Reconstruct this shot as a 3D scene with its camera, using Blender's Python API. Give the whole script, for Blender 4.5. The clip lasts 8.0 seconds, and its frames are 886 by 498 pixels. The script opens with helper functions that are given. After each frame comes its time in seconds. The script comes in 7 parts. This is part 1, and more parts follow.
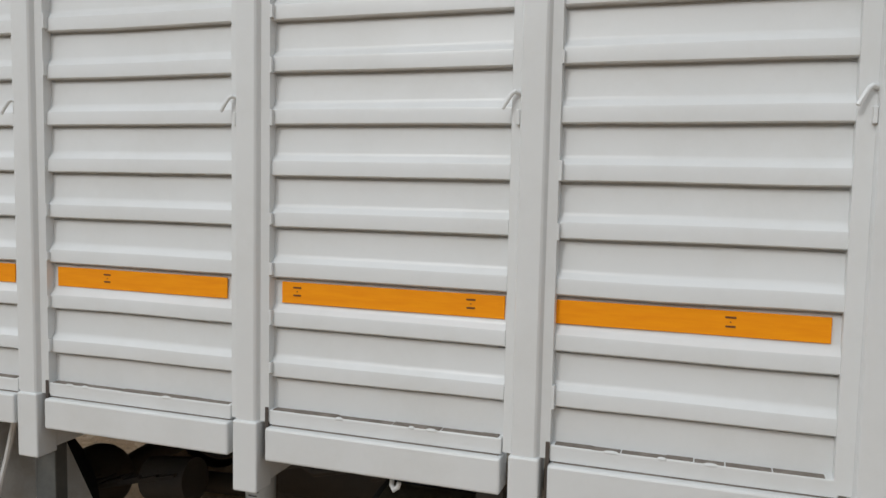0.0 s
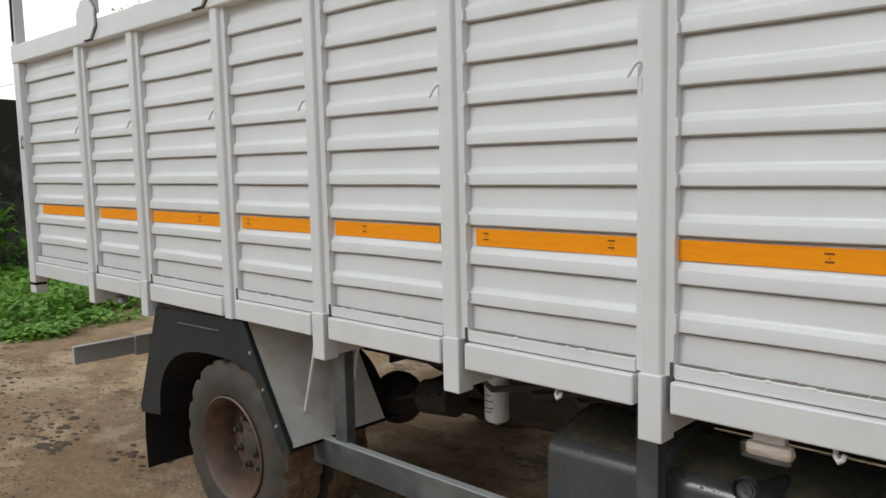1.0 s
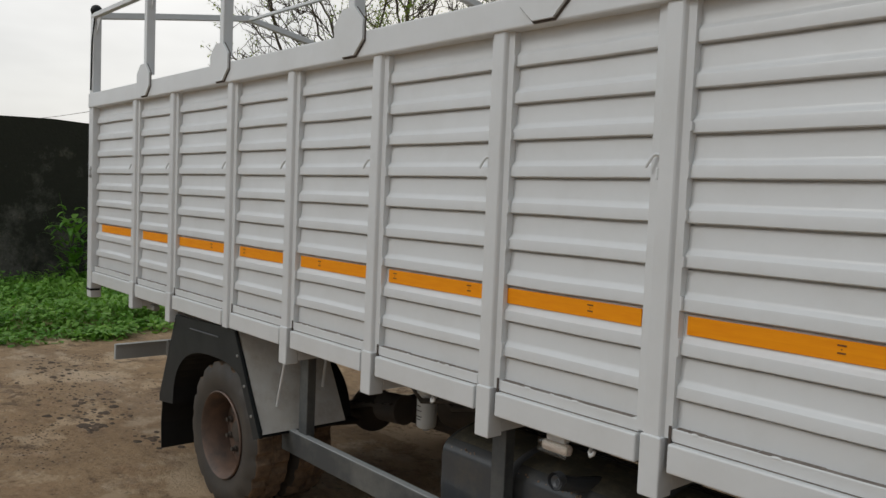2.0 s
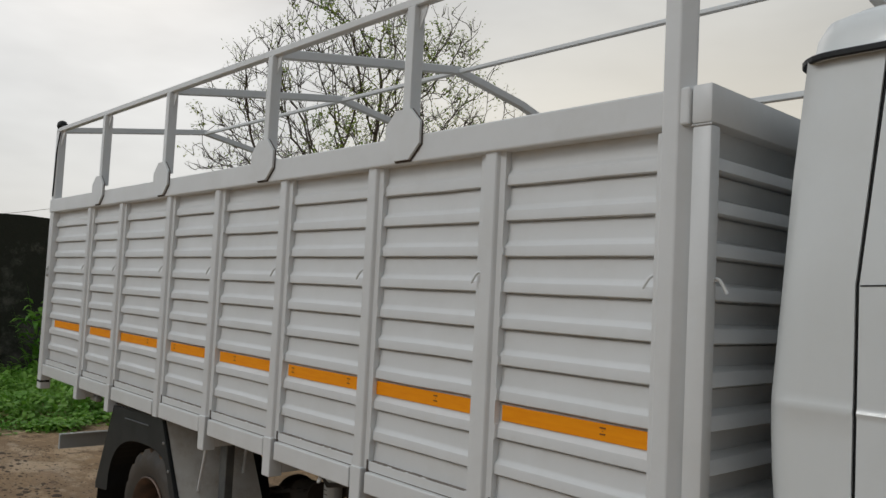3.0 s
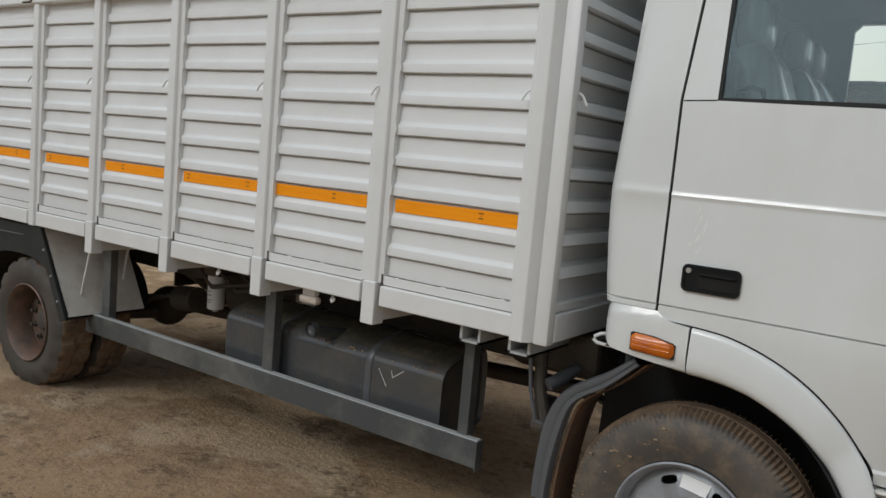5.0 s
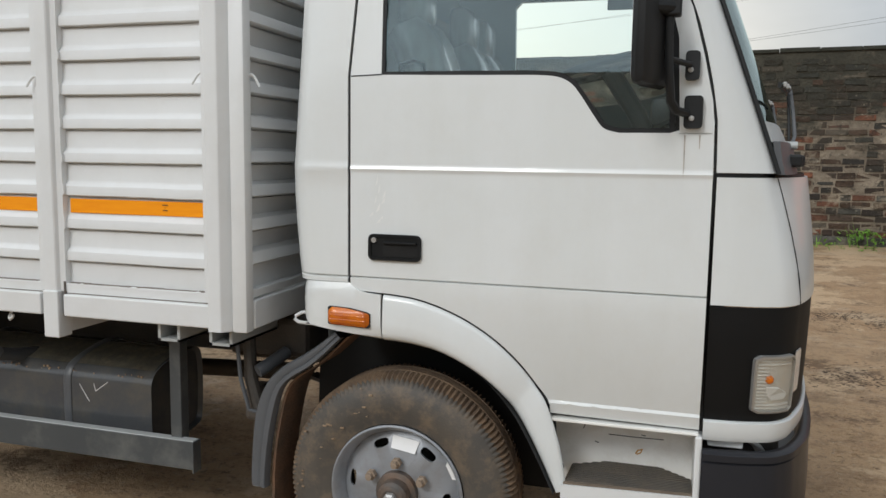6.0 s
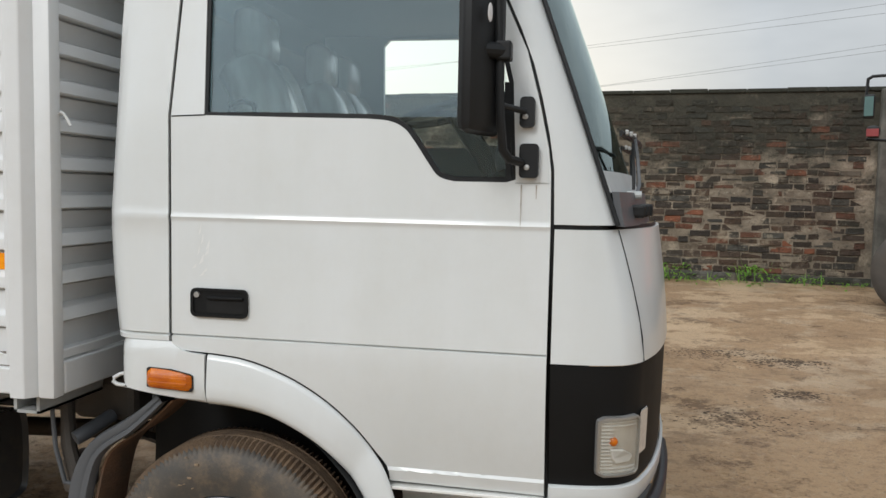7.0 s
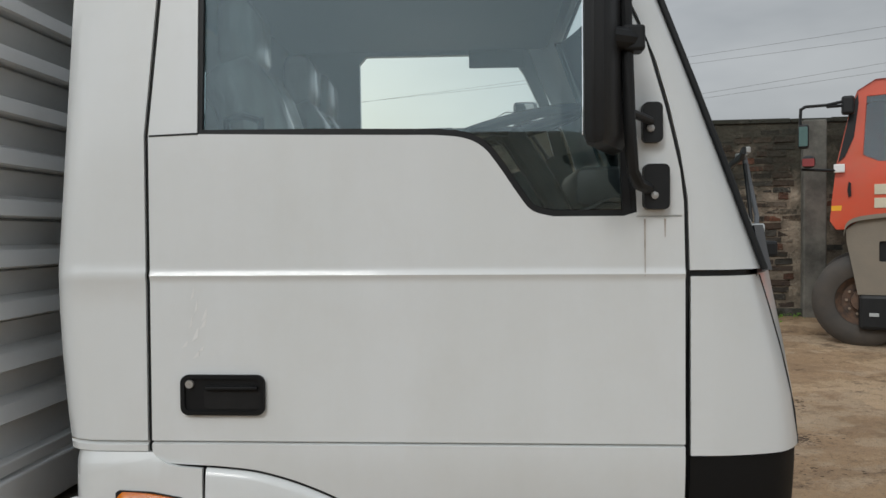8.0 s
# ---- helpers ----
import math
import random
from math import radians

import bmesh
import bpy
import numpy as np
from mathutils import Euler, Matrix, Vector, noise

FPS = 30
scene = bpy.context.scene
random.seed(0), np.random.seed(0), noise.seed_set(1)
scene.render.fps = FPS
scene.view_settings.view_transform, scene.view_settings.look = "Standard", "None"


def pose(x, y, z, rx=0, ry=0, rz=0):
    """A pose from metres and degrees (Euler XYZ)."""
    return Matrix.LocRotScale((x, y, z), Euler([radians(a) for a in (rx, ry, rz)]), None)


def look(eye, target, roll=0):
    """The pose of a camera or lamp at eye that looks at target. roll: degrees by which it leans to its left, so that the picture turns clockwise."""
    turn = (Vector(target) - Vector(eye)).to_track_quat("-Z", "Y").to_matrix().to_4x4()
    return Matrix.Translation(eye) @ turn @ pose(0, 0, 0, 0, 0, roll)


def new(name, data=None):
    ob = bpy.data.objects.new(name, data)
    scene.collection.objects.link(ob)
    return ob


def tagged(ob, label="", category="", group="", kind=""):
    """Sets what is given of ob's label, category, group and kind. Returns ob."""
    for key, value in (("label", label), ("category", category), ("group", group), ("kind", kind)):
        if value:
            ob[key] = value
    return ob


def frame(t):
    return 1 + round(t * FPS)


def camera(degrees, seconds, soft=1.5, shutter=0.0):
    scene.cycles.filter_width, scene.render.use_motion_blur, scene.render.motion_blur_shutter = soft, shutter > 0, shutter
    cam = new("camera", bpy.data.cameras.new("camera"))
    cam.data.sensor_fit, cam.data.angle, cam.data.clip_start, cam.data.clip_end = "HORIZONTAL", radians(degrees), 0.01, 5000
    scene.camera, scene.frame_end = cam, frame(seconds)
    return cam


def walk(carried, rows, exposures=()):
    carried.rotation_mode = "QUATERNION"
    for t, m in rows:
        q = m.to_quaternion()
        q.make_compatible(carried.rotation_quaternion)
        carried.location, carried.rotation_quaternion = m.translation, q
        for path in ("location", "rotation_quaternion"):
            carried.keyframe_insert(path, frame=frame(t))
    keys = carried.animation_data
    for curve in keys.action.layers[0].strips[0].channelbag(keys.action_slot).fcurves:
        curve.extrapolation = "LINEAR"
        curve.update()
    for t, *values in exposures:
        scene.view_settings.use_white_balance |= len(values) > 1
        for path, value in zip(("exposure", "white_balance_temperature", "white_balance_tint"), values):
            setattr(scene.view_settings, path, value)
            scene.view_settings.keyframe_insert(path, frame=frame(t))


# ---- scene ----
cam = camera(58.4, 8.0)

PATH = [
    (0, (-0.579, -1.768, 1.804), (-1.207, 0.123, 1.641), 1.2),
    (0.2, (-0.499, -1.829, 1.764), (-1.262, 0.009, 1.57), 1.4),
    (0.5, (-0.335, -1.902, 1.744), (-1.329, -0.181, 1.524), 0.6),
    (0.7, (-0.214, -1.914, 1.747), (-1.358, -0.287, 1.538), -0.1),
    (0.8, (-0.088, -1.93, 1.761), (-1.348, -0.393, 1.539), -1.0),
    (1, (0.077, -1.909, 1.764), (-1.295, -0.47, 1.546), -1.3),
    (1.2, (0.299, -1.875, 1.783), (-1.177, -0.543, 1.567), -0.5),
    (2.3, (1.299, -2.056, 1.864), (-0.205, -0.74, 1.801), 3.3),
    (2.5, (1.442, -2.022, 1.852), (-0.067, -0.709, 1.846), 3.4),
    (2.7, (1.563, -2.012, 1.872), (0.061, -0.691, 1.906), 3.0),
    (2.8, (1.644, -2.014, 1.898), (0.148, -0.688, 1.962), 2.9),
    (3, (1.753, -2.06, 1.927), (0.271, -0.721, 2.04), 2.9),
    (3.2, (1.817, -2.136, 1.926), (0.37, -0.765, 2.082), 3.1),
    (3.5, (1.847, -2.307, 1.914), (0.468, -0.869, 2.089), 3.2),
    (3.7, (1.869, -2.434, 1.91), (0.514, -0.971, 2.062), 4.0),
    (4, (1.897, -2.575, 1.909), (0.589, -1.063, 1.97), 5.7),
    (4.2, (1.897, -2.586, 1.871), (0.601, -1.063, 1.847), 6.4),
    (5.3, (1.923, -2.614, 1.732), (0.91, -0.909, 1.471), 3.8),
    (5.5, (1.96, -2.602, 1.73), (1.068, -0.83, 1.471), 2.7),
    (5.8, (2.037, -2.551, 1.732), (1.378, -0.678, 1.488), 1.1),
    (6, (2.095, -2.524, 1.725), (1.523, -0.621, 1.497), 0.8),
    (6.2, (2.184, -2.482, 1.723), (1.696, -0.554, 1.513), 0.8),
    (6.5, (2.297, -2.437, 1.747), (1.851, -0.498, 1.551), 1.0),
    (6.8, (2.347, -2.363, 1.764), (1.94, -0.412, 1.601), 1.4),
    (7, (2.309, -2.274, 1.781), (1.933, -0.315, 1.636), 1.2),
    (7.2, (2.215, -2.184, 1.784), (1.871, -0.218, 1.66), 0.8),
    (7.5, (2.011, -2.094, 1.794), (1.787, -0.108, 1.721), 0.4),
    (7.7, (1.896, -1.999, 1.79), (1.724, -0.008, 1.739), -0.2),
    (8, (1.751, -1.722, 1.776), (1.639, 0.274, 1.736), -0.4),
]
EXPOSURES = [(0.0, -0.09), (0.5, 0.10), (1.0, -0.03), (1.2, -0.34), (2.3, -0.58), (2.5, -0.63), (3.0, -0.72), (3.5, -0.97), (4.0, -0.95), (4.2, -0.86), (5.3, 0.05), (5.5, 0.15),
             (6.0, 0.15), (6.5, 0.30), (7.0, 0.23), (7.5, 0.14), (8.0, -0.18)]
walk(cam, [(t, look(eye, target, roll)) for t, eye, target, roll in PATH], EXPOSURES)

# ---------------------------------------------------------------- light
wd = bpy.data.worlds.new("overcast_sky")
scene.world = wd
wd.use_nodes = True
wn, wl = wd.node_tree.nodes, wd.node_tree.links
wn.clear()
w_out = wn.new("ShaderNodeOutputWorld")
w_bg = wn.new("ShaderNodeBackground")
w_sky = wn.new("ShaderNodeTexSky")
w_sky.sky_type = "NISHITA"
w_sky.sun_disc = False
w_sky.sun_elevation = radians(36)
w_sky.sun_rotation = radians(-70)
w_sky.air_density, w_sky.dust_density, w_sky.ozone_density = 1.0, 4.0, 1.0
w_co = wn.new("ShaderNodeTexCoord")
w_map = wn.new("ShaderNodeMapping")
w_map.inputs["Scale"].default_value = (1.0, 1.0, 3.2)
w_noise = wn.new("ShaderNodeTexNoise")
w_noise.inputs["Scale"].default_value = 1.7
w_noise.inputs["Detail"].default_value = 5.0
w_noise.inputs["Roughness"].default_value = 0.55
w_ramp = wn.new("ShaderNodeValToRGB")
w_ramp.color_ramp.elements[0].position = 0.32
w_ramp.color_ramp.elements[0].color = (4.95, 5.35, 5.70, 1)
w_ramp.color_ramp.elements[1].position = 0.68
w_ramp.color_ramp.elements[1].color = (8.45, 8.85, 9.1, 1)
# warm haze low over the horizon
w_sep = wn.new("ShaderNodeSeparateXYZ")
w_low = wn.new("ShaderNodeMapRange")
w_low.inputs["From Min"].default_value = 0.0
w_low.inputs["From Max"].default_value = 0.62
w_low.inputs["To Min"].default_value = 1.0
w_low.inputs["To Max"].default_value = 0.0
w_warm = wn.new("ShaderNodeMix")
w_warm.data_type = "RGBA"
w_warm.inputs["B"].default_value = (14.6, 13.1, 10.2, 1)
# the cloud is thicker towards the north-east, thinner over the yard's open south-west
w_dot = wn.new("ShaderNodeVectorMath")
w_dot.operation = "DOT_PRODUCT"
w_dot.inputs[1].default_value = (-0.76, -0.45, 0.42)
w_thin = wn.new("ShaderNodeMapRange")
w_thin.inputs["From Min"].default_value, w_thin.inputs["From Max"].default_value = -1.0, 1.0
w_thin.inputs["To Min"].default_value, w_thin.inputs["To Max"].default_value = 0.37, 1.50
w_lit = wn.new("ShaderNodeVectorMath")
w_lit.operation = "SCALE"
w_west = wn.new("ShaderNodeVectorMath")
w_west.operation = "DOT_PRODUCT"
w_west.inputs[1].default_value = (-0.42, 0.907, 0.0)
w_hot = wn.new("ShaderNodeMath")
w_hot.operation = "MULTIPLY"
w_hot.use_clamp = True
w_mix = wn.new("ShaderNodeMix")
w_mix.data_type = "RGBA"
w_mix.inputs["Factor"].default_value = 0.86
w_bg.inputs["Strength"].default_value = 0.115
wl.new(w_co.outputs["Generated"], w_map.inputs["Vector"])
wl.new(w_map.outputs["Vector"], w_noise.inputs["Vector"])
wl.new(w_noise.outputs["Fac"], w_ramp.inputs["Fac"])
wl.new(w_co.outputs["Generated"], w_sep.inputs["Vector"])
wl.new(w_sep.outputs["Z"], w_low.inputs["Value"])
wl.new(w_co.outputs["Generated"], w_west.inputs[0])
w_arc = wn.new("ShaderNodeMapRange")
w_arc.inputs["From Min"].default_value, w_arc.inputs["From Max"].default_value = 0.80, 1.0
wl.new(w_west.outputs["Value"], w_arc.inputs["Value"])
wl.new(w_arc.outputs["Result"], w_hot.inputs[0])
wl.new(w_low.outputs["Result"], w_hot.inputs[1])
wl.new(w_hot.outputs["Value"], w_warm.inputs["Factor"])
wl.new(w_co.outputs["Generated"], w_dot.inputs[0])
wl.new(w_dot.outputs["Value"], w_thin.inputs["Value"])
wl.new(w_ramp.outputs["Color"], w_warm.inputs["A"])
wl.new(w_sky.outputs["Color"], w_mix.inputs["A"])
wl.new(w_warm.outputs["Result"], w_mix.inputs["B"])
wl.new(w_mix.outputs["Result"], w_lit.inputs[0])
wl.new(w_thin.outputs["Result"], w_lit.inputs["Scale"])
wl.new(w_lit.outputs["Vector"], w_bg.inputs["Color"])
wl.new(w_bg.outputs["Background"], w_out.inputs["Surface"])

sun_data = bpy.data.lights.new("sun", "SUN")
sun_data.energy = 1.0
sun_data.angle = radians(16)
sun_data.color = (1.0, 0.99, 0.96)
sun = new("sun", sun_data)
sun.matrix_world = look((-4, -11, 8.5), (0, 0, 0))


# ---------------------------------------------------------------- materials
def material(name, base, rough=0.5, metal=0.0, second=None, amount=0.5, scale=4.0, fine=60.0, bump=0.1,
             stretch=(1, 1, 1), dirt=None, dirt_amount=0.0, dirt_scale=1.5, coat=0.0, rand=0.0, rough_var=0.1):
    """A procedural surface: two colours mixed by broad noise, fine grain in bump and roughness, dirt patches on top."""
    m = bpy.data.materials.new(name)
    m.use_nodes = True
    n, l = m.node_tree.nodes, m.node_tree.links
    b = n["Principled BSDF"]
    geo = n.new("ShaderNodeNewGeometry")
    mp = n.new("ShaderNodeMapping")
    mp.inputs["Scale"].default_value = stretch
    l.new(geo.outputs["Position"], mp.inputs["Vector"])
    broad = n.new("ShaderNodeTexNoise")
    broad.inputs["Scale"].default_value = scale
    broad.inputs["Detail"].default_value = 6
    broad.inputs["Roughness"].default_value = 0.6
    l.new(mp.outputs["Vector"], broad.inputs["Vector"])
    grain = n.new("ShaderNodeTexNoise")
    grain.inputs["Scale"].default_value = fine
    grain.inputs["Detail"].default_value = 4
    l.new(mp.outputs["Vector"], grain.inputs["Vector"])
    second = second or tuple(c * 0.8 for c in base)
    ramp = n.new("ShaderNodeMapRange")
    ramp.inputs["From Min"].default_value, ramp.inputs["From Max"].default_value = 0.35, 0.68
    ramp.inputs["To Max"].default_value = amount
    l.new(broad.outputs["Fac"], ramp.inputs["Value"])
    mix = n.new("ShaderNodeMix")
    mix.data_type = "RGBA"
    mix.inputs["A"].default_value, mix.inputs["B"].default_value = (*base, 1), (*second, 1)
    l.new(ramp.outputs["Result"], mix.inputs["Factor"])
    col = mix.outputs["Result"]
    if dirt:
        dn = n.new("ShaderNodeTexNoise")
        dn.inputs["Scale"].default_value = dirt_scale
        dn.inputs["Detail"].default_value = 8
        dn.inputs["Roughness"].default_value = 0.7
        l.new(geo.outputs["Position"], dn.inputs["Vector"])
        dr = n.new("ShaderNodeMapRange")
        dr.inputs["From Min"].default_value, dr.inputs["From Max"].default_value = 0.47, 0.66
        dr.inputs["To Max"].default_value = dirt_amount
        l.new(dn.outputs["Fac"], dr.inputs["Value"])
        dm = n.new("ShaderNodeMix")
        dm.data_type = "RGBA"
        dm.inputs["B"].default_value = (*dirt, 1)
        l.new(dr.outputs["Result"], dm.inputs["Factor"])
        l.new(col, dm.inputs["A"])
        col = dm.outputs["Result"]
    if rand:
        oi = n.new("ShaderNodeObjectInfo")
        hv = n.new("ShaderNodeHueSaturation")
        rr = n.new("ShaderNodeMapRange")
        rr.inputs["To Min"].default_value, rr.inputs["To Max"].default_value = 1 - rand, 1 + rand
        l.new(oi.outputs["Random"], rr.inputs["Value"])
        l.new(rr.outputs["Result"], hv.inputs["Value"])
        l.new(col, hv.inputs["Color"])
        col = hv.outputs["Color"]
    l.new(col, b.inputs["Base Color"])
    rv = n.new("ShaderNodeMapRange")
    rv.inputs["To Min"].default_value, rv.inputs["To Max"].default_value = max(rough - rough_var, 0.02), min(rough + rough_var, 1)
    l.new(broad.outputs["Fac"], rv.inputs["Value"])
    l.new(rv.outputs["Result"], b.inputs["Roughness"])
    b.inputs["Metallic"].default_value = metal
    b.inputs["Coat Weight"].default_value = coat
    b.inputs["Coat Roughness"].default_value = 0.08
    if bump:
        bp = n.new("ShaderNodeBump")
        bp.inputs["Strength"].default_value = bump
        bp.inputs["Distance"].default_value = 0.01
        l.new(grain.outputs["Fac"], bp.inputs["Height"])
        l.new(bp.outputs["Normal"], b.inputs["Normal"])
    return m


def glass_material(name, tint, ior=1.45, rough=0.0, sheen=(1, 1, 1), even=0.0):
    m = bpy.data.materials.new(name)
    m.use_nodes = True
    n, l = m.node_tree.nodes, m.node_tree.links
    n.remove(n["Principled BSDF"])
    clear, gloss = n.new("ShaderNodeBsdfTransparent"), n.new("ShaderNodeBsdfGlossy")
    clear.inputs["Color"].default_value = (*tint, 1)
    gloss.inputs["Roughness"].default_value = rough
    gloss.inputs["Color"].default_value = (*sheen, 1)
    fr, mx = n.new("ShaderNodeFresnel"), n.new("ShaderNodeMixShader")
    fr.inputs["IOR"].default_value = ior
    if even:
        mx.inputs["Fac"].default_value = even
    else:
        l.new(fr.outputs["Fac"], mx.inputs["Fac"])
    l.new(clear.outputs["BSDF"], mx.inputs[1])
    l.new(gloss.outputs["BSDF"], mx.inputs[2])
    l.new(mx.outputs["Shader"], n["Material Output"].inputs["Surface"])
    return m


def let_through(m, amount):
    """Leaves pass part of the light to their other side."""
    n, l = m.node_tree.nodes, m.node_tree.links
    b = n["Principled BSDF"]
    t, mx = n.new("ShaderNodeBsdfTranslucent"), n.new("ShaderNodeMixShader")
    mx.inputs["Fac"].default_value = amount
    l.new(b.inputs["Base Color"].links[0].from_socket, t.inputs["Color"])
    l.new(b.outputs["BSDF"], mx.inputs[1])
    l.new(t.outputs["BSDF"], mx.inputs[2])
    l.new(mx.outputs["Shader"], n["Material Output"].inputs["Surface"])


M = {}
M["cab"] = material("cab_white_paint", (0.715, 0.742, 0.748), 0.34, second=(0.675, 0.70, 0.695), stretch=(1, 1, 0.14), amount=0.8, scale=5.0, fine=25, bump=0.012, coat=0.45,
                    dirt=(0.55, 0.535, 0.49), dirt_amount=0.16, dirt_scale=2.2)
M["box"] = material("body_white_paint", (0.716, 0.729, 0.732), 0.36, second=(0.655, 0.666, 0.668), scale=2.2, fine=14, bump=0.06,
                    dirt=(0.56, 0.555, 0.525), dirt_amount=0.22, dirt_scale=3.5)
M["seal"] = material("brown_sealant", (0.15, 0.125, 0.105), 0.8, second=(0.34, 0.30, 0.26), scale=24)
M["strip"] = material("orange_reflector", (0.97, 0.345, 0.0005), 0.65, second=(0.90, 0.285, 0.0005), amount=1.0, stretch=(1, 1, 9), scale=9, fine=900, bump=0.05)
M["ink"] = material("printed_ink", (0.17, 0.06, 0.012), 0.6)
M["sticker"] = material("white_sticker", (0.8, 0.8, 0.8), 0.4)
M["plastic"] = material("black_plastic", (0.012, 0.013, 0.014), 0.48, second=(0.019, 0.020, 0.021), scale=6, fine=220, bump=0.06)
M["bumper"] = material("bumper_plastic", (0.020, 0.021, 0.026), 0.34, second=(0.028, 0.029, 0.033), scale=3, fine=200, bump=0.05)
M["rubber"] = material("tyre_rubber", (0.060, 0.056, 0.051), 0.60, second=(0.105, 0.088, 0.070), amount=0.8, scale=5, fine=160, bump=0.15,
                       dirt=(0.20, 0.145, 0.095), dirt_amount=0.6, dirt_scale=14)
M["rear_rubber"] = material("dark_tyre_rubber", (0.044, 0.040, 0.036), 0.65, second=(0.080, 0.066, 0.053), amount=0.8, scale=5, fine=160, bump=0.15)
M["tread"] = material("muddy_tread", (0.10, 0.070, 0.050), 0.95, second=(0.27, 0.18, 0.11), amount=0.8, scale=16, fine=120, bump=0.5,
                      dirt=(0.25, 0.165, 0.10), dirt_amount=0.7, dirt_scale=22)
M["rim"] = material("painted_steel_rim", (0.33, 0.35, 0.38), 0.38, 0.3, second=(0.24, 0.255, 0.275), scale=6, fine=120, bump=0.06,
                    dirt=(0.20, 0.165, 0.135), dirt_amount=0.35, dirt_scale=8)
M["rust"] = material("rusty_hub", (0.17, 0.10, 0.065), 0.75, 0.1, second=(0.06, 0.048, 0.042), amount=1.0, scale=14, fine=150, bump=0.3)
M["nut"] = material("wheel_nut", (0.34, 0.26, 0.19), 0.7, 0.3, second=(0.25, 0.2, 0.16), scale=40)
M["tank"] = material("black_tank_paint", (0.060, 0.065, 0.072), 0.22, second=(0.085, 0.088, 0.090), scale=3, fine=60, bump=0.04,
                     dirt=(0.14, 0.125, 0.095), dirt_amount=0.4, dirt_scale=4.5)
M["frame"] = material("chassis_black", (0.052, 0.046, 0.040), 0.65, second=(0.115, 0.090, 0.068), scale=5, fine=90, bump=0.2)
M["guard"] = material("dark_grey_steel", (0.062, 0.069, 0.074), 0.38, second=(0.085, 0.092, 0.094), scale=2.2, fine=120, bump=0.04,
                      dirt=(0.24, 0.24, 0.22), dirt_amount=0.5, dirt_scale=2.0)
M["mud"] = material("mud_caked_rubber", (0.20, 0.105, 0.058), 0.95, second=(0.085, 0.060, 0.042), amount=1.0, scale=5, fine=70, bump=0.5)
M["marker_lens"] = material("ribbed_marker_lens", (0.78, 0.70, 0.65), 0.18, second=(0.52, 0.44, 0.40), amount=0.9, stretch=(1, 1, 5), scale=18, coat=0.5)
M["step_dust"] = material("dried_mud_in_grooves", (0.19, 0.150, 0.112), 0.9, second=(0.13, 0.100, 0.075), amount=1.0, scale=9, fine=60, bump=0.3)
M["step_rib"] = material("dusty_ribbed_rubber", (0.070, 0.066, 0.060), 0.7, second=(0.12, 0.100, 0.078), amount=0.9, scale=8, fine=90, bump=0.2)
M["flap"] = material("grey_rubber", (0.100, 0.107, 0.117), 0.42, second=(0.075, 0.080, 0.086), scale=4, fine=100, bump=0.05)
M["steel"] = material("bright_steel", (0.45, 0.45, 0.44), 0.4, 0.6, second=(0.36, 0.35, 0.34), scale=12)
M["galv"] = material("galvanised_steel", (0.46, 0.48, 0.48), 0.5, 0.1, second=(0.34, 0.36, 0.36), scale=5)
M["amber"] = material("amber_lens", (0.66, 0.17, 0.003), 0.28, second=(0.42, 0.075, 0.003), amount=1.0, stretch=(1, 1, 3.5), scale=16, coat=0.2)
M["reflector"] = material("lamp_reflector", (0.86, 0.86, 0.85), 0.20, 0.4, second=(0.72, 0.71, 0.70), scale=25, fine=60, bump=0.25)
M["lens"] = glass_material("clear_lens", (0.93, 0.93, 0.91), 1.45, 0.05, even=0.06)
M["glass"] = glass_material("window_glass", (0.89, 0.96, 0.97), 1.75, 0.0, (0.86, 0.97, 1.0))
M["screen"] = glass_material("windscreen_glass", (0.84, 0.95, 0.94), 2.6, 0.0, (0.76, 0.90, 0.90))
M["mirror"] = material("mirror_glass", (0.85, 0.87, 0.88), 0.03, 1.0, bump=0, rough_var=0.01)
M["beige_trim"] = material("beige_cab_lining", (0.24, 0.205, 0.165), 0.7, second=(0.19, 0.165, 0.14), scale=6)
M["trim"] = material("cab_trim_grey", (0.10, 0.115, 0.12), 0.7, second=(0.14, 0.155, 0.16), scale=5)
M["seat"] = material("seat_cover", (0.30, 0.265, 0.22), 0.20, second=(0.46, 0.45, 0.42), amount=1.0, stretch=(1, 1, 0.25), scale=14, fine=22, bump=0.9, coat=0.8)
M["orange"] = material("orange_cab_paint", (0.62, 0.085, 0.035), 0.35, second=(0.54, 0.075, 0.035), scale=2, fine=40, bump=0.02, coat=0.3,
                       dirt=(0.35, 0.16, 0.09), dirt_amount=0.3)
M["yellow"] = material("yellow_band", (0.85, 0.42, 0.02), 0.4)
M["cream"] = material("cream_panel", (0.62, 0.56, 0.42), 0.5)
M["teal"] = material("tinted_mirror", (0.08, 0.15, 0.14), 0.25, second=(0.05, 0.10, 0.10), scale=4)
M["dull_red"] = material("faded_red_plastic", (0.24, 0.03, 0.03), 0.5, second=(0.18, 0.03, 0.03), scale=6)
M["dusty"] = material("dusty_grey_plastic", (0.20, 0.175, 0.14), 0.8, second=(0.26, 0.22, 0.17), scale=4, bump=0.2)
M["concrete"] = material("weathered_concrete", (0.20, 0.19, 0.165), 0.9, second=(0.11, 0.108, 0.095), amount=1.0, scale=2.5, fine=40, bump=0.4,
                         dirt=(0.035, 0.035, 0.03), dirt_amount=0.6, dirt_scale=1.6)
M["bark"] = material("dark_bark", (0.075, 0.058, 0.045), 0.95, second=(0.13, 0.10, 0.078), scale=6, fine=40, bump=0.5)
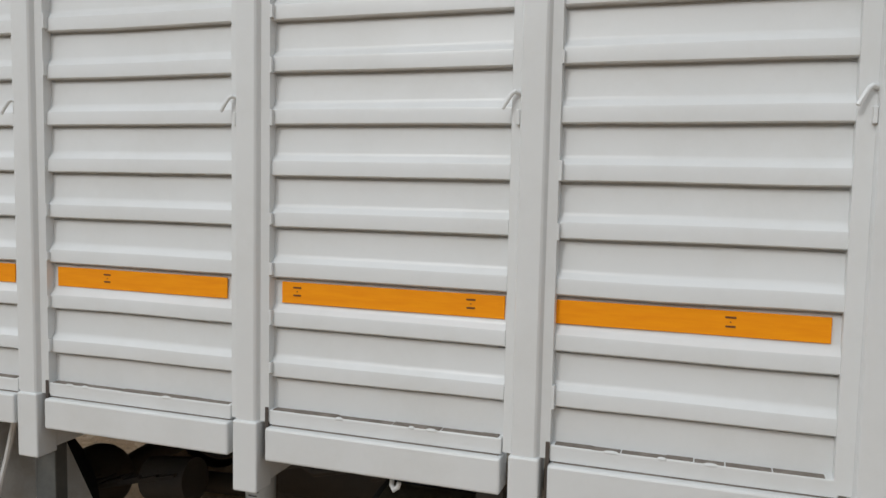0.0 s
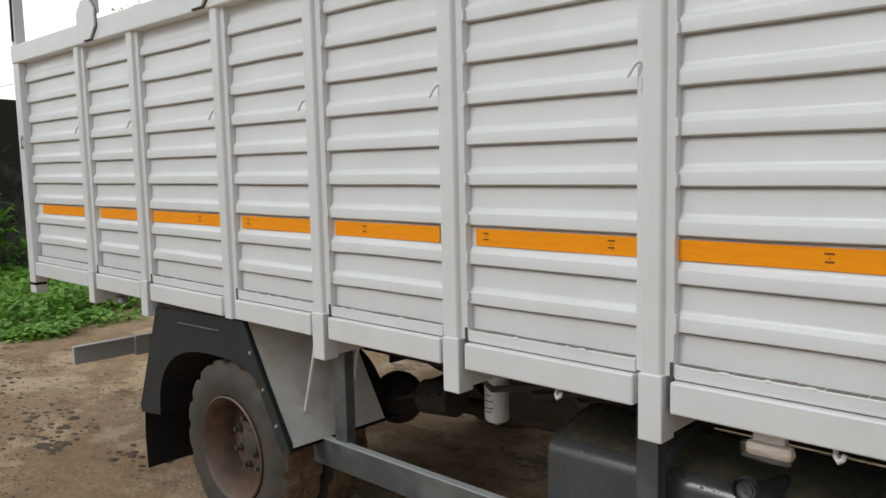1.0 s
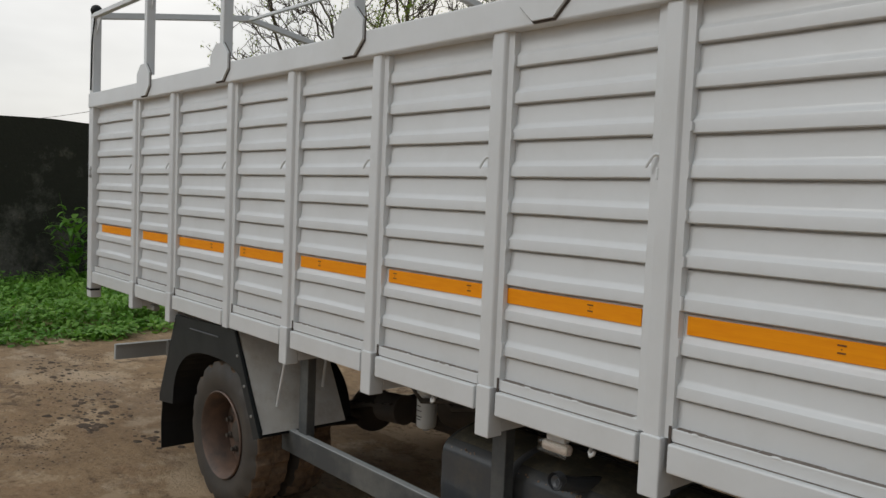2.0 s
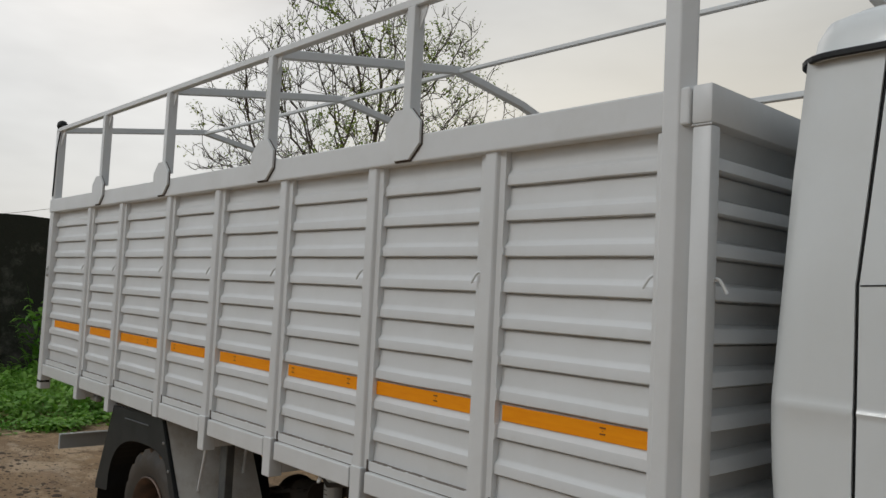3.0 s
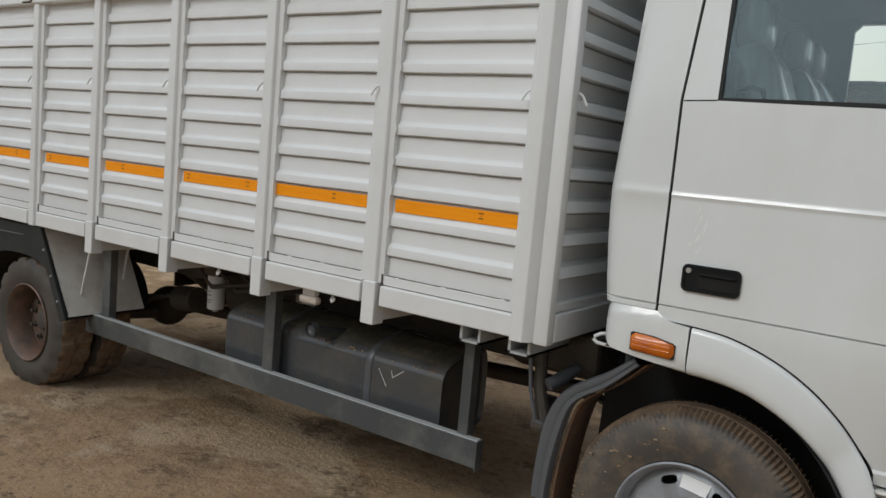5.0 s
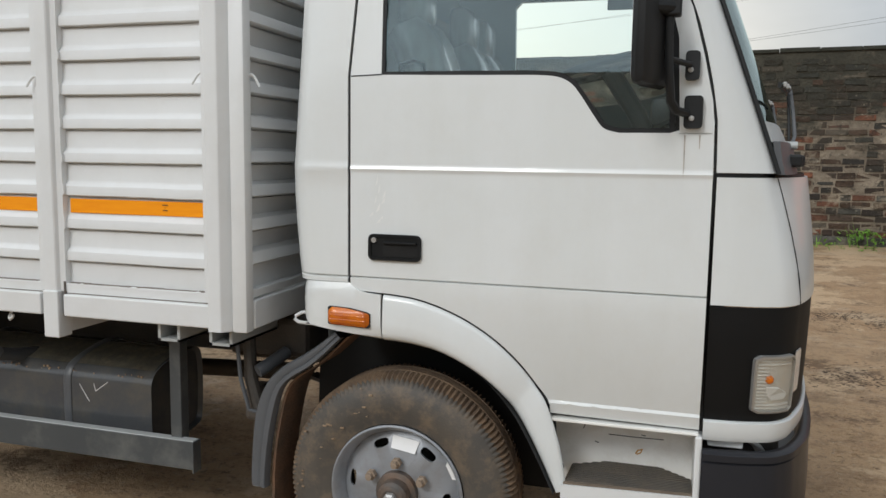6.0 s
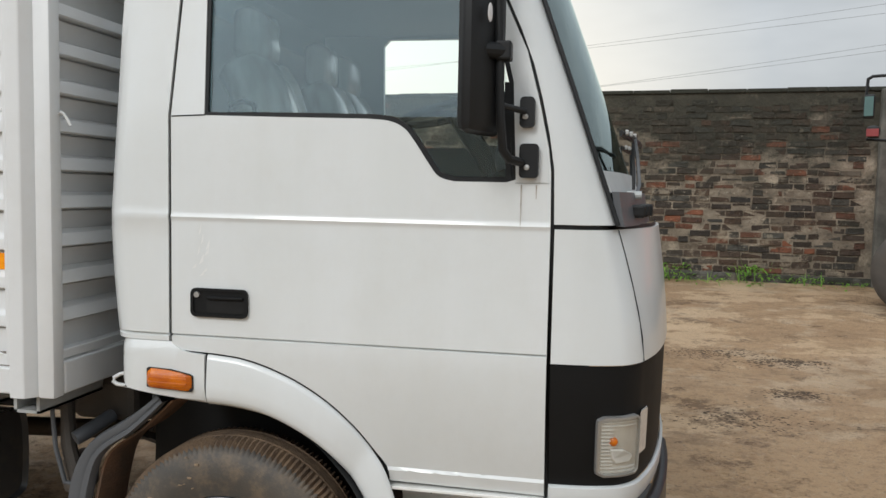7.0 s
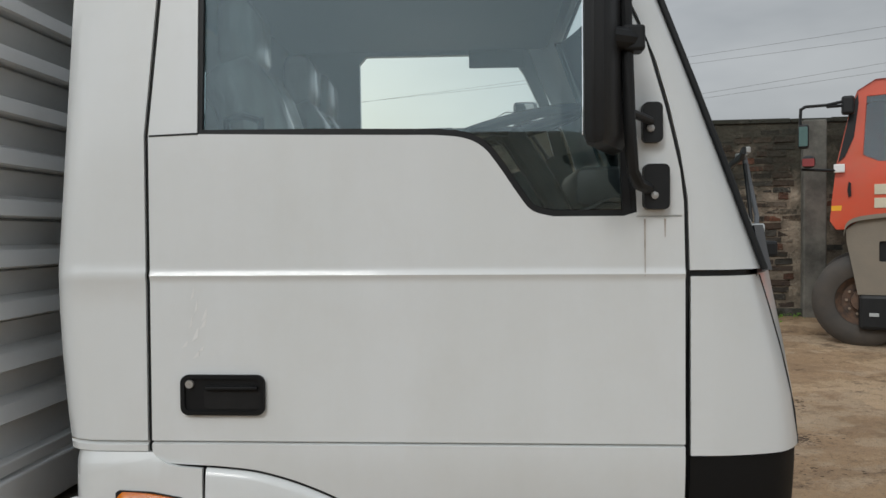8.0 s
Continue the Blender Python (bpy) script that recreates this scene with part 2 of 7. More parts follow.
M["leaf"] = material("tree_leaf", (0.16, 0.27, 0.045), 0.6, second=(0.36, 0.40, 0.075), amount=1.0, scale=1.5, bump=0)
let_through(M["leaf"], 0.6)
M["grass"] = material("weed_leaf", (0.105, 0.29, 0.030), 0.5, second=(0.26, 0.46, 0.065), amount=1.0, scale=2.6, fine=50, bump=0.05)
M["clod"] = material("wet_clod", (0.062, 0.042, 0.027), 0.9, second=(0.13, 0.086, 0.054), amount=1.0, scale=9, bump=0.3)
M["pebble"] = material("dry_crumb", (0.34, 0.25, 0.165), 0.95, second=(0.19, 0.125, 0.078), amount=1.0, scale=5, bump=0.3)
M["ochre_scuff"] = material("ochre_scuff", (0.55, 0.30, 0.09), 0.8, second=(0.40, 0.20, 0.06), scale=60)
M["plaster"] = material("bounce_wall_plaster", (0.50, 0.49, 0.45), 0.9, second=(0.36, 0.35, 0.32), amount=1.0, scale=1.5, fine=30, bump=0.3)
M["scuff"] = material("scuffed_white_panel", (0.86, 0.86, 0.84), 0.5, second=(0.80, 0.80, 0.77), amount=1.0, scale=5, fine=30, bump=0.1, dirt=(0.50, 0.44, 0.36), dirt_amount=0.25, dirt_scale=9)
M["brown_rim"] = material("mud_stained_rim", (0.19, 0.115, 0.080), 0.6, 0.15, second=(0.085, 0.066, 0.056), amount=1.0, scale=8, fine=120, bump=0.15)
M["skirt"] = material("black_skirt_plastic", (0.030, 0.034, 0.036), 0.5, second=(0.022, 0.024, 0.025), scale=4, fine=180, bump=0.05)
M["splash"] = material("mud_splashed_white", (0.80, 0.80, 0.78), 0.5, second=(0.66, 0.63, 0.57), amount=1.0, scale=3, fine=60, bump=0.1, dirt=(0.34, 0.26, 0.18), dirt_amount=0.4, dirt_scale=5)
M["hub"] = material("grimy_hub", (0.09, 0.085, 0.08), 0.5, 0.3, second=(0.17, 0.11, 0.075), amount=1.0, scale=16, fine=120, bump=0.2)
M["tank_dust"] = material("dust_on_black_paint", (0.085, 0.080, 0.058), 0.6, second=(0.055, 0.052, 0.042), amount=1.0, scale=7, fine=60, bump=0.2, dirt=(0.20, 0.16, 0.105), dirt_amount=0.5, dirt_scale=22)
M["gap"] = material("joint_and_shadow_brown", (0.07, 0.058, 0.05), 0.9, second=(0.13, 0.10, 0.085), scale=20)
M["scuff_pale"] = material("rubbed_paint", (0.78, 0.79, 0.785), 0.7, second=(0.72, 0.73, 0.72), scale=30)
M["matt_black"] = material("matt_black_paint", (0.0065, 0.007, 0.0075), 0.6, second=(0.010, 0.010, 0.0105), scale=5, fine=160, bump=0.05)
M["matt_black"].node_tree.nodes["Principled BSDF"].inputs["Specular IOR Level"].default_value = 0.22
M["stain"] = material("drip_stain", (0.30, 0.26, 0.22), 0.7, second=(0.48, 0.44, 0.40), amount=1.0, scale=30)
M["void"] = material("shaded_hollow_black", (0.003, 0.003, 0.003), 0.8, scale=20)
M["wire"] = material("wire", (0.05, 0.05, 0.05), 0.6)


def soil_material():
    """Wet brown yard soil: pale dry crust, dark wet ruts along the truck, small stones."""
    m = bpy.data.materials.new("yard_soil")
    m.use_nodes = True
    n, l = m.node_tree.nodes, m.node_tree.links
    b = n["Principled BSDF"]
    geo = n.new("ShaderNodeNewGeometry")

    def tex(scale, detail, rough, stretch=(1, 1, 1)):
        mp, t = n.new("ShaderNodeMapping"), n.new("ShaderNodeTexNoise")
        mp.inputs["Scale"].default_value = stretch
        t.inputs["Scale"].default_value, t.inputs["Detail"].default_value, t.inputs["Roughness"].default_value = scale, detail, rough
        l.new(geo.outputs["Position"], mp.inputs["Vector"])
        l.new(mp.outputs["Vector"], t.inputs["Vector"])
        return t.outputs["Fac"]

    def ramp(fac, lo, hi, top=1.0):
        r = n.new("ShaderNodeMapRange")
        r.inputs["From Min"].default_value, r.inputs["From Max"].default_value, r.inputs["To Max"].default_value = lo, hi, top
        l.new(fac, r.inputs["Value"])
        return r.outputs["Result"]

    def over(a, color, fac):
        x = n.new("ShaderNodeMix")
        x.data_type = "RGBA"
        x.inputs["B"].default_value = (*color, 1)
        l.new(fac, x.inputs["Factor"])
        if isinstance(a, tuple):
            x.inputs["A"].default_value = (*a, 1)
        else:
            l.new(a, x.inputs["A"])
        return x.outputs["Result"]

    # the soil colour turns paler along x, from the truck's tail to its cab
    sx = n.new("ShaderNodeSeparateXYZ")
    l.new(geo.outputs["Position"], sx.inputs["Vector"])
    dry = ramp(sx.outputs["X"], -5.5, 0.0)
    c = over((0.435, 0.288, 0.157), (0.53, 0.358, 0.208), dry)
    c = over(c, (0.30, 0.185, 0.10), ramp(tex(0.45, 6, 0.62), 0.46, 0.62, 0.35))
    c = over(c, (0.24, 0.148, 0.080), ramp(tex(0.9, 9, 0.72, (0.85, 1.1, 1)), 0.50, 0.60, 0.42))
    c = over(c, (0.64, 0.49, 0.335), ramp(tex(1.0, 9, 0.62, (0.9, 1.1, 1)), 0.55, 0.60, 0.7))
    c = over(c, (0.43, 0.27, 0.15), ramp(tex(3.2, 8, 0.75, (0.9, 1.0, 1)), 0.53, 0.63, 0.75))
    c = over(c, (0.095, 0.060, 0.037), ramp(tex(6.0, 9, 0.80, (0.9, 1.1, 1)), 0.60, 0.645, 0.8))
    c = over(c, (0.21, 0.13, 0.072), ramp(tex(11.0, 7, 0.72, (0.7, 1.2, 1)), 0.52, 0.64, 0.5))
    c = over(c, (0.57, 0.42, 0.275), ramp(tex(17.0, 6, 0.7), 0.56, 0.66, 0.55))
    c = over(c, (0.155, 0.095, 0.053), ramp(tex(34.0, 6, 0.7), 0.55, 0.66, 0.55))
    c = over(c, (0.58, 0.48, 0.37), ramp(tex(38.0, 4, 0.6), 0.62, 0.70, 0.6))
    # churned damp patches and bare dry crust between them
    c = over(c, (0.20, 0.132, 0.076), ramp(tex(2.1, 11, 0.74, (0.9, 1.0, 1)), 0.55, 0.60, 0.38))
    c = over(c, (0.66, 0.52, 0.365), ramp(tex(1.45, 10, 0.64, (0.9, 1.1, 1)), 0.57, 0.62, 0.5))
    # from x = 1.6 forward the colour is a little darker again
    c = over(c, (0.235, 0.150, 0.085), ramp(sx.outputs["X"], 1.6, 3.4, 0.14))
    # rain-washed crust in pale sheets, wet churned streaks between them, loose crumbs over all
    c = over(c, (0.645, 0.470, 0.298), ramp(tex(0.75, 11, 0.66, (0.9, 1.15, 1)), 0.53, 0.56, 0.70))
    c = over(c, (0.135, 0.080, 0.044), ramp(tex(1.9, 12, 0.80, (0.9, 1.1, 1)), 0.555, 0.60, 0.72))
    c = over(c, (0.115, 0.070, 0.040), ramp(tex(19.0, 8, 0.74), 0.60, 0.65, 0.65))
    c = over(c, (0.56, 0.44, 0.31), ramp(tex(27.0, 6, 0.7), 0.615, 0.66, 0.6))
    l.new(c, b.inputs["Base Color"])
    wet = ramp(tex(0.8, 5, 0.6, (0.4, 1, 1)), 0.45, 0.65)
    rr = n.new("ShaderNodeMapRange")
    rr.inputs["To Min"].default_value, rr.inputs["To Max"].default_value = 0.95, 0.55
    l.new(wet, rr.inputs["Value"])
    l.new(rr.outputs["Result"], b.inputs["Roughness"])
    bp, bp2 = n.new("ShaderNodeBump"), n.new("ShaderNodeBump")
    bp.inputs["Strength"].default_value, bp.inputs["Distance"].default_value = 0.9, 0.07
    bp2.inputs["Strength"].default_value, bp2.inputs["Distance"].default_value = 0.5, 0.02
    l.new(tex(10, 9, 0.75), bp.inputs["Height"])
    l.new(tex(45, 5, 0.6), bp2.inputs["Height"])
    l.new(bp.outputs["Normal"], bp2.inputs["Normal"])
    l.new(bp2.outputs["Normal"], b.inputs["Normal"])
    return m


def wall_material(name, colors, mould_low, mould_high, mould_amount, per_piece):
    """Old masonry: piece colours, blackened by algae that grows denser towards the coping."""
    m = bpy.data.materials.new(name)
    m.use_nodes = True
    n, l = m.node_tree.nodes, m.node_tree.links
    b = n["Principled BSDF"]
    b.inputs["Roughness"].default_value = 0.92
    geo = n.new("ShaderNodeNewGeometry")
    ramp = n.new("ShaderNodeValToRGB")
    ramp.color_ramp.elements[0].color = (*colors[0], 1)
    ramp.color_ramp.elements[1].color = (*colors[-1], 1)
    for i, c in enumerate(colors[1:-1], 1):
        e = ramp.color_ramp.elements.new(i / (len(colors) - 1))
        e.color = (*c, 1)
    if per_piece == "object":
        oi = n.new("ShaderNodeObjectInfo")
        l.new(oi.outputs["Random"], ramp.inputs["Fac"])
    elif per_piece == "island":
        l.new(geo.outputs["Random Per Island"], ramp.inputs["Fac"])
    else:
        t0 = n.new("ShaderNodeTexNoise")
        t0.inputs["Scale"].default_value = 5.5
        t0.inputs["Detail"].default_value = 9
        t0.inputs["Roughness"].default_value = 0.68
        l.new(geo.outputs["Position"], t0.inputs["Vector"])
        l.new(t0.outputs["Fac"], ramp.inputs["Fac"])
    t = n.new("ShaderNodeTexNoise")
    t.inputs["Scale"].default_value = 1.9
    t.inputs["Detail"].default_value = 9
    t.inputs["Roughness"].default_value = 0.72
    l.new(geo.outputs["Position"], t.inputs["Vector"])
    sep = n.new("ShaderNodeSeparateXYZ")
    l.new(geo.outputs["Position"], sep.inputs["Vector"])
    up = n.new("ShaderNodeMapRange")
    up.inputs["From Min"].default_value, up.inputs["From Max"].default_value = mould_low, mould_high
    up.inputs["To Min"].default_value, up.inputs["To Max"].default_value = -0.16, 0.24
    l.new(sep.outputs["Z"], up.inputs["Value"])
    add = n.new("ShaderNodeMath")
    l.new(t.outputs["Fac"], add.inputs[0])
    l.new(up.outputs["Result"], add.inputs[1])
    mr = n.new("ShaderNodeMapRange")
    mr.inputs["From Min"].default_value, mr.inputs["From Max"].default_value, mr.inputs["To Max"].default_value = 0.42, 0.62, mould_amount
    l.new(add.outputs["Value"], mr.inputs["Value"])
    # crumbling faces: dark pits and pale lime bloom, then the algae over all
    col = ramp.outputs["Color"]
    for scale, lo, hi, top, c in ((11, 0.52, 0.62, 0.7, (0.022, 0.019, 0.015)), (3.6, 0.57, 0.65, 0.42, (0.40, 0.34, 0.25)), (17, 0.60, 0.67, 0.6, (0.46, 0.40, 0.31))):
        sp, sr, sm = n.new("ShaderNodeTexNoise"), n.new("ShaderNodeMapRange"), n.new("ShaderNodeMix")
        sp.inputs["Scale"].default_value, sp.inputs["Detail"].default_value, sp.inputs["Roughness"].default_value = scale, 7, 0.75
        sr.inputs["From Min"].default_value, sr.inputs["From Max"].default_value, sr.inputs["To Max"].default_value = lo, hi, top
        sm.data_type = "RGBA"
        sm.inputs["B"].default_value = (*c, 1)
        l.new(geo.outputs["Position"], sp.inputs["Vector"])
        l.new(sp.outputs["Fac"], sr.inputs["Value"])
        l.new(sr.outputs["Result"], sm.inputs["Factor"])
        l.new(col, sm.inputs["A"])
        col = sm.outputs["Result"]
    x = n.new("ShaderNodeMix")
    x.data_type = "RGBA"
    x.inputs["B"].default_value = (0.024, 0.025, 0.017, 1)
    l.new(mr.outputs["Result"], x.inputs["Factor"])
    l.new(col, x.inputs["A"])
    col = x.outputs["Result"]
    l.new(col, b.inputs["Base Color"])
    g = n.new("ShaderNodeTexNoise")
    g.inputs["Scale"].default_value, g.inputs["Detail"].default_value = 22, 6
    l.new(geo.outputs["Position"], g.inputs["Vector"])
    bp = n.new("ShaderNodeBump")
    bp.inputs["Strength"].default_value, bp.inputs["Distance"].default_value = 0.7, 0.03
    l.new(g.outputs["Fac"], bp.inputs["Height"])
    l.new(bp.outputs["Normal"], b.inputs["Normal"])
    return m


BRICKS = [(0.022, 0.018, 0.015), (0.060, 0.037, 0.024), (0.034, 0.030, 0.024), (0.080, 0.047, 0.030), (0.024, 0.021, 0.018), (0.066, 0.062, 0.052), (0.038, 0.027, 0.020), (0.20, 0.072, 0.037),
          (0.040, 0.030, 0.023), (0.090, 0.055, 0.036), (0.028, 0.024, 0.020), (0.046, 0.032, 0.024), (0.19, 0.150, 0.110), (0.034, 0.031, 0.026), (0.068, 0.043, 0.029), (0.042, 0.043, 0.037)]
let_through(M["grass"], 0.3)
for key in ("plastic", "bumper", "strip", "skirt"):
    M[key].node_tree.nodes["Principled BSDF"].inputs["Specular IOR Level"].default_value = 0.28
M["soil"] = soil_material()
M["brick"] = wall_material("old_brick", BRICKS, 1.0, 3.6, 0.66, "object")
M["brick_far"] = wall_material("old_brick_run", BRICKS, 1.0, 3.6, 0.66, "island")
M["mortar"] = wall_material("lime_mortar", [(0.030, 0.025, 0.020), (0.085, 0.069, 0.052), (0.20, 0.165, 0.123), (0.50, 0.42, 0.32), (0.64, 0.55, 0.43)], 1.6, 3.2, 0.88, "noise")
M["dark_wall"] = wall_material("mouldy_plaster", [(0.10, 0.095, 0.085), (0.17, 0.16, 0.14)], -2.0, 3.0, 0.96, "noise")


# ---------------------------------------------------------------- mesh helpers
def part(name, bm, mat, parent=None, label="", smooth=False):
    """Links a bmesh as one mesh object, under a thing or a part."""
    me = bpy.data.meshes.new(name)
    bmesh.ops.recalc_face_normals(bm, faces=bm.faces[:])
    bm.to_mesh(me)
    bm.free()
    me.materials.append(M[mat] if isinstance(mat, str) else mat)
    if smooth:
        me.polygons.foreach_set("use_smooth", [True] * len(me.polygons))
        me.set_sharp_from_angle(angle=radians(smooth if smooth is not True else 35))
    ob = new(name, me)
    if parent:
        ob.parent = parent
    if label:
        ob["label"] = label
    return ob


def thing(name, label, category, at=(0, 0, 0), kind="", group=""):
    ob = new(name)
    ob.empty_display_size = 0.2
    ob.location = at
    return tagged(ob, label, category, group, kind)


def block(bm, x0, x1, y0, y1, z0, z1, bevel=0.0):
    r = bmesh.ops.create_cube(bm, size=1.0, matrix=Matrix.LocRotScale(((x0 + x1) / 2, (y0 + y1) / 2, (z0 + z1) / 2), None, (x1 - x0, y1 - y0, z1 - z0)))
    if bevel:
        edges = {e for v in r["verts"] for e in v.link_edges}
        bmesh.ops.bevel(bm, geom=list(edges), offset=bevel, segments=2, affect="EDGES", profile=0.5)
    return bm


def prism(outline, z0, z1):
    """A flat outline in plan, given height."""
    bm = bmesh.new()
    lo, hi = [bm.verts.new((x, y, z0)) for x, y in outline], [bm.verts.new((x, y, z1)) for x, y in outline]
    bm.faces.new(lo)
    bm.faces.new(hi)
    for i in range(len(lo)):
        bm.faces.new((lo[i - 1], lo[i], hi[i], hi[i - 1]))
    return bm


def ring_patch(*patches):
    """The frame between an outer patch and the inner ones, edge to edge."""
    loops = []
    bm = bmesh.new()
    for rows in patches:
        edge = list(rows[0]) + [r[-1] for r in rows[1:]] + list(rows[-1])[::-1][1:] + [r[0] for r in rows[1:-1]][::-1]
        loops.append([bm.verts.new(p) for p in edge])
    for a, b in zip(loops, loops[1:]):
        for i in range(len(a)):
            bm.faces.new((a[i - 1], a[i], b[i], b[i - 1]))
    return bm


def boxed(x0, x1, y0, y1, z0, z1, bevel=0.004):
    return block(bmesh.new(), x0, x1, y0, y1, z0, z1, bevel)


def sweep(bm, points, section, up=(0, 0, 1), cap=True):
    """A section (list of 2d points) swept along a polyline."""
    pts = [Vector(p) for p in points]
    rings = []
    for i, p in enumerate(pts):
        a = (pts[i] - pts[i - 1]).normalized() if i else None
        b = (pts[i + 1] - pts[i]).normalized() if i < len(pts) - 1 else None
        d = ((a or b) + (b or a)).normalized()
        side = d.cross(Vector(up))
        if side.length < 1e-4:
            side = d.cross(Vector((1, 0, 0)))
        side.normalize()
        top = side.cross(d).normalized()
        k = 1.0
        if a and b:
            k = 1 / max(0.5, math.cos(a.angle(b) / 2))
        rings.append([bm.verts.new(p + side * s * k + top * t * k) for s, t in section])
    m = len(section)
    for r0, r1 in zip(rings, rings[1:]):
        for j in range(m):
            bm.faces.new((r0[j], r0[(j + 1) % m], r1[(j + 1) % m], r1[j]))
    if cap:
        bm.faces.new(rings[0][::-1])
        bm.faces.new(rings[-1])
    return bm


def rect(w, h, c=0.004):
    a, b = w / 2, h / 2
    return [(-a + c, -b), (a - c, -b), (a, -b + c), (a, b - c), (a - c, b), (-a + c, b), (-a, b - c), (-a, -b + c)]


def circle(r, n=10):
    return [(r * math.cos(2 * math.pi * i / n), r * math.sin(2 * math.pi * i / n)) for i in range(n)]


def rod(points, r, n=10, up=(0, 0, 1)):
    return sweep(bmesh.new(), points, circle(r, n), up)


def tube(points, w, h, up=(0, 0, 1)):
    return sweep(bmesh.new(), points, rect(w, h), up)


def lathe(bm, profile, segs=64, centre=(0, 0, 0), wobble=None):
    """A profile of (radius, y) turned about an axis along y."""
    cx, cy, cz = centre
    rings = []
    for k, (r, y) in enumerate(profile):
        ring = []
        for i in range(segs):
            a = 2 * math.pi * i / segs
            rr = r + (wobble(k, i) if wobble else 0)
            ring.append(bm.verts.new((cx + rr * math.cos(a), cy + y, cz + rr * math.sin(a))))
        rings.append(ring)
    for r0, r1 in zip(rings, rings[1:]):
        for i in range(segs):
            bm.faces.new((r0[i], r0[(i + 1) % segs], r1[(i + 1) % segs], r1[i]))
    return bm


def plate(outer, holes=(), zcuts=(), xcuts=(), f=lambda x, z: 0.0, thick=0.01):
    """A sheet in the xz plane with holes, cut along heights and lengths, laid on the surface y = f(x, z), with thickness to +y."""
    bm = bmesh.new()
    edges = []
    for loop in (outer, *holes):
        vs = [bm.verts.new((x, 0, z)) for x, z in loop]
        edges += [bm.edges.new((vs[i], vs[(i + 1) % len(vs)])) for i in range(len(vs))]
    bmesh.ops.triangle_fill(bm, edges=edges, use_beauty=True, use_dissolve=False, normal=(0, -1, 0))
    for z in zcuts:
        bmesh.ops.bisect_plane(bm, geom=bm.verts[:] + bm.edges[:] + bm.faces[:], plane_co=(0, 0, z), plane_no=(0, 0, 1))
    for x in xcuts:
        bmesh.ops.bisect_plane(bm, geom=bm.verts[:] + bm.edges[:] + bm.faces[:], plane_co=(x, 0, 0), plane_no=(1, 0, 0))
    front = bm.faces[:]
    r = bmesh.ops.extrude_face_region(bm, geom=front)
    back = {v for v in r["geom"] if isinstance(v, bmesh.types.BMVert)}
    for v in bm.verts:
        v.co.y = f(v.co.x, v.co.z) + (thick if v in back else 0.0)
    return bm


def grid(rows, thick=0.0, way=(0, 1, 0)):
    """Faces between rows of points, with an optional back side."""
    bm = bmesh.new()
    vs = [[bm.verts.new(p) for p in row] for row in rows]
    for a, b in zip(vs, vs[1:]):
        for i in range(len(a) - 1):
            bm.faces.new((a[i], a[i + 1], b[i + 1], b[i]))
    if thick:
        r = bmesh.ops.extrude_face_region(bm, geom=bm.faces[:])
        bmesh.ops.translate(bm, verts=[v for v in r["geom"] if isinstance(v, bmesh.types.BMVert)], vec=Vector(way) * thick)
    return bm


def curve2(pts, n=6, closed=False):
    """A smooth line through 2d points."""
    out, m = [], len(pts)
    for i in range(m if closed else m - 1):
        p0, p1, p2, p3 = (pts[(i + k) % m] if closed else pts[min(max(i + k, 0), m - 1)] for k in (-1, 0, 1, 2))
        for s in range(n):
            t = s / n
            out.append(tuple(0.5 * (2 * b + (c - a) * t + (2 * a - 5 * b + 4 * c - d) * t * t + (3 * b - a - 3 * c + d) * t ** 3)
                             for a, b, c, d in zip(p0, p1, p2, p3)))
    if not closed:
        out.append(tuple(pts[-1]))
    return out


def rounded(x0, x1, z0, z1, r, n=4):
    out = []
    for cx, cz, a0 in ((x1 - r, z0 + r, -90), (x1 - r, z1 - r, 0), (x0 + r, z1 - r, 90), (x0 + r, z0 + r, 180)):
        for i in range(n + 1):
            a = radians(a0 + 90 * i / n)
            out.append((cx + r * math.cos(a), cz + r * math.sin(a)))
    return out


def lerp_table(table, v):
    for (a, *pa), (b, *pb) in zip(table, table[1:]):
        if v <= b:
            t = min(max((v - a) / (b - a), 0), 1)
            return [p + (q - p) * t for p, q in zip(pa, pb)]
    return list(table[-1][1:])


# ---------------------------------------------------------------- ground
def ground_height(x, y):
    z = 0.078 + 0.019 * min(max(x, -5.0), 5.0)
    u = min(max((x + 6.0) / 6.0, 0.0), 1.0)
    z += 0.060 * min(max(y - 1.0, 0.0), 9.0) * u * u * (3 - 2 * u)       # the yard rises to the brick wall
    if abs(x) < 30 and abs(y) < 30:
        z += 0.035 * noise.noise((x * 0.45, y * 0.45, 0.3)) + 0.014 * noise.noise((x * 1.9, y * 1.9, 4.1)) + 0.006 * noise.noise((x * 6, y * 6, 9))
        # ruts that run along the yard
        z -= 0.02 * max(0.0, noise.noise((x * 0.18, y * 1.4, 7.7)) - 0.1)
    return z


def ground_steps(lo, hi, step):
    inner = [lo + step * i for i in range(int((hi - lo) / step) + 1)]
    out, d = [], 0.4
    v = inner[-1]
    while v < 900:
        v += d
        d *= 1.35
        out.append(v)
    low, d, v = [], 0.4, inner[0]
    while v > -900:
        v -= d
        d *= 1.35
        low.append(v)
    return low[::-1] + inner + out


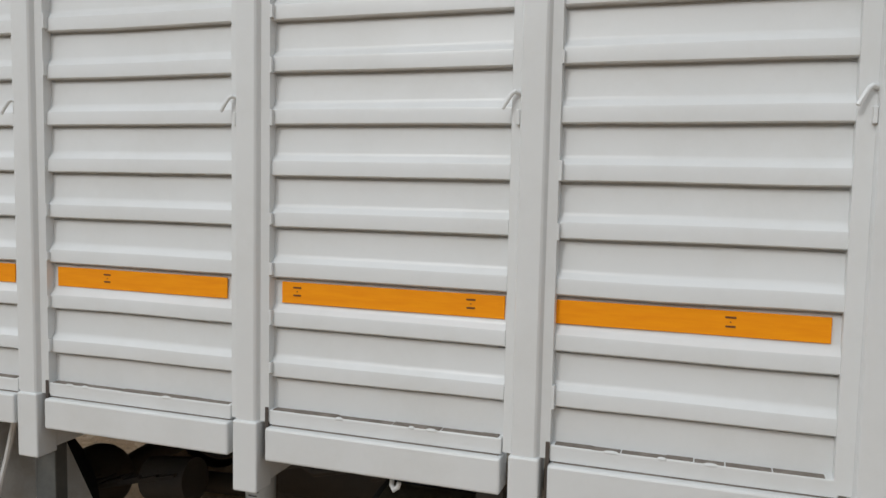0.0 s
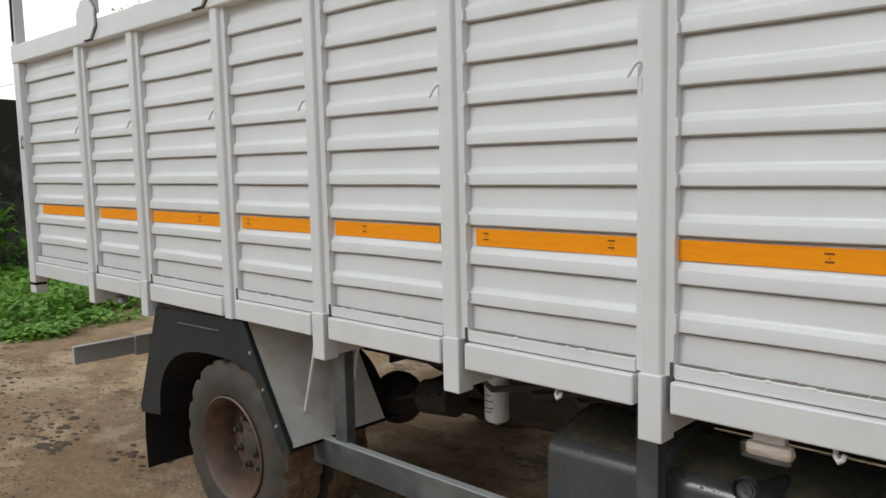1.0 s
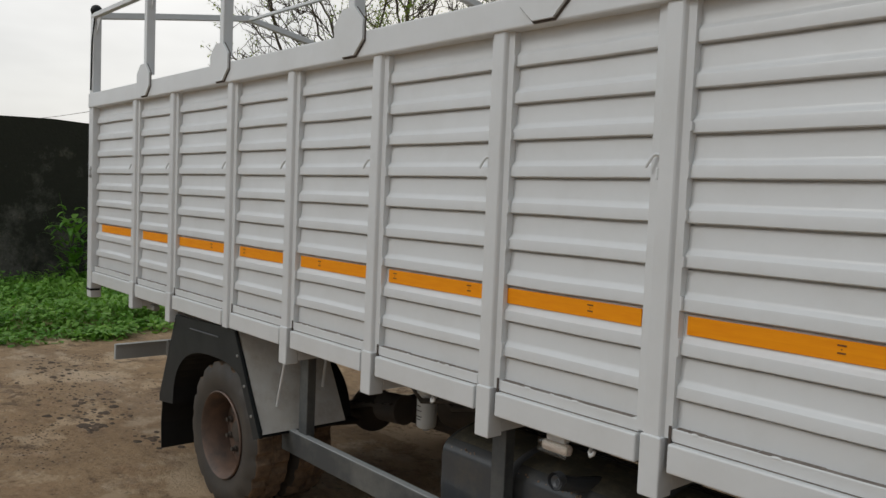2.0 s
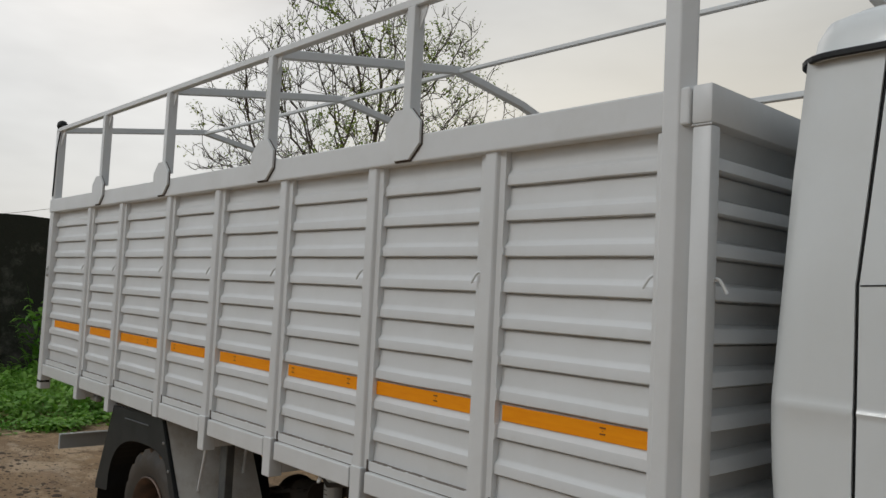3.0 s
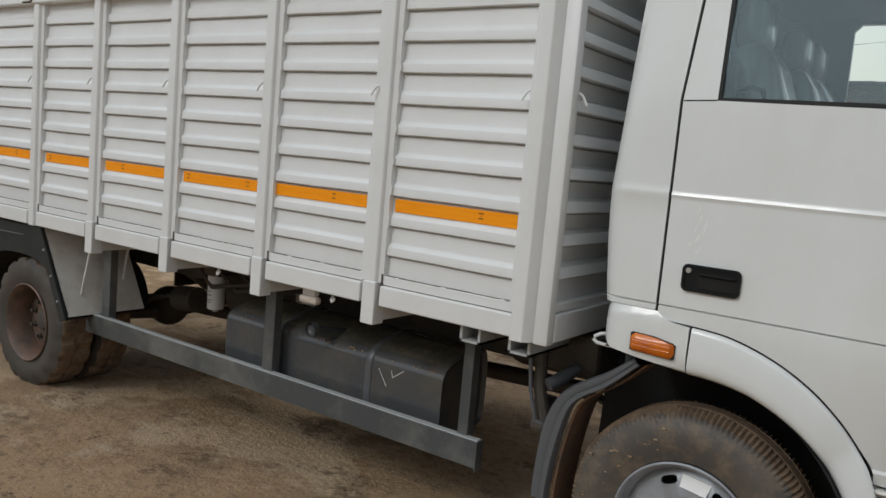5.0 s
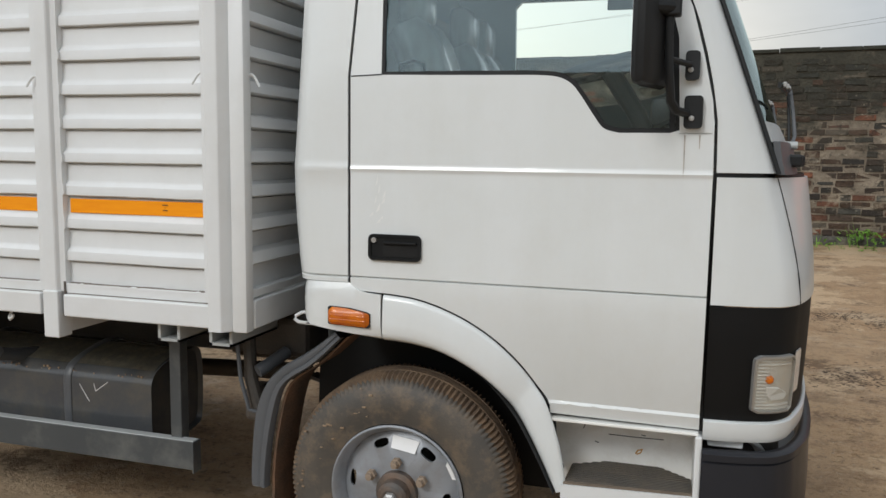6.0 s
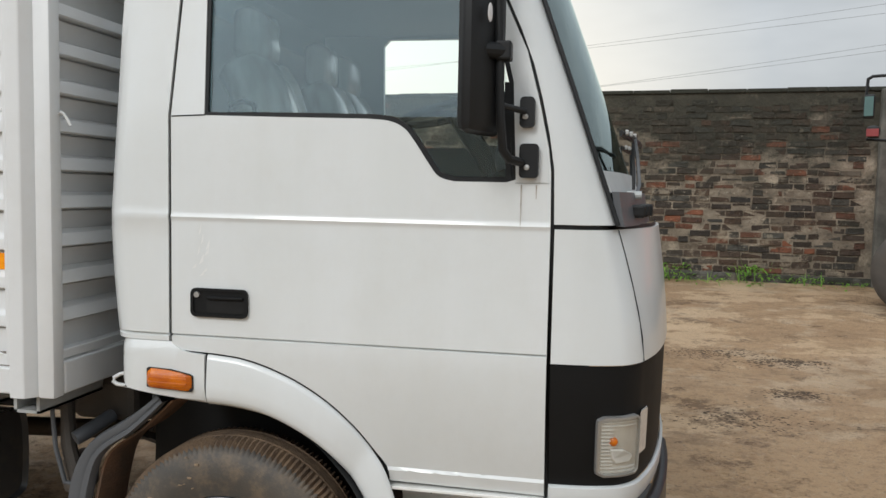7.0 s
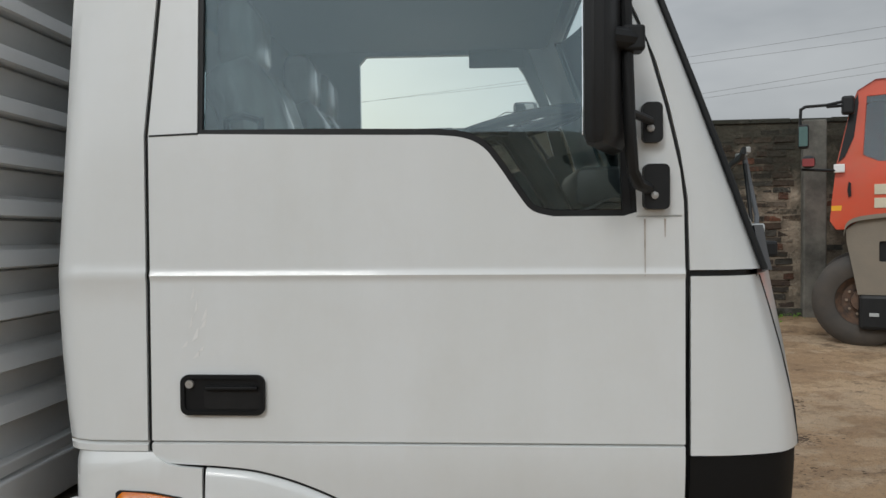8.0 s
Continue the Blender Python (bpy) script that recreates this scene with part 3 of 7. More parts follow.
gx, gy = ground_steps(-11.0, 9.0, 0.11), ground_steps(-4.0, 12.0, 0.11)
verts = [(x, y, ground_height(x, y)) for y in gy for x in gx]
nx = len(gx)
faces = [(j * nx + i, j * nx + i + 1, (j + 1) * nx + i + 1, (j + 1) * nx + i) for j in range(len(gy) - 1) for i in range(nx - 1)]
me = bpy.data.meshes.new("ground")
me.from_pydata(verts, [], faces)
me.polygons.foreach_set("use_smooth", [True] * len(me.polygons))
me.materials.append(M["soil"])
tagged(new("ground", me), "bare wet brown earth of a truck yard with ruts", "ground", kind="structure")

# ---------------------------------------------------------------- the truck
YC = 1.10                                  # middle of the truck
truck = thing("truck", "white cargo truck with corrugated steel body and orange reflective band", "truck", (-2.0, YC, 0.0))
TI = Matrix.Translation((-2.0, YC, 0.0)).inverted()


def tp(name, bm, mat, parent=None, label="", smooth=False):
    """A part of the truck, given in world metres."""
    ob = part(name, bm, mat, None, label, smooth)
    ob.data.transform(TI)
    ob.parent = parent or truck
    if parent and parent is not truck:
        ob.matrix_parent_inverse = Matrix.Identity(4)
    return ob


PITCH = 0.1272
RIDGES = [1.307 + PITCH * i for i in range(9)]      # undersides of the pressed ridges
POSTS = [-0.280, -0.986, -1.710, -2.418, -3.075, -3.875, -4.525]
POST_W = 0.075
BOX_REAR, BOX_FRONT = -5.45, 0.545
RAIL_LO, RAIL_HI = 2.445, 2.556


def sheet_profile(lo, hi, ridges=RIDGES):
    """Heights and depths of the pressed sheet: recessed flats, soft shoulders and square undersides."""
    out = [(lo, 0.0)]
    for z in ridges:
        out += [(z - 0.0075, 0.004), (z - 0.006, 0.012), (z - 0.001, 0.012), (z, -0.012), (z + 0.003, -0.015), (z + 0.032, -0.0148), (z + 0.0375, -0.0135), (z + 0.048, -0.0048), (z + 0.053, -0.0015), (z + 0.060, 0.0)]
    out.append((hi, 0.002))
    return [(z, d) for z, d in out if lo <= z <= hi]


def pressed_sheet(x0, x1, lo=1.21, hi=2.45):
    prof = sheet_profile(lo, hi)
    n = max(2, int((x1 - x0) / 0.12))
    rng = random.Random(int(x0 * 1000))
    rows = []
    ph = rng.random() * 9
    for z, d in prof:
        rows.append([(x0 + (x1 - x0) * i / n, d + 0.0038 * noise.noise((x0 + i * 0.5 + ph, z * 3, 1.5)), z + 0.003 * noise.noise((i * 0.4 + ph, z * 5, 3))) for i in range(n + 1)])
    return grid(rows, 0.004)


def hook_bm(x, z, y=-0.03, s=1):
    """A bent rope hook welded at the post's side."""
    pts = [(x + 0.006 * s, y + 0.004, z - 0.006), (x - 0.003 * s, y - 0.003, z - 0.001), (x - 0.011 * s, y - 0.008, z + 0.001), (x - 0.018 * s, y - 0.011, z - 0.004), (x - 0.024 * s, y - 0.014, z - 0.014), (x - 0.037 * s, y - 0.018, z - 0.037)]
    return rod(pts, 0.005, 8, (0, 1, 0))


edges_x = [0.456] + [p for p in POSTS] + [BOX_REAR + 0.10]
strip_left = [-0.171, -0.898, -1.592, -2.306, -2.954, -3.776, -4.40, -5.25]
marks = [[0.71], [0.66], [0.075, 0.86], [0.31], [0.11], [0.71], [], []]
for k in range(8):
    right = edges_x[k] - (0.024 if k else 0.0)
    left = edges_x[k + 1] + (POST_W + 0.006 if k < 7 else 0.0)
    sheet = tp("side_panel", pressed_sheet(left - 0.004, right + 0.004), "box", smooth=25)
    s0, s1 = strip_left[k], right - (0.022, 0.024, 0.002, 0.020, 0.020, 0.020, 0.042, 0.045)[k]
    tp("reflective_strip", boxed(s0, s1, -0.0045, 0.001, 1.496, 1.550, 0.001), "strip", sheet, "orange reflective tape")
    for u in marks[k]:
        cx = s0 + (s1 - s0) * u
        bm = bmesh.new()
        for j, (w, h, z) in enumerate(((0.011, 0.0020, 1.5365), (0.0012, 0.0012, 1.5265), (0.010, 0.0020, 1.517))):
            block(bm, cx - w, cx + w, -0.0062, -0.004, z - h, z + h)
        tp("printed_mark", bm, "ink", sheet)
    # ledge under the sheet, and the sill between the posts, with an open joint beside the post
    if k < 7:
        px = edges_x[k + 1] + POST_W
        tp("open_joint", boxed(px + 0.0085, px + 0.0175, -0.0285, 0.0, 1.088, 1.228, 0.001), "gap")
        left = px + 0.022
    tp("ledge", boxed(left - 0.004, right + 0.004, -0.024, 0.02, 1.1825, 1.221, 0.003), "box")
    tp("sill_rail", boxed(left - 0.006, right + 0.006, -0.043, 0.03, 1.092, 1.179, 0.006), "box")
    bm = bmesh.new()
    block(bm, left + 0.004, right - 0.004, -0.0215, 0.0, 1.179, 1.1832)
    u = left + 0.006
    cut = random.Random(90 + k)
    while u < right - 0.03:
        w = cut.uniform(0.02, 0.11)
        block(bm, u, min(u + w, right - 0.006), -0.0205 - cut.uniform(0, 0.0025), 0.0, 1.2195, 1.2213 + cut.uniform(0.0, 0.0022))
        u += w + cut.choice((0.0, 0.0, 0.003))
    tp("sealant_line", bm, "seal")
    # beads of weld and filler on the ledge
    rng = random.Random(40 + k)
    for _ in range(3):
        u = left + (right - left) * rng.uniform(0.08, 0.95)
        bm = bmesh.new()
        bmesh.ops.create_icosphere(bm, subdivisions=2, radius=0.006, matrix=pose(u, -0.022, 1.219) @ Matrix.Diagonal((rng.uniform(1.5, 3.2), 0.7, 0.8, 1)))
        tp("weld_bead", bm, "box", smooth=True)

for i, x in enumerate(POSTS):
    foot = x > -3.0 or x < -3.5
    low = 1.19 if foot else 1.09
    # one rolled hat section: lips against the sheet, returns and a face
    lip = -0.030 if i == 0 else -0.017
    hat = [(lip, 0.006), (lip, -0.024), (0.004, -0.027), (0.006, -0.039), (0.010, -0.045), (POST_W - 0.015, -0.045), (POST_W - 0.010, -0.041), (POST_W - 0.004, -0.029), (POST_W + 0.018, -0.025), (POST_W + 0.019, 0.006)]
    bm = grid([[(x + a, b, z) for a, b in hat] for z in (low, RAIL_LO)])
    post = tp("side_post", bm, "box", smooth=20)
    tp("rope_hook", hook_bm(x + 0.004, 2.010), "box", post)
    tp("hook_clip", boxed(x - 0.004, x + 0.005, -0.040, -0.004, 1.938, 1.972, 0.002), "box", post)
    if foot:
        tp("post_shoe", boxed(x + 0.002, x + POST_W - 0.002, -0.051, 0.022, 1.006, 1.192, 0.005), "box", post)
        tp("cross_bearer", boxed(x + 0.006, x + POST_W - 0.004, 0.022, 2 * YC - 0.05, 1.020, 1.088, 0.003), "box")
# flaking seam filler beside the posts
for i, x in enumerate(POSTS[:5]):
    rng = random.Random(70 + i)
    for z in RIDGES:
        if rng.random() < 0.6:
            w = rng.uniform(0.003, 0.007)
            tp("seam_filler", boxed(x + POST_W + 0.018, x + POST_W + 0.019 + w, -0.027, -0.004, z + rng.uniform(-0.004, 0.01), z + rng.uniform(0.03, 0.05), 0.001), "box")

# rails along the top of the body
tp("top_rail", boxed(BOX_REAR, BOX_FRONT + 0.008, -0.057, 0.02, RAIL_LO, RAIL_HI, 0.007), "box")
tp("top_rail", boxed(BOX_REAR, BOX_FRONT + 0.06, 2 * YC - 0.02, 2 * YC + 0.057, RAIL_LO, RAIL_HI + 0.03, 0.007), "box")
# front and rear corner posts
POST_PLAN = [(0.466, -0.056), (0.468, -0.060), (0.472, -0.062), (0.517, -0.062), (0.522, -0.060), (0.551, -0.024), (0.553, -0.018), (0.466, -0.018)]
fpost = tp("front_post", prism(POST_PLAN, 1.086, 3.13), "box", smooth=20)
tp("post_web", boxed(0.470, 0.552, -0.018, 0.03, 1.09, RAIL_LO, 0.003), "box", fpost)
tp("edge_flat", boxed(0.450, 0.468, -0.052, -0.004, 1.19, 2.43, 0.002), "box", fpost)
tp("rope_hook", hook_bm(0.450, 2.010), "box", fpost)
bm = bmesh.new()
block(bm, 0.5575, 0.618, -0.046, 0.008, 1.086, RAIL_LO - 0.004, 0.008)
cpost = tp("corner_post", bm, "box", smooth=30)
tp("rope_hook", rod([(0.612, -0.004, 2.000), (0.624, -0.003, 2.007), (0.632, 0.0, 2.003), (0.640, 0.003, 1.990), (0.652, 0.007, 1.966)], 0.005, 8, (0, 1, 0)), "box", cpost)
bm = bmesh.new()
block(bm, BOX_REAR, BOX_REAR + 0.095, -0.050, 0.03, 0.975, RAIL_LO, 0.006)
rpost = tp("rear_post", bm, "box")
tp("post_band", boxed(BOX_REAR - 0.003, BOX_REAR + 0.098, -0.053, 0.02, 1.03, 1.046, 0.001), "plastic", rpost)
tp("latch_ring", rod([(BOX_REAR + 0.07, -0.056, 1.99), (BOX_REAR + 0.085, -0.062, 1.97), (BOX_REAR + 0.085, -0.062, 1.93), (BOX_REAR + 0.07, -0.056, 1.91)], 0.007, 8), "steel", rpost)
# front bulkhead, pressed the same way
prof = [(1.21, 0.006)]
for z in [1.328 + 0.1235 * i for i in range(9)]:
    prof += [(z - 0.008, 0.004), (z - 0.006, 0.013), (z - 0.001, 0.012), (z, -0.012), (z + 0.004, -0.016), (z + 0.034, -0.011), (z + 0.043, -0.008), (z + 0.049, 0.004), (z + 0.056, 0.016)]
prof.append((2.45, 0.006))
n = 14
rows = [[(0.582 - d * 1.6, 0.006 + (2 * YC - 0.036) * i / n, z) for i in range(n + 1)] for z, d in prof]
tp("front_bulkhead", grid(rows, 0.004, (-1, 0, 0)), "box", smooth=25)
tp("bulkhead_rail", boxed(0.5565, 0.621, -0.052, 2 * YC - 0.05, RAIL_LO, RAIL_HI + 0.003, 0.009), "box", smooth=30)
bm = bmesh.new()
for i in range(9):
    bmesh.ops.create_icosphere(bm, subdivisions=1, radius=0.0042, matrix=pose(0.5585 + 0.0072 * i, -0.0465, RAIL_LO - 0.0035 + 0.0012 * (i % 2)))
tp("weld_seam", bm, "box", smooth=True)
tp("bulkhead_ledge", boxed(0.570, 0.610, 0.009, 2 * YC - 0.045, 1.207, 1.238, 0.004), "box")
tp("bulkhead_sill", boxed(0.565, 0.620, 0.009, 2 * YC - 0.045, 1.092, 1.20, 0.006), "box")
tp("far_side_panel", boxed(BOX_REAR, BOX_FRONT + 0.06, 2 * YC - 0.02, 2 * YC + 0.03, 1.09, RAIL_LO, 0.004), "box")
tp("tailgate", boxed(BOX_REAR - 0.03, BOX_REAR + 0.01, 0.04, 2 * YC - 0.04, 1.06, 2.45, 0.006), "box")
tp("load_floor", boxed(BOX_REAR, BOX_FRONT + 0.02, 0.02, 2 * YC - 0.03, 1.094, 1.15, 0.003), "dusty")
# superstructure: stakes on octagonal plates, long rails, bows and a ridge bar
STAKES = [-0.730, -1.86, -3.13, -4.27]


def hoop_top(x):
    return 3.106 + 0.007 * (0.5 - x)


for x in STAKES:
    pts = [(x + 0.118 * math.cos(radians(22.5 + 45 * i)), 2.560 + 0.112 * math.sin(radians(22.5 + 45 * i))) for i in range(8)]
    gusset = tp("gusset_plate", plate(pts, f=lambda a, b: -0.072, thick=0.014), "box")
    # larger dark plate, shifted down and right, paints the gusset's shadow outline
    tp("gusset_joint", plate([(a + 0.0015 + (a - x) * 0.045, b - 0.0035 + (b - 2.56) * 0.045) for a, b in pts], f=lambda a, b: -0.0605, thick=0.004), "gap", gusset)
    zt = hoop_top(x)
    stake = tp("stake", boxed(x - 0.024, x + 0.024, -0.058, 0.0, 2.60, zt - 0.02, 0.004), "box")
    for sd in (-1, 1):
        tri = [(x + sd * 0.022, zt - 0.018), (x + sd * 0.075, zt - 0.018), (x + sd * 0.060, zt - 0.055), (x + sd * 0.022, zt - 0.12)]
        tp("stake_gusset", plate(tri if sd > 0 else tri[::-1], f=lambda a, b: -0.03, thick=0.006), "box", stake)
    tp("stake", boxed(x - 0.03, x + 0.03, 2 * YC - 0.01, 2 * YC + 0.05, RAIL_HI, zt - 0.02, 0.004), "box")
tp("rear_stake", boxed(BOX_REAR + 0.01, BOX_REAR + 0.085, -0.05, 0.01, RAIL_HI, hoop_top(BOX_REAR) - 0.018, 0.004), "box")
tp("rear_stake", boxed(BOX_REAR + 0.01, BOX_REAR + 0.085, 2 * YC - 0.01, 2 * YC + 0.05, RAIL_HI, hoop_top(BOX_REAR) - 0.018, 0.004), "box")
tp("front_stake", boxed(0.455, 0.53, 2 * YC - 0.01, 2 * YC + 0.05, RAIL_HI, hoop_top(0.5) - 0.018, 0.004), "box")
for y in (-0.03, 2 * YC + 0.02):
    tp("hoop_rail", tube([(0.53, y, hoop_top(0.53)), (BOX_REAR + 0.01, y, hoop_top(BOX_REAR))], 0.04, 0.036), "box")
for x in (0.51, -1.86, -3.13, BOX_REAR + 0.05):
    zt = hoop_top(x)
    sec = 0.05
    tp("roof_bow", tube([(x, -0.02, zt), (x, 0.45, zt + 0.078), (x, 1.25, zt + 0.205), (x, 1.85, zt + 0.105), (x, 2 * YC + 0.02, zt)], sec, 0.048), "box")
tp("ridge_bar", tube([(0.50, 1.25, hoop_top(0.5) + 0.196), (BOX_REAR + 0.05, 1.25, hoop_top(BOX_REAR) + 0.190)], 0.028, 0.025), "box")
bm = bmesh.new()
bmesh.ops.create_uvsphere(bm, u_segments=12, v_segments=8, radius=0.045, matrix=pose(BOX_REAR + 0.05, -0.02, hoop_top(BOX_REAR) + 0.04))
tp("rail_end_lamp", bm, "plastic", label="small dark end lamp", smooth=True)
tri = [(BOX_REAR + 0.085, 3.0), (BOX_REAR + 0.085, 3.16), (BOX_REAR + 0.22, 3.16)]
tp("corner_brace", plate(tri, f=lambda a, b: -0.03, thick=0.006), "box")
tp("lamp_cable", rod([(BOX_REAR + 0.09, -0.045, 3.12), (BOX_REAR + 0.07, -0.056, 2.95), (BOX_REAR + 0.06, -0.056, 2.75), (BOX_REAR + 0.05, -0.056, 2.58)], 0.006, 6), "plastic")
# lugs under the sill ahead of the tank
for x0 in (0.208, 0.432):
    bm = bmesh.new()
    block(bm, x0, x0 + 0.012, 0.0, 0.5, 1.02, 1.088)
    block(bm, x0 + 0.085, x0 + 0.097, 0.0, 0.5, 1.02, 1.088)
    block(bm, x0, x0 + 0.097, 0.0, 0.5, 1.02, 1.030)
    tp("channel_bearer", bm, "galv")

# ---------------------------------------------------------------- wheels


def wheel(name, at, r, dish, front):
    W = 0.225
    seg = 270 if front else 108
    if front:
        prof = [(0.255, 0.03), (0.258, 0.004), (0.275, 0.0), (0.31, -0.012), (0.36, -0.014), (r - 0.035, 0.0), (r - 0.012, 0.018), (r, 0.040), (r, 0.075), (r - 0.014, 0.08), (r, 0.086),
                (r, 0.135), (r - 0.014, 0.14), (r, 0.146), (r, W - 0.04), (r - 0.012, W - 0.018), (r - 0.035, W), (0.30, W + 0.01), (0.255, W - 0.02)]
        edge = {5: -0.008, 6: -0.014, 7: -0.013, 14: -0.013, 15: -0.014}
    else:
        prof = [(0.255, 0.03), (0.258, 0.004), (0.275, 0.0), (0.31, -0.012), (0.36, -0.012), (r - 0.03, 0.0), (r - 0.004, 0.012), (r, 0.02), (r, 0.095), (r - 0.018, 0.10), (r - 0.018, 0.115),
                (r, 0.12), (r, W - 0.02), (r - 0.004, W - 0.012), (r - 0.03, W), (0.30, W + 0.01), (0.255, W - 0.02)]
        edge = {5: -0.016, 6: -0.02, 7: -0.02, 8: -0.02, 11: -0.02, 12: -0.02, 13: -0.02}

    def lug(k, i):
        per = 2 if front else 6
        on = (i % per) >= per - (1 if front else 2)
        if k >= 10:
            on = ((i + per // 2) % per) >= per - (1 if front else 2)
        return edge.get(k, 0.0) if on else 0.0

    bm = bmesh.new()
    lathe(bm, prof[:7], seg, wobble=lug)
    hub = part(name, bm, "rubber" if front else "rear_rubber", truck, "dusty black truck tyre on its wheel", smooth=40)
    hub.location = TI @ Vector(at)
    bm = bmesh.new()
    lathe(bm, prof[6:], seg, wobble=lambda k, i: lug(k + 6, i))
    part("tread", bm, "tread", hub, "mud-caked tread", smooth=25)
    # rim: rolled flange, well and pierced disc
    bm = bmesh.new()
    lathe(bm, [(0.246, 0.05), (0.250, 0.012), (0.256, -0.004), (0.250, -0.010), (0.242, -0.004), (0.236, 0.016), (0.226, 0.03), (0.222, 0.055 if front else 0.15)], 72)
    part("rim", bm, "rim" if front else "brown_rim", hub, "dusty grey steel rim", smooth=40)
    holes = []
    for i in range(6):
        a = 2 * math.pi * (i + 0.88) / 6
        ring = []
        for j in range(10):
            b = 2 * math.pi * j / 10
            u, v = 0.015 * math.copysign(abs(math.cos(b)) ** 0.7, math.cos(b)), 0.032 * math.copysign(abs(math.sin(b)) ** 0.7, math.sin(b))
            rr = 0.184 + u
            ring.append((rr * math.cos(a) - v * math.sin(a), rr * math.sin(a) + v * math.cos(a)))
        holes.append(ring)
    outer = [(0.224 * math.cos(2 * math.pi * i / 56), 0.224 * math.sin(2 * math.pi * i / 56)) for i in range(56)]
    inner = [(0.072 * math.cos(2 * math.pi * i / 24), 0.072 * math.sin(2 * math.pi * i / 24)) for i in range(24)]

    def face(x, z):
        q = math.hypot(x, z)
        if front:
            return 0.055 - 0.055 * max(0.0, min(1.0, (0.222 - q) / 0.09)) + 0.02 * max(0.0, (0.10 - q) / 0.03)
        return 0.15 - 0.03 * max(0.0, min(1.0, (0.222 - q) / 0.08))

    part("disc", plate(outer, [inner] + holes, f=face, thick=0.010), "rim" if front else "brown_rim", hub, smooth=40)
    bm = bmesh.new()
    lathe(bm, [(0.215, 0.16), (0.05, 0.165)], 24)
    part("brake_drum", bm, "frame", hub)
    y0 = face(0.12, 0)
    bm = bmesh.new()
    if front:
        lathe(bm, [(0.080, 0.03), (0.078, -0.004), (0.060, -0.010), (0.056, -0.045), (0.046, -0.056), (0.032, -0.060), (0.028, -0.058), (0.0005, -0.058)], 32)
    else:
        lathe(bm, [(0.095, 0.16), (0.088, 0.125), (0.070, 0.118), (0.062, 0.098), (0.045, 0.090), (0.0005, 0.092)], 32)
    part("hub", bm, "hub" if front else "frame", hub, smooth=30)
    if front:
        bm = bmesh.new()
        lathe(bm, [(0.027, -0.058), (0.026, -0.074), (0.018, -0.080), (0.0005, -0.080)], 6)
        part("hub_nut", bm, "steel", hub, "grey steel hub nut")
    for i in range(6 if front else 8):
        a = 2 * math.pi * (i + 0.5) / (6 if front else 8)
        bm = bmesh.new()
        q = 0.113 if front else 0.125
        c = (q * math.cos(a), 0, q * math.sin(a))
        lathe(bm, [(0.020, y0 + 0.01), (0.020, y0 - 0.010), (0.013, y0 - 0.011), (0.013, y0 - 0.030), (0.0005, y0 - 0.031)], 6, c)
        part("wheel_nut", bm, "nut" if front else "frame", hub)
    if front:
        rng = random.Random(44)
        bm = bmesh.new()
        for _ in range(22):
            a, q = radians(rng.uniform(100, 200)), rng.uniform(0.30, r - 0.03)
            w = rng.uniform(0.0015, 0.005)
            block(bm, q * math.cos(a) - w * 1.6, q * math.cos(a) + w * 1.6, -0.017, -0.006, q * math.sin(a) - w * 0.7, q * math.sin(a) + w * 0.7, 0.001)
        tagged(part("mud_chip", bm, "pebble", hub, "pale chips of dry mud"), kind="stuff")
        bm = bmesh.new()
        a0 = radians(84)
        pts = [(q * math.cos(a), q * math.sin(a)) for q, a in ((0.165, a0 + 0.27), (0.205, a0 + 0.24), (0.203, a0 - 0.28), (0.163, a0 - 0.31))]
        part("rim_sticker", plate(pts, f=lambda x, z: face(x, z) - 0.004, thick=0.002), "sticker", hub, "white paper sticker")
        pts = [(q * math.cos(a), q * math.sin(a)) for q, a in ((0.226, radians(34)), (0.246, radians(37)), (0.246, radians(18)), (0.226, radians(20)))]
        part("rim_sticker", plate(pts, f=lambda x, z: 0.004, thick=0.002), "sticker", hub, "white paper sticker")
    return hub


wheel("front_wheel", (1.140, 0.098, 0.503), 0.440, 0, True)
wheel("rear_wheel", (-3.17, 0.015, 0.434), 0.425, 0, False)
wheel("rear_wheel", (-3.17, 0.285, 0.434), 0.425, 0, False)
for nm, at in (("front_wheel", (1.140, 2 * YC - 0.25, 0.504)), ("rear_wheel", (-3.17, 2 * YC - 0.015, 0.434))):
    w = wheel(nm, at, 0.425, 0, nm == "front_wheel")
    w.rotation_euler = (0, 0, math.pi)

# ---------------------------------------------------------------- chassis and what hangs under the body
for y in (0.74, 1.56):
    bm = bmesh.new()
    block(bm, -5.3, 2.3, y - 0.004, y + 0.004, 0.80, 1.00)
    block(bm, -5.3, 2.3, y, y + 0.07 if y < YC else y - 0.07, 0.992, 1.00) if y < YC else block(bm, -5.3, 2.3, y - 0.07, y, 0.992, 1.00)
    tp("chassis_rail", bm, "frame")
    tp("packing_rail", boxed(-5.4, 0.5, y - 0.03, y + 0.05, 1.0, 1.06, 0.004), "frame")
    for wx, wz in ((1.145, 0.62), (-3.17, 0.56)):
        bm = bmesh.new()
        for j in range(6):
            L = 0.72 - 0.08 * j
            sweep(bm, [(wx + L * u, y - 0.02, wz + 0.12 * u * u - 0.014 * j) for u in (-1, -0.6, -0.2, 0.2, 0.6, 1)], rect(0.07, 0.011, 0.002))
        tp("leaf_spring", bm, "frame")
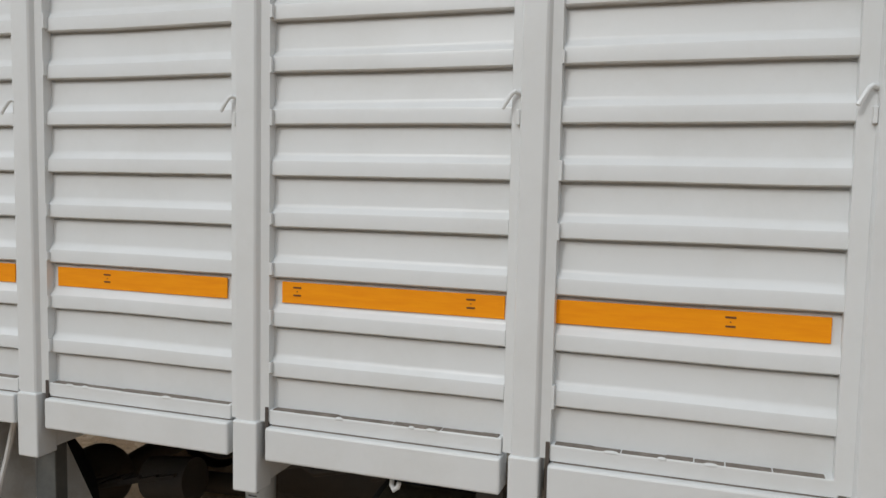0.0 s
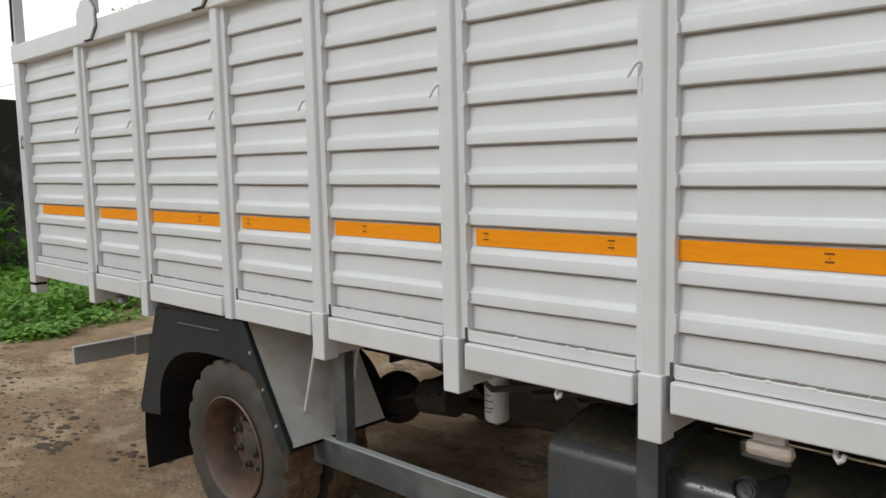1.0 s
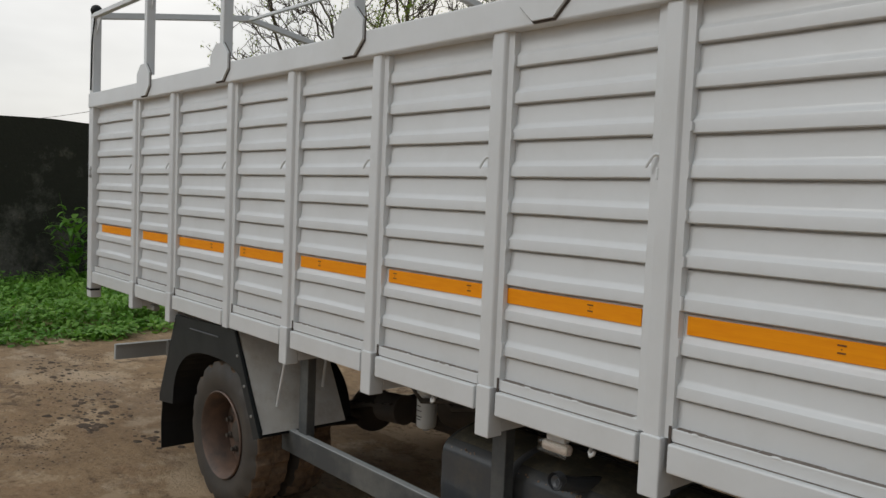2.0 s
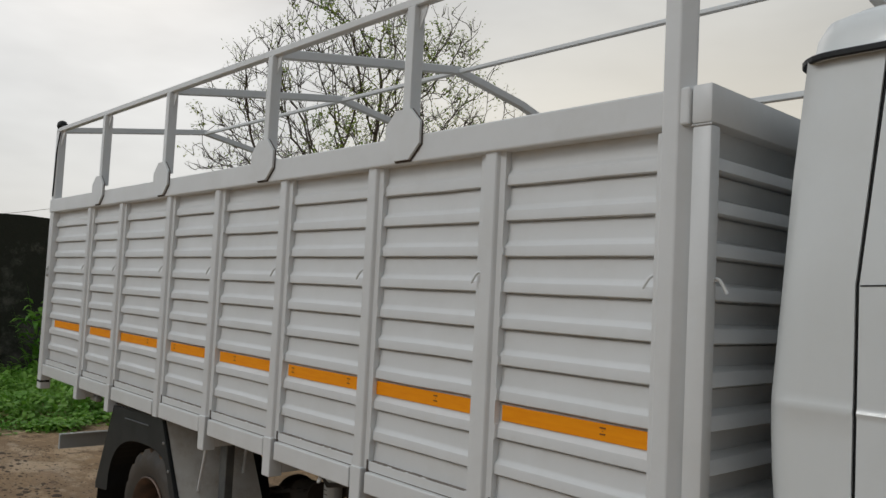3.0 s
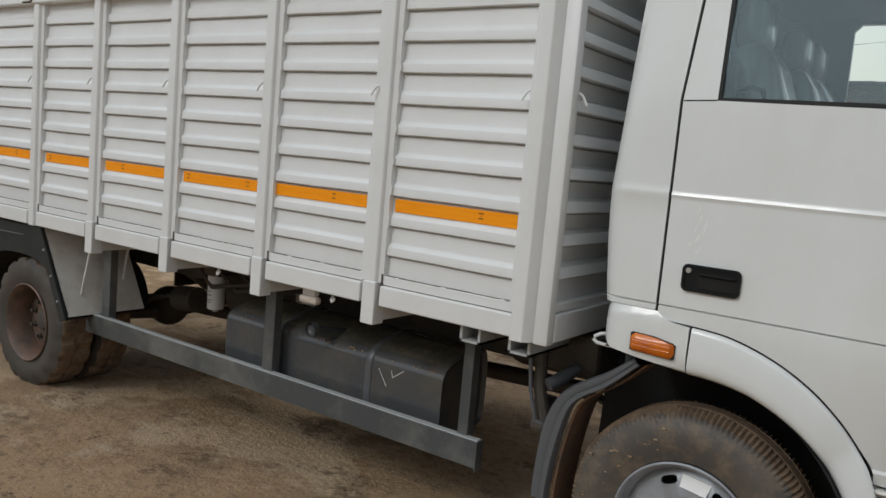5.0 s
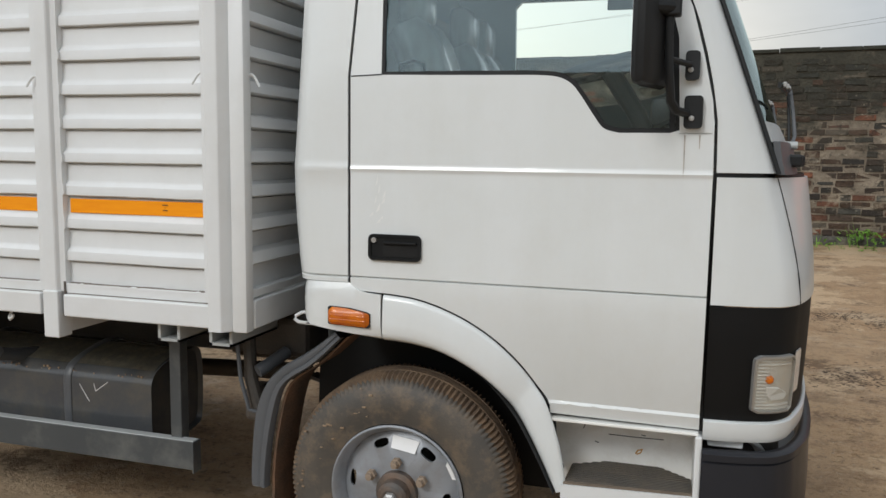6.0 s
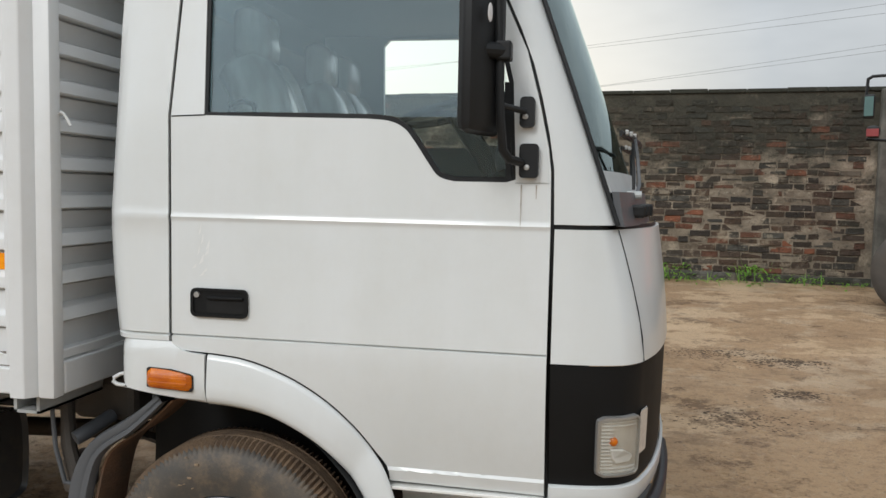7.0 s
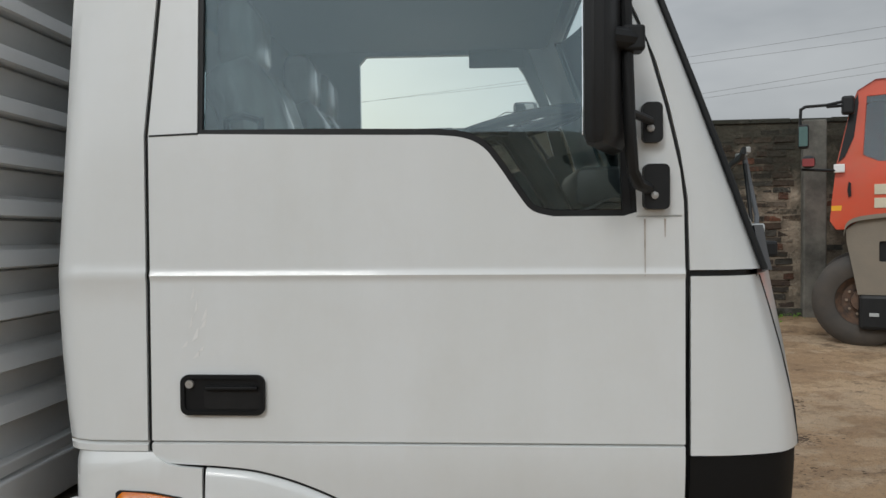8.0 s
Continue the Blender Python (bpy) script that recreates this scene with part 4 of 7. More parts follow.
for wx, wz in ((1.145, 0.48), (-3.17, 0.434)):
    bm = bmesh.new()
    sweep(bm, [(wx, 0.30, wz), (wx, 0.7, wz), (wx, YC, wz - 0.04), (wx, 1.6, wz), (wx, 2.0, wz)], circle(0.06, 12), (1, 0, 0))
    if wx < 0:
        bmesh.ops.create_uvsphere(bm, u_segments=20, v_segments=12, radius=0.15, matrix=pose(wx, YC, wz))
    tp("axle", bm, "frame", smooth=True)
tp("propeller_shaft", rod([(0.3, YC, 0.62), (-2.9, YC, 0.48)], 0.045, 14), "frame", smooth=True)
tp("gearbox", boxed(-0.1, 0.75, 0.95, 1.4, 0.70, 0.98, 0.06), "frame", smooth=30)
tp("air_tank", rod([(-2.2, 0.95, 0.70), (-1.55, 0.95, 0.70)], 0.125, 20), "frame", smooth=30)
# unseen far-side blocks and boards added to hide bright ground behind the chassis
tp("tool_box", boxed(-2.0, -1.35, 1.70, 2.08, 0.60, 1.0, 0.02), "frame")
tp("far_splash_board", boxed(-2.62, -2.60, 1.55, 2.12, 0.50, 1.05, 0.004), "frame")
tp("far_splash_board", boxed(-3.74, -3.72, 1.55, 2.12, 0.45, 1.05, 0.004), "frame")
tp("far_skirt", boxed(-3.74, -2.60, 2.12, 2.14, 0.42, 1.06, 0.004), "plastic")
tp("battery_box", boxed(-1.20, -0.55, 1.72, 2.10, 0.52, 0.98, 0.02), "frame")
tp("far_side_guard", boxed(-2.45, 0.35, 2.10, 2.13, 0.46, 0.60, 0.004), "guard")
tp("brake_chamber", rod([(-2.62, 0.78, 0.62), (-2.42, 0.78, 0.64)], 0.085, 18), "frame", smooth=30)
tp("exhaust_pipe", rod([(-0.2, 1.42, 0.66), (-1.2, 1.45, 0.62), (-2.4, 1.45, 0.60), (-2.9, 1.42, 0.72), (-3.6, 1.42, 0.74)], 0.04, 12), "frame", smooth=True)
tp("silencer", rod([(-2.3, 1.45, 0.60), (-1.5, 1.45, 0.61)], 0.11, 18), "frame", smooth=30)
tp("spare_carrier", boxed(-4.9, -4.3, 0.75, 1.6, 0.62, 0.80, 0.05), "frame")
for i in range(3):
    tp("air_hose", rod([(-2.3 + 0.2 * i, 0.6, 0.98), (-2.0 + 0.2 * i, 0.55 + 0.03 * i, 0.82), (-1.6 + 0.15 * i, 0.6, 0.90), (-1.2, 0.66, 0.97)], 0.014, 8), "frame", smooth=True)
for x in (0.30, -1.1, -2.2, -4.0, -5.0):
    tp("cross_member", boxed(x - 0.04, x + 0.04, 0.74, 1.56, 0.83, 0.98, 0.01), "frame")
# fuel tank
tank_sec = curve2([(0.375, 0.49), (0.36, 0.56), (0.36, 0.65), (0.36, 0.715), (0.366, 0.750), (0.388, 0.781), (0.425, 0.801), (0.48, 0.819), (0.58, 0.84), (0.68, 0.84), (0.735, 0.78), (0.735, 0.52), (0.68, 0.46), (0.46, 0.445)], 4, True)


def tank_tilt(bm):
    """The tank hangs just inside the guard, a little lower at its front end."""
    for v in bm.verts:
        v.co += Vector((0.080, -0.085, 0.004 - 0.004 * (v.co.x + 0.75)))
    return bm


rows = [[(x, y, z) for y, z in tank_sec + tank_sec[:1]] for x in (-1.60, -1.2, -0.55, -0.12)]
bm = grid(rows)
for x in (-1.60, -0.12):
    cy, cz = 0.55, 0.64
    vs0 = [bm.verts.new((x + (0.0), y, z)) for y, z in tank_sec]
    vs1 = [bm.verts.new((x + (0.02 if x < -1 else -0.02), cy + (y - cy) * 0.93, cz + (z - cz) * 0.93)) for y, z in tank_sec]
    for j in range(len(vs0)):
        bm.faces.new((vs0[j], vs0[(j + 1) % len(vs0)], vs1[(j + 1) % len(vs0)], vs1[j]))
    bm.faces.new(vs1)
bmesh.ops.remove_doubles(bm, verts=bm.verts[:], dist=0.0005)
tank_tilt(bm)
tank = tp("fuel_tank", bm, "tank", label="dusty black steel fuel tank", smooth=35)
for x in (-1.175, -0.555):
    rows = [[(x + dx, 0.55 + (y - 0.55) * 1.03, 0.64 + (z - 0.64) * 1.03) for y, z in tank_sec + tank_sec[:1]] for dx in (-0.02, -0.015, 0.015, 0.02)]
    for r in (0, 3):
        rows[r] = [(p[0], 0.55 + (p[1] - 0.55) * 0.985, 0.64 + (p[2] - 0.64) * 0.985) for p in rows[r]]
    tp("tank_strap", tank_tilt(grid(rows)), "flap", tank, "dark strap", smooth=40)
tp("tank_dust", tank_tilt(grid([[(x, y + 0.008 * noise.noise((x * 6, 1, 2)), z + 0.003) for x in [-1.58 + 0.0724 * i for i in range(21)]] for y, z in ((0.400, 0.789), (0.43, 0.8035), (0.47, 0.817), (0.52, 0.8285), (0.575, 0.8395), (0.66, 0.842))])), "tank_dust", tank, "brown dust on the tank")
rng = random.Random(61)
bm = bmesh.new()
for _ in range(90):
    x = rng.uniform(-1.56, -0.15)
    u = rng.random() ** 1.6
    y, z = (0.372 + 0.016 * u, 0.757 + 0.06 * u) if u < 0.25 else (0.40 + 0.18 * u, 0.787 + 0.053 * u)
    w = rng.uniform(0.001, 0.0035)
    block(bm, x - w * 1.5, x + w * 1.5, y - w, y + w, z - 0.004, z + 0.004, 0.0008)
tagged(tp("mud_fleck", tank_tilt(bm), "pebble", tank, "splashes of dry mud"), kind="stuff")
bm = rod([(-0.74, 0.46, 0.79), (-0.765, 0.28, 0.815), (-0.783, 0.190, 0.838)], 0.03, 16)
tp("filler_neck", bm, "tank", tank, smooth=30)
bm = bmesh.new()
lathe(bm, [(0.034, 0.0), (0.034, 0.03), (0.024, 0.03), (0.022, 0.004), (0.0005, 0.02)], 20, (-0.785, 0.178, 0.841))
tp("filler_mouth", bm, "flap", tank, smooth=30)
bm = bmesh.new()
for a, b in (((-0.412, 0.715), (-0.360, 0.640)), ((-0.335, 0.722), (-0.325, 0.690)), ((-0.325, 0.690), (-0.262, 0.735))):
    sweep(bm, [(a[0], 0.2765, a[1]), (b[0], 0.2745, b[1])], rect(0.003, 0.004, 0.0005), (0, 1, 0))
tp("chalk_mark", bm, "sticker", tank, "white chalk mark")
# filter, lamp, hooks
bm = bmesh.new()
FX, FY = -2.02, 0.60
pts = [(0.046, 0.672), (0.052, 0.680), (0.053, 0.70), (0.053, 0.835), (0.050, 0.850), (0.056, 0.855), (0.056, 0.885)]
rings = [[bm.verts.new((FX + r * math.cos(2 * math.pi * i / 24), FY + r * math.sin(2 * math.pi * i / 24), z)) for i in range(24)] for r, z in pts]
for a, b in zip(rings, rings[1:]):
    for i in range(24):
        bm.faces.new((a[i], a[(i + 1) % 24], b[(i + 1) % 24], b[i]))
bm.faces.new(rings[0])
filt = tp("oil_filter", bm, "cab", label="white filter canister", smooth=40)
tp("drain_plug", rod([(FX, FY, 0.672), (FX, FY, 0.655)], 0.018, 10), "steel", filt)
bm = bmesh.new()
for z, w in ((0.735, 0.032), (0.72, 0.022), (0.765, 0.028), (0.79, 0.018)):
    block(bm, FX - w * 0.7, FX + w * 0.7, FY - 0.0545, FY - 0.052, z - 0.002, z + 0.002)
tp("filter_print", bm, "flap", filt)
tp("filter_head", boxed(FX - 0.07, FX + 0.07, FY - 0.05, FY + 0.14, 0.885, 0.965, 0.01), "frame", filt)
lamp = tp("side_marker_lamp", boxed(-0.720, -0.598, 0.012, 0.050, 1.010, 1.050, 0.016), "marker_lens", label="clear pinkish side marker lamp", smooth=30)
tp("lamp_lens", boxed(-0.724, -0.594, 0.000, 0.014, 1.006, 1.054, 0.010), "lens", lamp)
tp("lamp_bracket", boxed(-0.70, -0.62, 0.02, 0.05, 1.050, 1.092, 0.004), "box", lamp)
for x in (-0.500, -1.29):
    tp("rope_hook", rod([(x, 0.02, 1.10), (x, 0.012, 1.075), (x + 0.003, 0.0, 1.062), (x + 0.012, -0.006, 1.054), (x + 0.021, -0.004, 1.060), (x + 0.024, -0.002, 1.072)], 0.006, 8, (0, 1, 0)), "box")
# side guard
guard = tp("side_guard", boxed(-2.735, 0.236, 0.165, 0.185, 0.443, 0.563, 0.003), "guard", label="dark grey steel side guard rail")
tp("guard_lip", boxed(-2.735, 0.236, 0.167, 0.205, 0.558, 0.566, 0.002), "galv", guard)
tp("guard_end", boxed(0.234, 0.240, 0.160, 0.215, 0.43, 0.562, 0.002), "guard", guard)
for x0, w in ((0.117, 0.052), (-1.125, 0.075), (-2.60, 0.08)):
    tp("guard_post", boxed(x0, x0 + w, 0.188, 0.24, 0.53, 1.022, 0.004), "guard", guard)
# rear wheel guard: black skirt round an arch, flap, white splash boards
arch = []
for d in range(8, 176, 8):
    u, v = math.cos(radians(d)), math.sin(radians(d))
    arch.append((-3.20 + (0.47 if u > 0 else 0.615) * math.copysign(abs(u) ** 0.77, u), 0.46 + 0.425 * v ** 0.77))
skirt = [(-2.655, 0.545)] + arch + [(-3.815, 0.475), (-4.03, 0.448), (-4.035, 0.49), (-3.79, 1.052), (-3.03, 1.082), (-2.97, 1.078), (-2.655, 0.585)]
sk = tp("rear_mudguard", plate(skirt, f=lambda x, z: -0.012, thick=0.014), "skirt", label="black plastic wheel skirt")
bm = bmesh.new()
sweep(bm, [(-3.56, -0.016, 1.000), (-3.17, -0.016, 1.010)], rect(0.006, 0.008, 0.002), (0, 0, 1))
tp("skirt_rib", bm, "flap", sk)
for q in ((-2.898, 0.95), (-2.808, 0.80), (-2.722, 0.655)):
    bm = bmesh.new()
    lathe(bm, [(0.009, 0.0), (0.008, -0.006), (0.0005, -0.008)], 8, (q[0], -0.030, q[1]))
    tp("skirt_bolt", bm, "steel", sk)
bm = grid([[(x, y, z) for y in (-0.01, 0.30, 0.62)] for x, z in [(-2.655, 0.55)] + arch + [(-3.815, 0.475)]], 0.006, (0, 0, 1))
tp("wheel_liner", bm, "plastic", sk)
tp("mud_flap", grid([[(x, y, z) for y in (0.0, 0.3, 0.6)] for x, z in ((-4.015, 0.46), (-4.03, 0.3), (-4.02, 0.13))], 0.008, (1, 0, 0)), "plastic", sk)
tp("skirt_top", boxed(-3.79, -2.99, 0.0, 0.62, 1.06, 1.072, 0.002), "frame", sk)
# the board closes the wheel arch towards the front, across the width of the twin tyres
sp = tp("splash_board", grid([[(x, y, z) for y in (0.004, 0.28, 0.53)] for x, z in ((-2.955, 1.075), (-2.85, 0.90), (-2.745, 0.72), (-2.655, 0.565))], 0.006, (-1, 0, 0)), "splash", label="white painted splash board stained with mud")
tp("stay_rod", rod([(-2.575, 0.09, 1.06), (-2.63, 0.107, 0.92), (-2.705, 0.118, 0.72), (-2.715, 0.12, 0.690)], 0.009, 8), "box", sp)
tp("stay_rod", rod([(-2.66, 0.40, 1.00), (-2.70, 0.41, 0.88), (-2.735, 0.42, 0.76)], 0.009, 8), "box", sp)
tp("skirt_flange", plate([(-3.005, 1.080), (-2.945, 1.080), (-2.632, 0.560), (-2.690, 0.535)], f=lambda x, z: -0.030, thick=0.012), "skirt", sk, "dark folded flange")
# rear underrun bar, seen past the wheel
ub = tp("underrun_bar", boxed(-5.10, -5.07, 0.05, 2 * YC - 0.05, 0.525, 0.645, 0.003), "galv", label="grey steel rear guard rail")
tp("underrun_lip", boxed(-5.07, -5.045, 0.05, 2 * YC - 0.05, 0.637, 0.645, 0.001), "galv", ub)
tp("underrun_bracket", boxed(-5.068, -5.03, 0.44, 0.54, 0.520, 0.650, 0.004), "galv", ub)
tp("underrun_arm", boxed(-5.15, -5.10, 0.70, 0.78, 0.53, 0.99, 0.004), "frame", ub)
tp("tail_lamp", boxed(-4.52, -4.38, 0.07, 0.12, 0.99, 1.03, 0.014), "galv", label="small clear lamp")

# ---------------------------------------------------------------- the cab
body_part = tp


def tp(name, bm, mat, parent=None, label="", smooth=False):
    """A part of the cab: drawn with the door 1.18 m long, the real one is 1.2 m."""
    for v in bm.verts:
        if v.co.x > 0.70:
            v.co.x += 0.004 + 0.0145 * (v.co.x - 0.98)
    return body_part(name, bm, mat, parent, label, smooth)


GUT = 2.60
CY = 0.96                                   # middle of the cab


def side_y(x, z):
    """The skin of the cab's flank: nearly upright, tucked in towards the sill, with a raised crease."""
    y = 0.030
    if z < 1.28:
        y += 0.095 * min(1.0, (1.28 - z) / 0.43) ** 1.6
    if z > 2.0:
        y += 0.035 * (z - 2.0) / 0.6
    y -= 0.0048 * max(0.0, 1 - abs(z - 1.684) / 0.0125)
    if abs(z - 1.306) < 0.0025:
        y += 0.011
    if z < 0.905:
        y -= 0.008
    return y


ZC = [0.86, 0.90, 0.91, 0.95, 1.0, 1.06, 1.12, 1.18, 1.24, 1.27, 1.29, 1.298, 1.302, 1.3055, 1.3065, 1.310, 1.314, 1.325, 1.36, 1.42, 1.5, 1.58, 1.63, 1.655, 1.664, 1.669, 1.674, 1.679, 1.684, 1.689, 1.694, 1.699, 1.704, 1.72, 1.76, 1.82, 1.9, 2.0, 2.2, 2.4, 2.5]
tp("cab_floor", boxed(0.86, 2.05, 0.10, 2 * CY - 0.10, 1.14, 1.18, 0.01), "frame")
cab = truck

rear_table = [(1.09, 0.83), (1.13, 0.80), (1.22, 0.787), (1.285, 0.785), (1.34, 0.778), (1.55, 0.760), (1.69, 0.757), (2.0, 0.780), (2.3, 0.802), (2.6, 0.832)]


def rear_x(z):
    return lerp_table(rear_table, z)[0] - 0.012


# rear corner panel, rolled round to the back wall
zs = [1.285, 1.30, 1.3045, 1.3065, 1.31, 1.36, 1.42, 1.5, 1.6, 1.672, 1.684, 1.696, 1.72, 1.8, 1.9, 2.0, 2.1, 2.2, 2.3, 2.4, 2.5, GUT]
rows = []
for z in zs:
    rx = rear_x(z)
    rows.append([(rx + 0.05, 0.30, z), (rx + 0.012, 0.16, z), (rx + 0.002, 0.095, z), (rx + 0.012, 0.062, z), (rx + 0.038, side_y(1, z) + 0.012, z), (rx + 0.075, side_y(1, z) + 0.001, z), (0.92, side_y(1, z), z),
                 (0.974 + (0.05 * max(0, z - 2.0) / 0.6), side_y(1, z), z)])
tp("rear_corner_panel", grid(rows, 0.010), "cab", cab, smooth=50)
# lower rear skirt with the turn signal
low = curve2([(0.800, 1.283), (0.790, 1.20), (0.800, 1.150), (0.830, 1.125)], 4) + [(0.93, 1.109), (1.100, 1.089), (1.100, 1.248), (1.05, 1.252), (1.02, 1.258), (0.990, 1.276), (0.985, 1.283)]
tp("rear_skirt", plate(low[::-1], zcuts=(1.1, 1.14, 1.18, 1.22, 1.26), xcuts=(0.82, 0.86, 0.9, 0.95, 1.0),
                       f=lambda x, z: 0.020 + 0.012 * max(0, (z - 1.255) / 0.03) + 0.05 * max(0.0, (0.85 - x) / 0.06) ** 2 + 0.03 * max(0.0, (1.13 - z) / 0.05) ** 2, thick=0.012), "cab", cab, smooth=50)
sig = tp("turn_signal", plate(curve2([(0.908, 1.142), (0.916, 1.136), (1.040, 1.130), (1.055, 1.134), (1.060, 1.146), (1.060, 1.172), (1.050, 1.181), (0.985, 1.193), (0.916, 1.196), (0.908, 1.190)], 3, True), f=lambda x, z: 0.012 * max(0.0, (abs(z - 1.163) - 0.012) / 0.02) ** 1.5 + 0.012 * max(0.0, (abs(x - 0.984) - 0.062) / 0.015), thick=0.022, zcuts=(1.140, 1.151, 1.163, 1.175, 1.186), xcuts=(0.918, 0.924, 1.044, 1.050)), "amber", cab, "amber turn signal", smooth=40)
for zf in (1.156, 1.172):
    tp("lens_flute", rod([(0.918, 0.0025, zf), (1.048, 0.0025, zf - 0.002)], 0.003, 8), "amber", sig, smooth=True)
tp("signal_bezel", plate([(0.905, 1.136), (0.912, 1.133), (1.058, 1.127), (1.063, 1.134), (1.063, 1.178), (1.052, 1.184), (0.986, 1.196), (0.912, 1.199), (0.905, 1.194)], f=lambda x, z: 0.0145, thick=0.006), "plastic", cab)
tp("grab_loop", rod([(0.84, 0.12, 1.156), (0.80, 0.10, 1.156), (0.765, 0.09, 1.150), (0.745, 0.085, 1.138), (0.742, 0.085, 1.126), (0.755, 0.085, 1.116), (0.79, 0.09, 1.112), (0.84, 0.10, 1.112)], 0.0065, 10), "box", cab, smooth=True)

# wheel-arch flare
outer_arc = [(1.1062, 1.248), (1.157, 1.244), (1.222, 1.236), (1.307, 1.212), (1.401, 1.171), (1.493, 1.111), (1.573, 1.035), (1.632, 0.957), (1.675, 0.888), (1.7203, 0.75), (1.7469, 0.605)]
inner_arc = [(1.1062, 1.086), (1.160, 1.084), (1.225, 1.077), (1.305, 1.059), (1.388, 1.022), (1.460, 0.975), (1.518, 0.920), (1.567, 0.860), (1.607, 0.795), (1.657, 0.700), (1.708, 0.595)]
oc, ic = curve2(outer_arc, 5), curve2(inner_arc, 5)
rows = []
for (ox, oz), (ix, iz) in zip(oc, ic):
    base = side_y(ox, oz)
    row = []
    for u, d in ((0.0, 0.006), (0.03, -0.003), (0.12, -0.007), (0.35, -0.010), (0.6, -0.013), (0.82, -0.013), (0.93, -0.006), (1.0, 0.010), (0.99, 0.05)):
        row.append((ox + (ix - ox) * u, min(base, 0.085) + d, oz + (iz - oz) * u))
    rows.append(row)
tp("wheel_arch", grid(rows), "cab", cab, "white flared wheel arch", smooth=50)
bm = grid([[(x, y, z) for y in (0.05, 0.35, 0.60)] for x, z in [(0.80, 1.12)] + ic])
tp("arch_liner", bm, "plastic", cab)
tp("arch_wall", plate([(0.60, 0.40), (1.78, 0.40), (1.75, 0.75), (1.5, 1.02), (1.2, 1.12), (0.80, 1.14), (0.62, 0.95)], f=lambda x, z: 0.56, thick=0.01), "plastic", cab)
for bx, bz in ((0.98, 1.02), (1.08, 1.0), (0.90, 0.98), (1.62, 0.70)):
    bm = bmesh.new()
    lathe(bm, [(0.012, 0.0), (0.010, -0.01), (0.0005, -0.012)], 8, (bx, 0.555, bz))
    tp("liner_bolt", bm, "steel", cab)

# door with a dropped window line
WIN = [(1.098, 2.005), (1.098, 2.535), (1.110, 2.545), (1.86, 2.545), (1.925, 2.46), (1.985, 2.32), (2.040, 2.10), (2.055, 1.822), (2.03, 1.815), (1.880, 1.815)] + \
    curve2([(1.880, 1.815), (1.835, 1.828), (1.805, 1.865), (1.765, 1.925), (1.73, 1.968), (1.685, 1.990), (1.62, 1.997)], 4)[1:] + [(1.36, 2.001)]
front_line = [(1.0, 2.160), (1.69, 2.160), (1.84, 2.157), (1.91, 2.149), (2.05, 2.118), (2.19, 2.080), (2.332, 2.015), (2.58, 1.905)]


def front_x(z):
    return lerp_table(front_line, z)[0]


door_outline = [(0.984, 1.32)] + curve2([(0.984, 1.29), (0.990, 1.270), (1.008, 1.260), (1.05, 1.256)], 3) + \
    [(x + 0.005, z + 0.006) for x, z in oc[2:41]] + [(1.680, 0.862), (2.160, 0.856), (2.160, 1.69), (2.157, 1.84), (2.149, 1.91), (2.118, 2.05), (2.080, 2.19), (2.015, 2.332), (1.905, 2.58), (1.034, 2.58), (0.984, 2.0)]


def window_loop(grow):
    c = (1.55, 2.15)
    out = []
    m = len(WIN)
    for i in range(m):
        a, b, d = Vector(WIN[i - 1]), Vector(WIN[i]), Vector(WIN[(i + 1) % m])
        t = ((b - a).normalized() + (d - b).normalized()).normalized()
        nrm = Vector((-t.y, t.x))
        out.append(tuple(b + nrm * grow))
    return out


# the sign of the outward normal, found once
area = sum(WIN[i - 1][0] * WIN[i][1] - WIN[i][0] * WIN[i - 1][1] for i in range(len(WIN)))
SGN = 1 if area < 0 else -1
XC = [1.02, 1.1, 1.18, 1.26, 1.34, 1.42, 1.5, 1.58, 1.66, 1.74, 1.82, 1.9, 1.98, 2.05, 2.11]
door = tp("door", plate(door_outline, [window_loop(SGN * 0.004)], ZC, XC, side_y, 0.028), "cab", cab, "white cab door", smooth=30)
tp("window_seal", plate(window_loop(SGN * 0.006), [window_loop(-SGN * 0.010)], ZC[-4:], (), lambda x, z: side_y(x, z) + 0.004, 0.016), "plastic", door, "black rubber window seal")
pane = tp("door_glass", plate(window_loop(-SGN * 0.012), f=lambda x, z: side_y(x, z) + 0.014, thick=0.004, zcuts=(2.0, 2.2, 2.4)), "glass", door, "clear door window glass")
pane.visible_shadow = False
tp("window_bar", plate([(2.028, 1.815), (2.046, 1.815), (2.032, 2.10), (2.018, 2.10)], f=lambda x, z: side_y(x, z) + 0.002, thick=0.02), "plastic", door)
quarter = [(2.058, 1.812), (2.152, 1.812), (2.149, 1.86), (2.140, 1.91), (2.110, 2.05), (2.072, 2.19), (2.03, 2.29), (2.046, 2.10)]
tp("mirror_base", plate(quarter, f=lambda x, z: side_y(x, z) - 0.003, thick=0.006), "cab", door)
tp("quarter_line", plate([(2.056, 1.808), (2.152, 1.808), (2.152, 1.8105), (2.056, 1.8105)], f=lambda x, z: side_y(x, z) - 0.001, thick=0.004), "galv", door)
tp("upper_pillar_seam", plate([(1.098, 2.001), (0.986, 1.997), (0.986, 2.001), (1.098, 2.0055)][::-1], f=lambda x, z: side_y(x, z) - 0.001, thick=0.004), "plastic", door)
tp("door_handle", plate(rounded(1.057, 1.240, 1.374, 1.458, 0.016), f=lambda x, z: 0.024, thick=0.008), "matt_black", door, "recessed black plastic door handle")
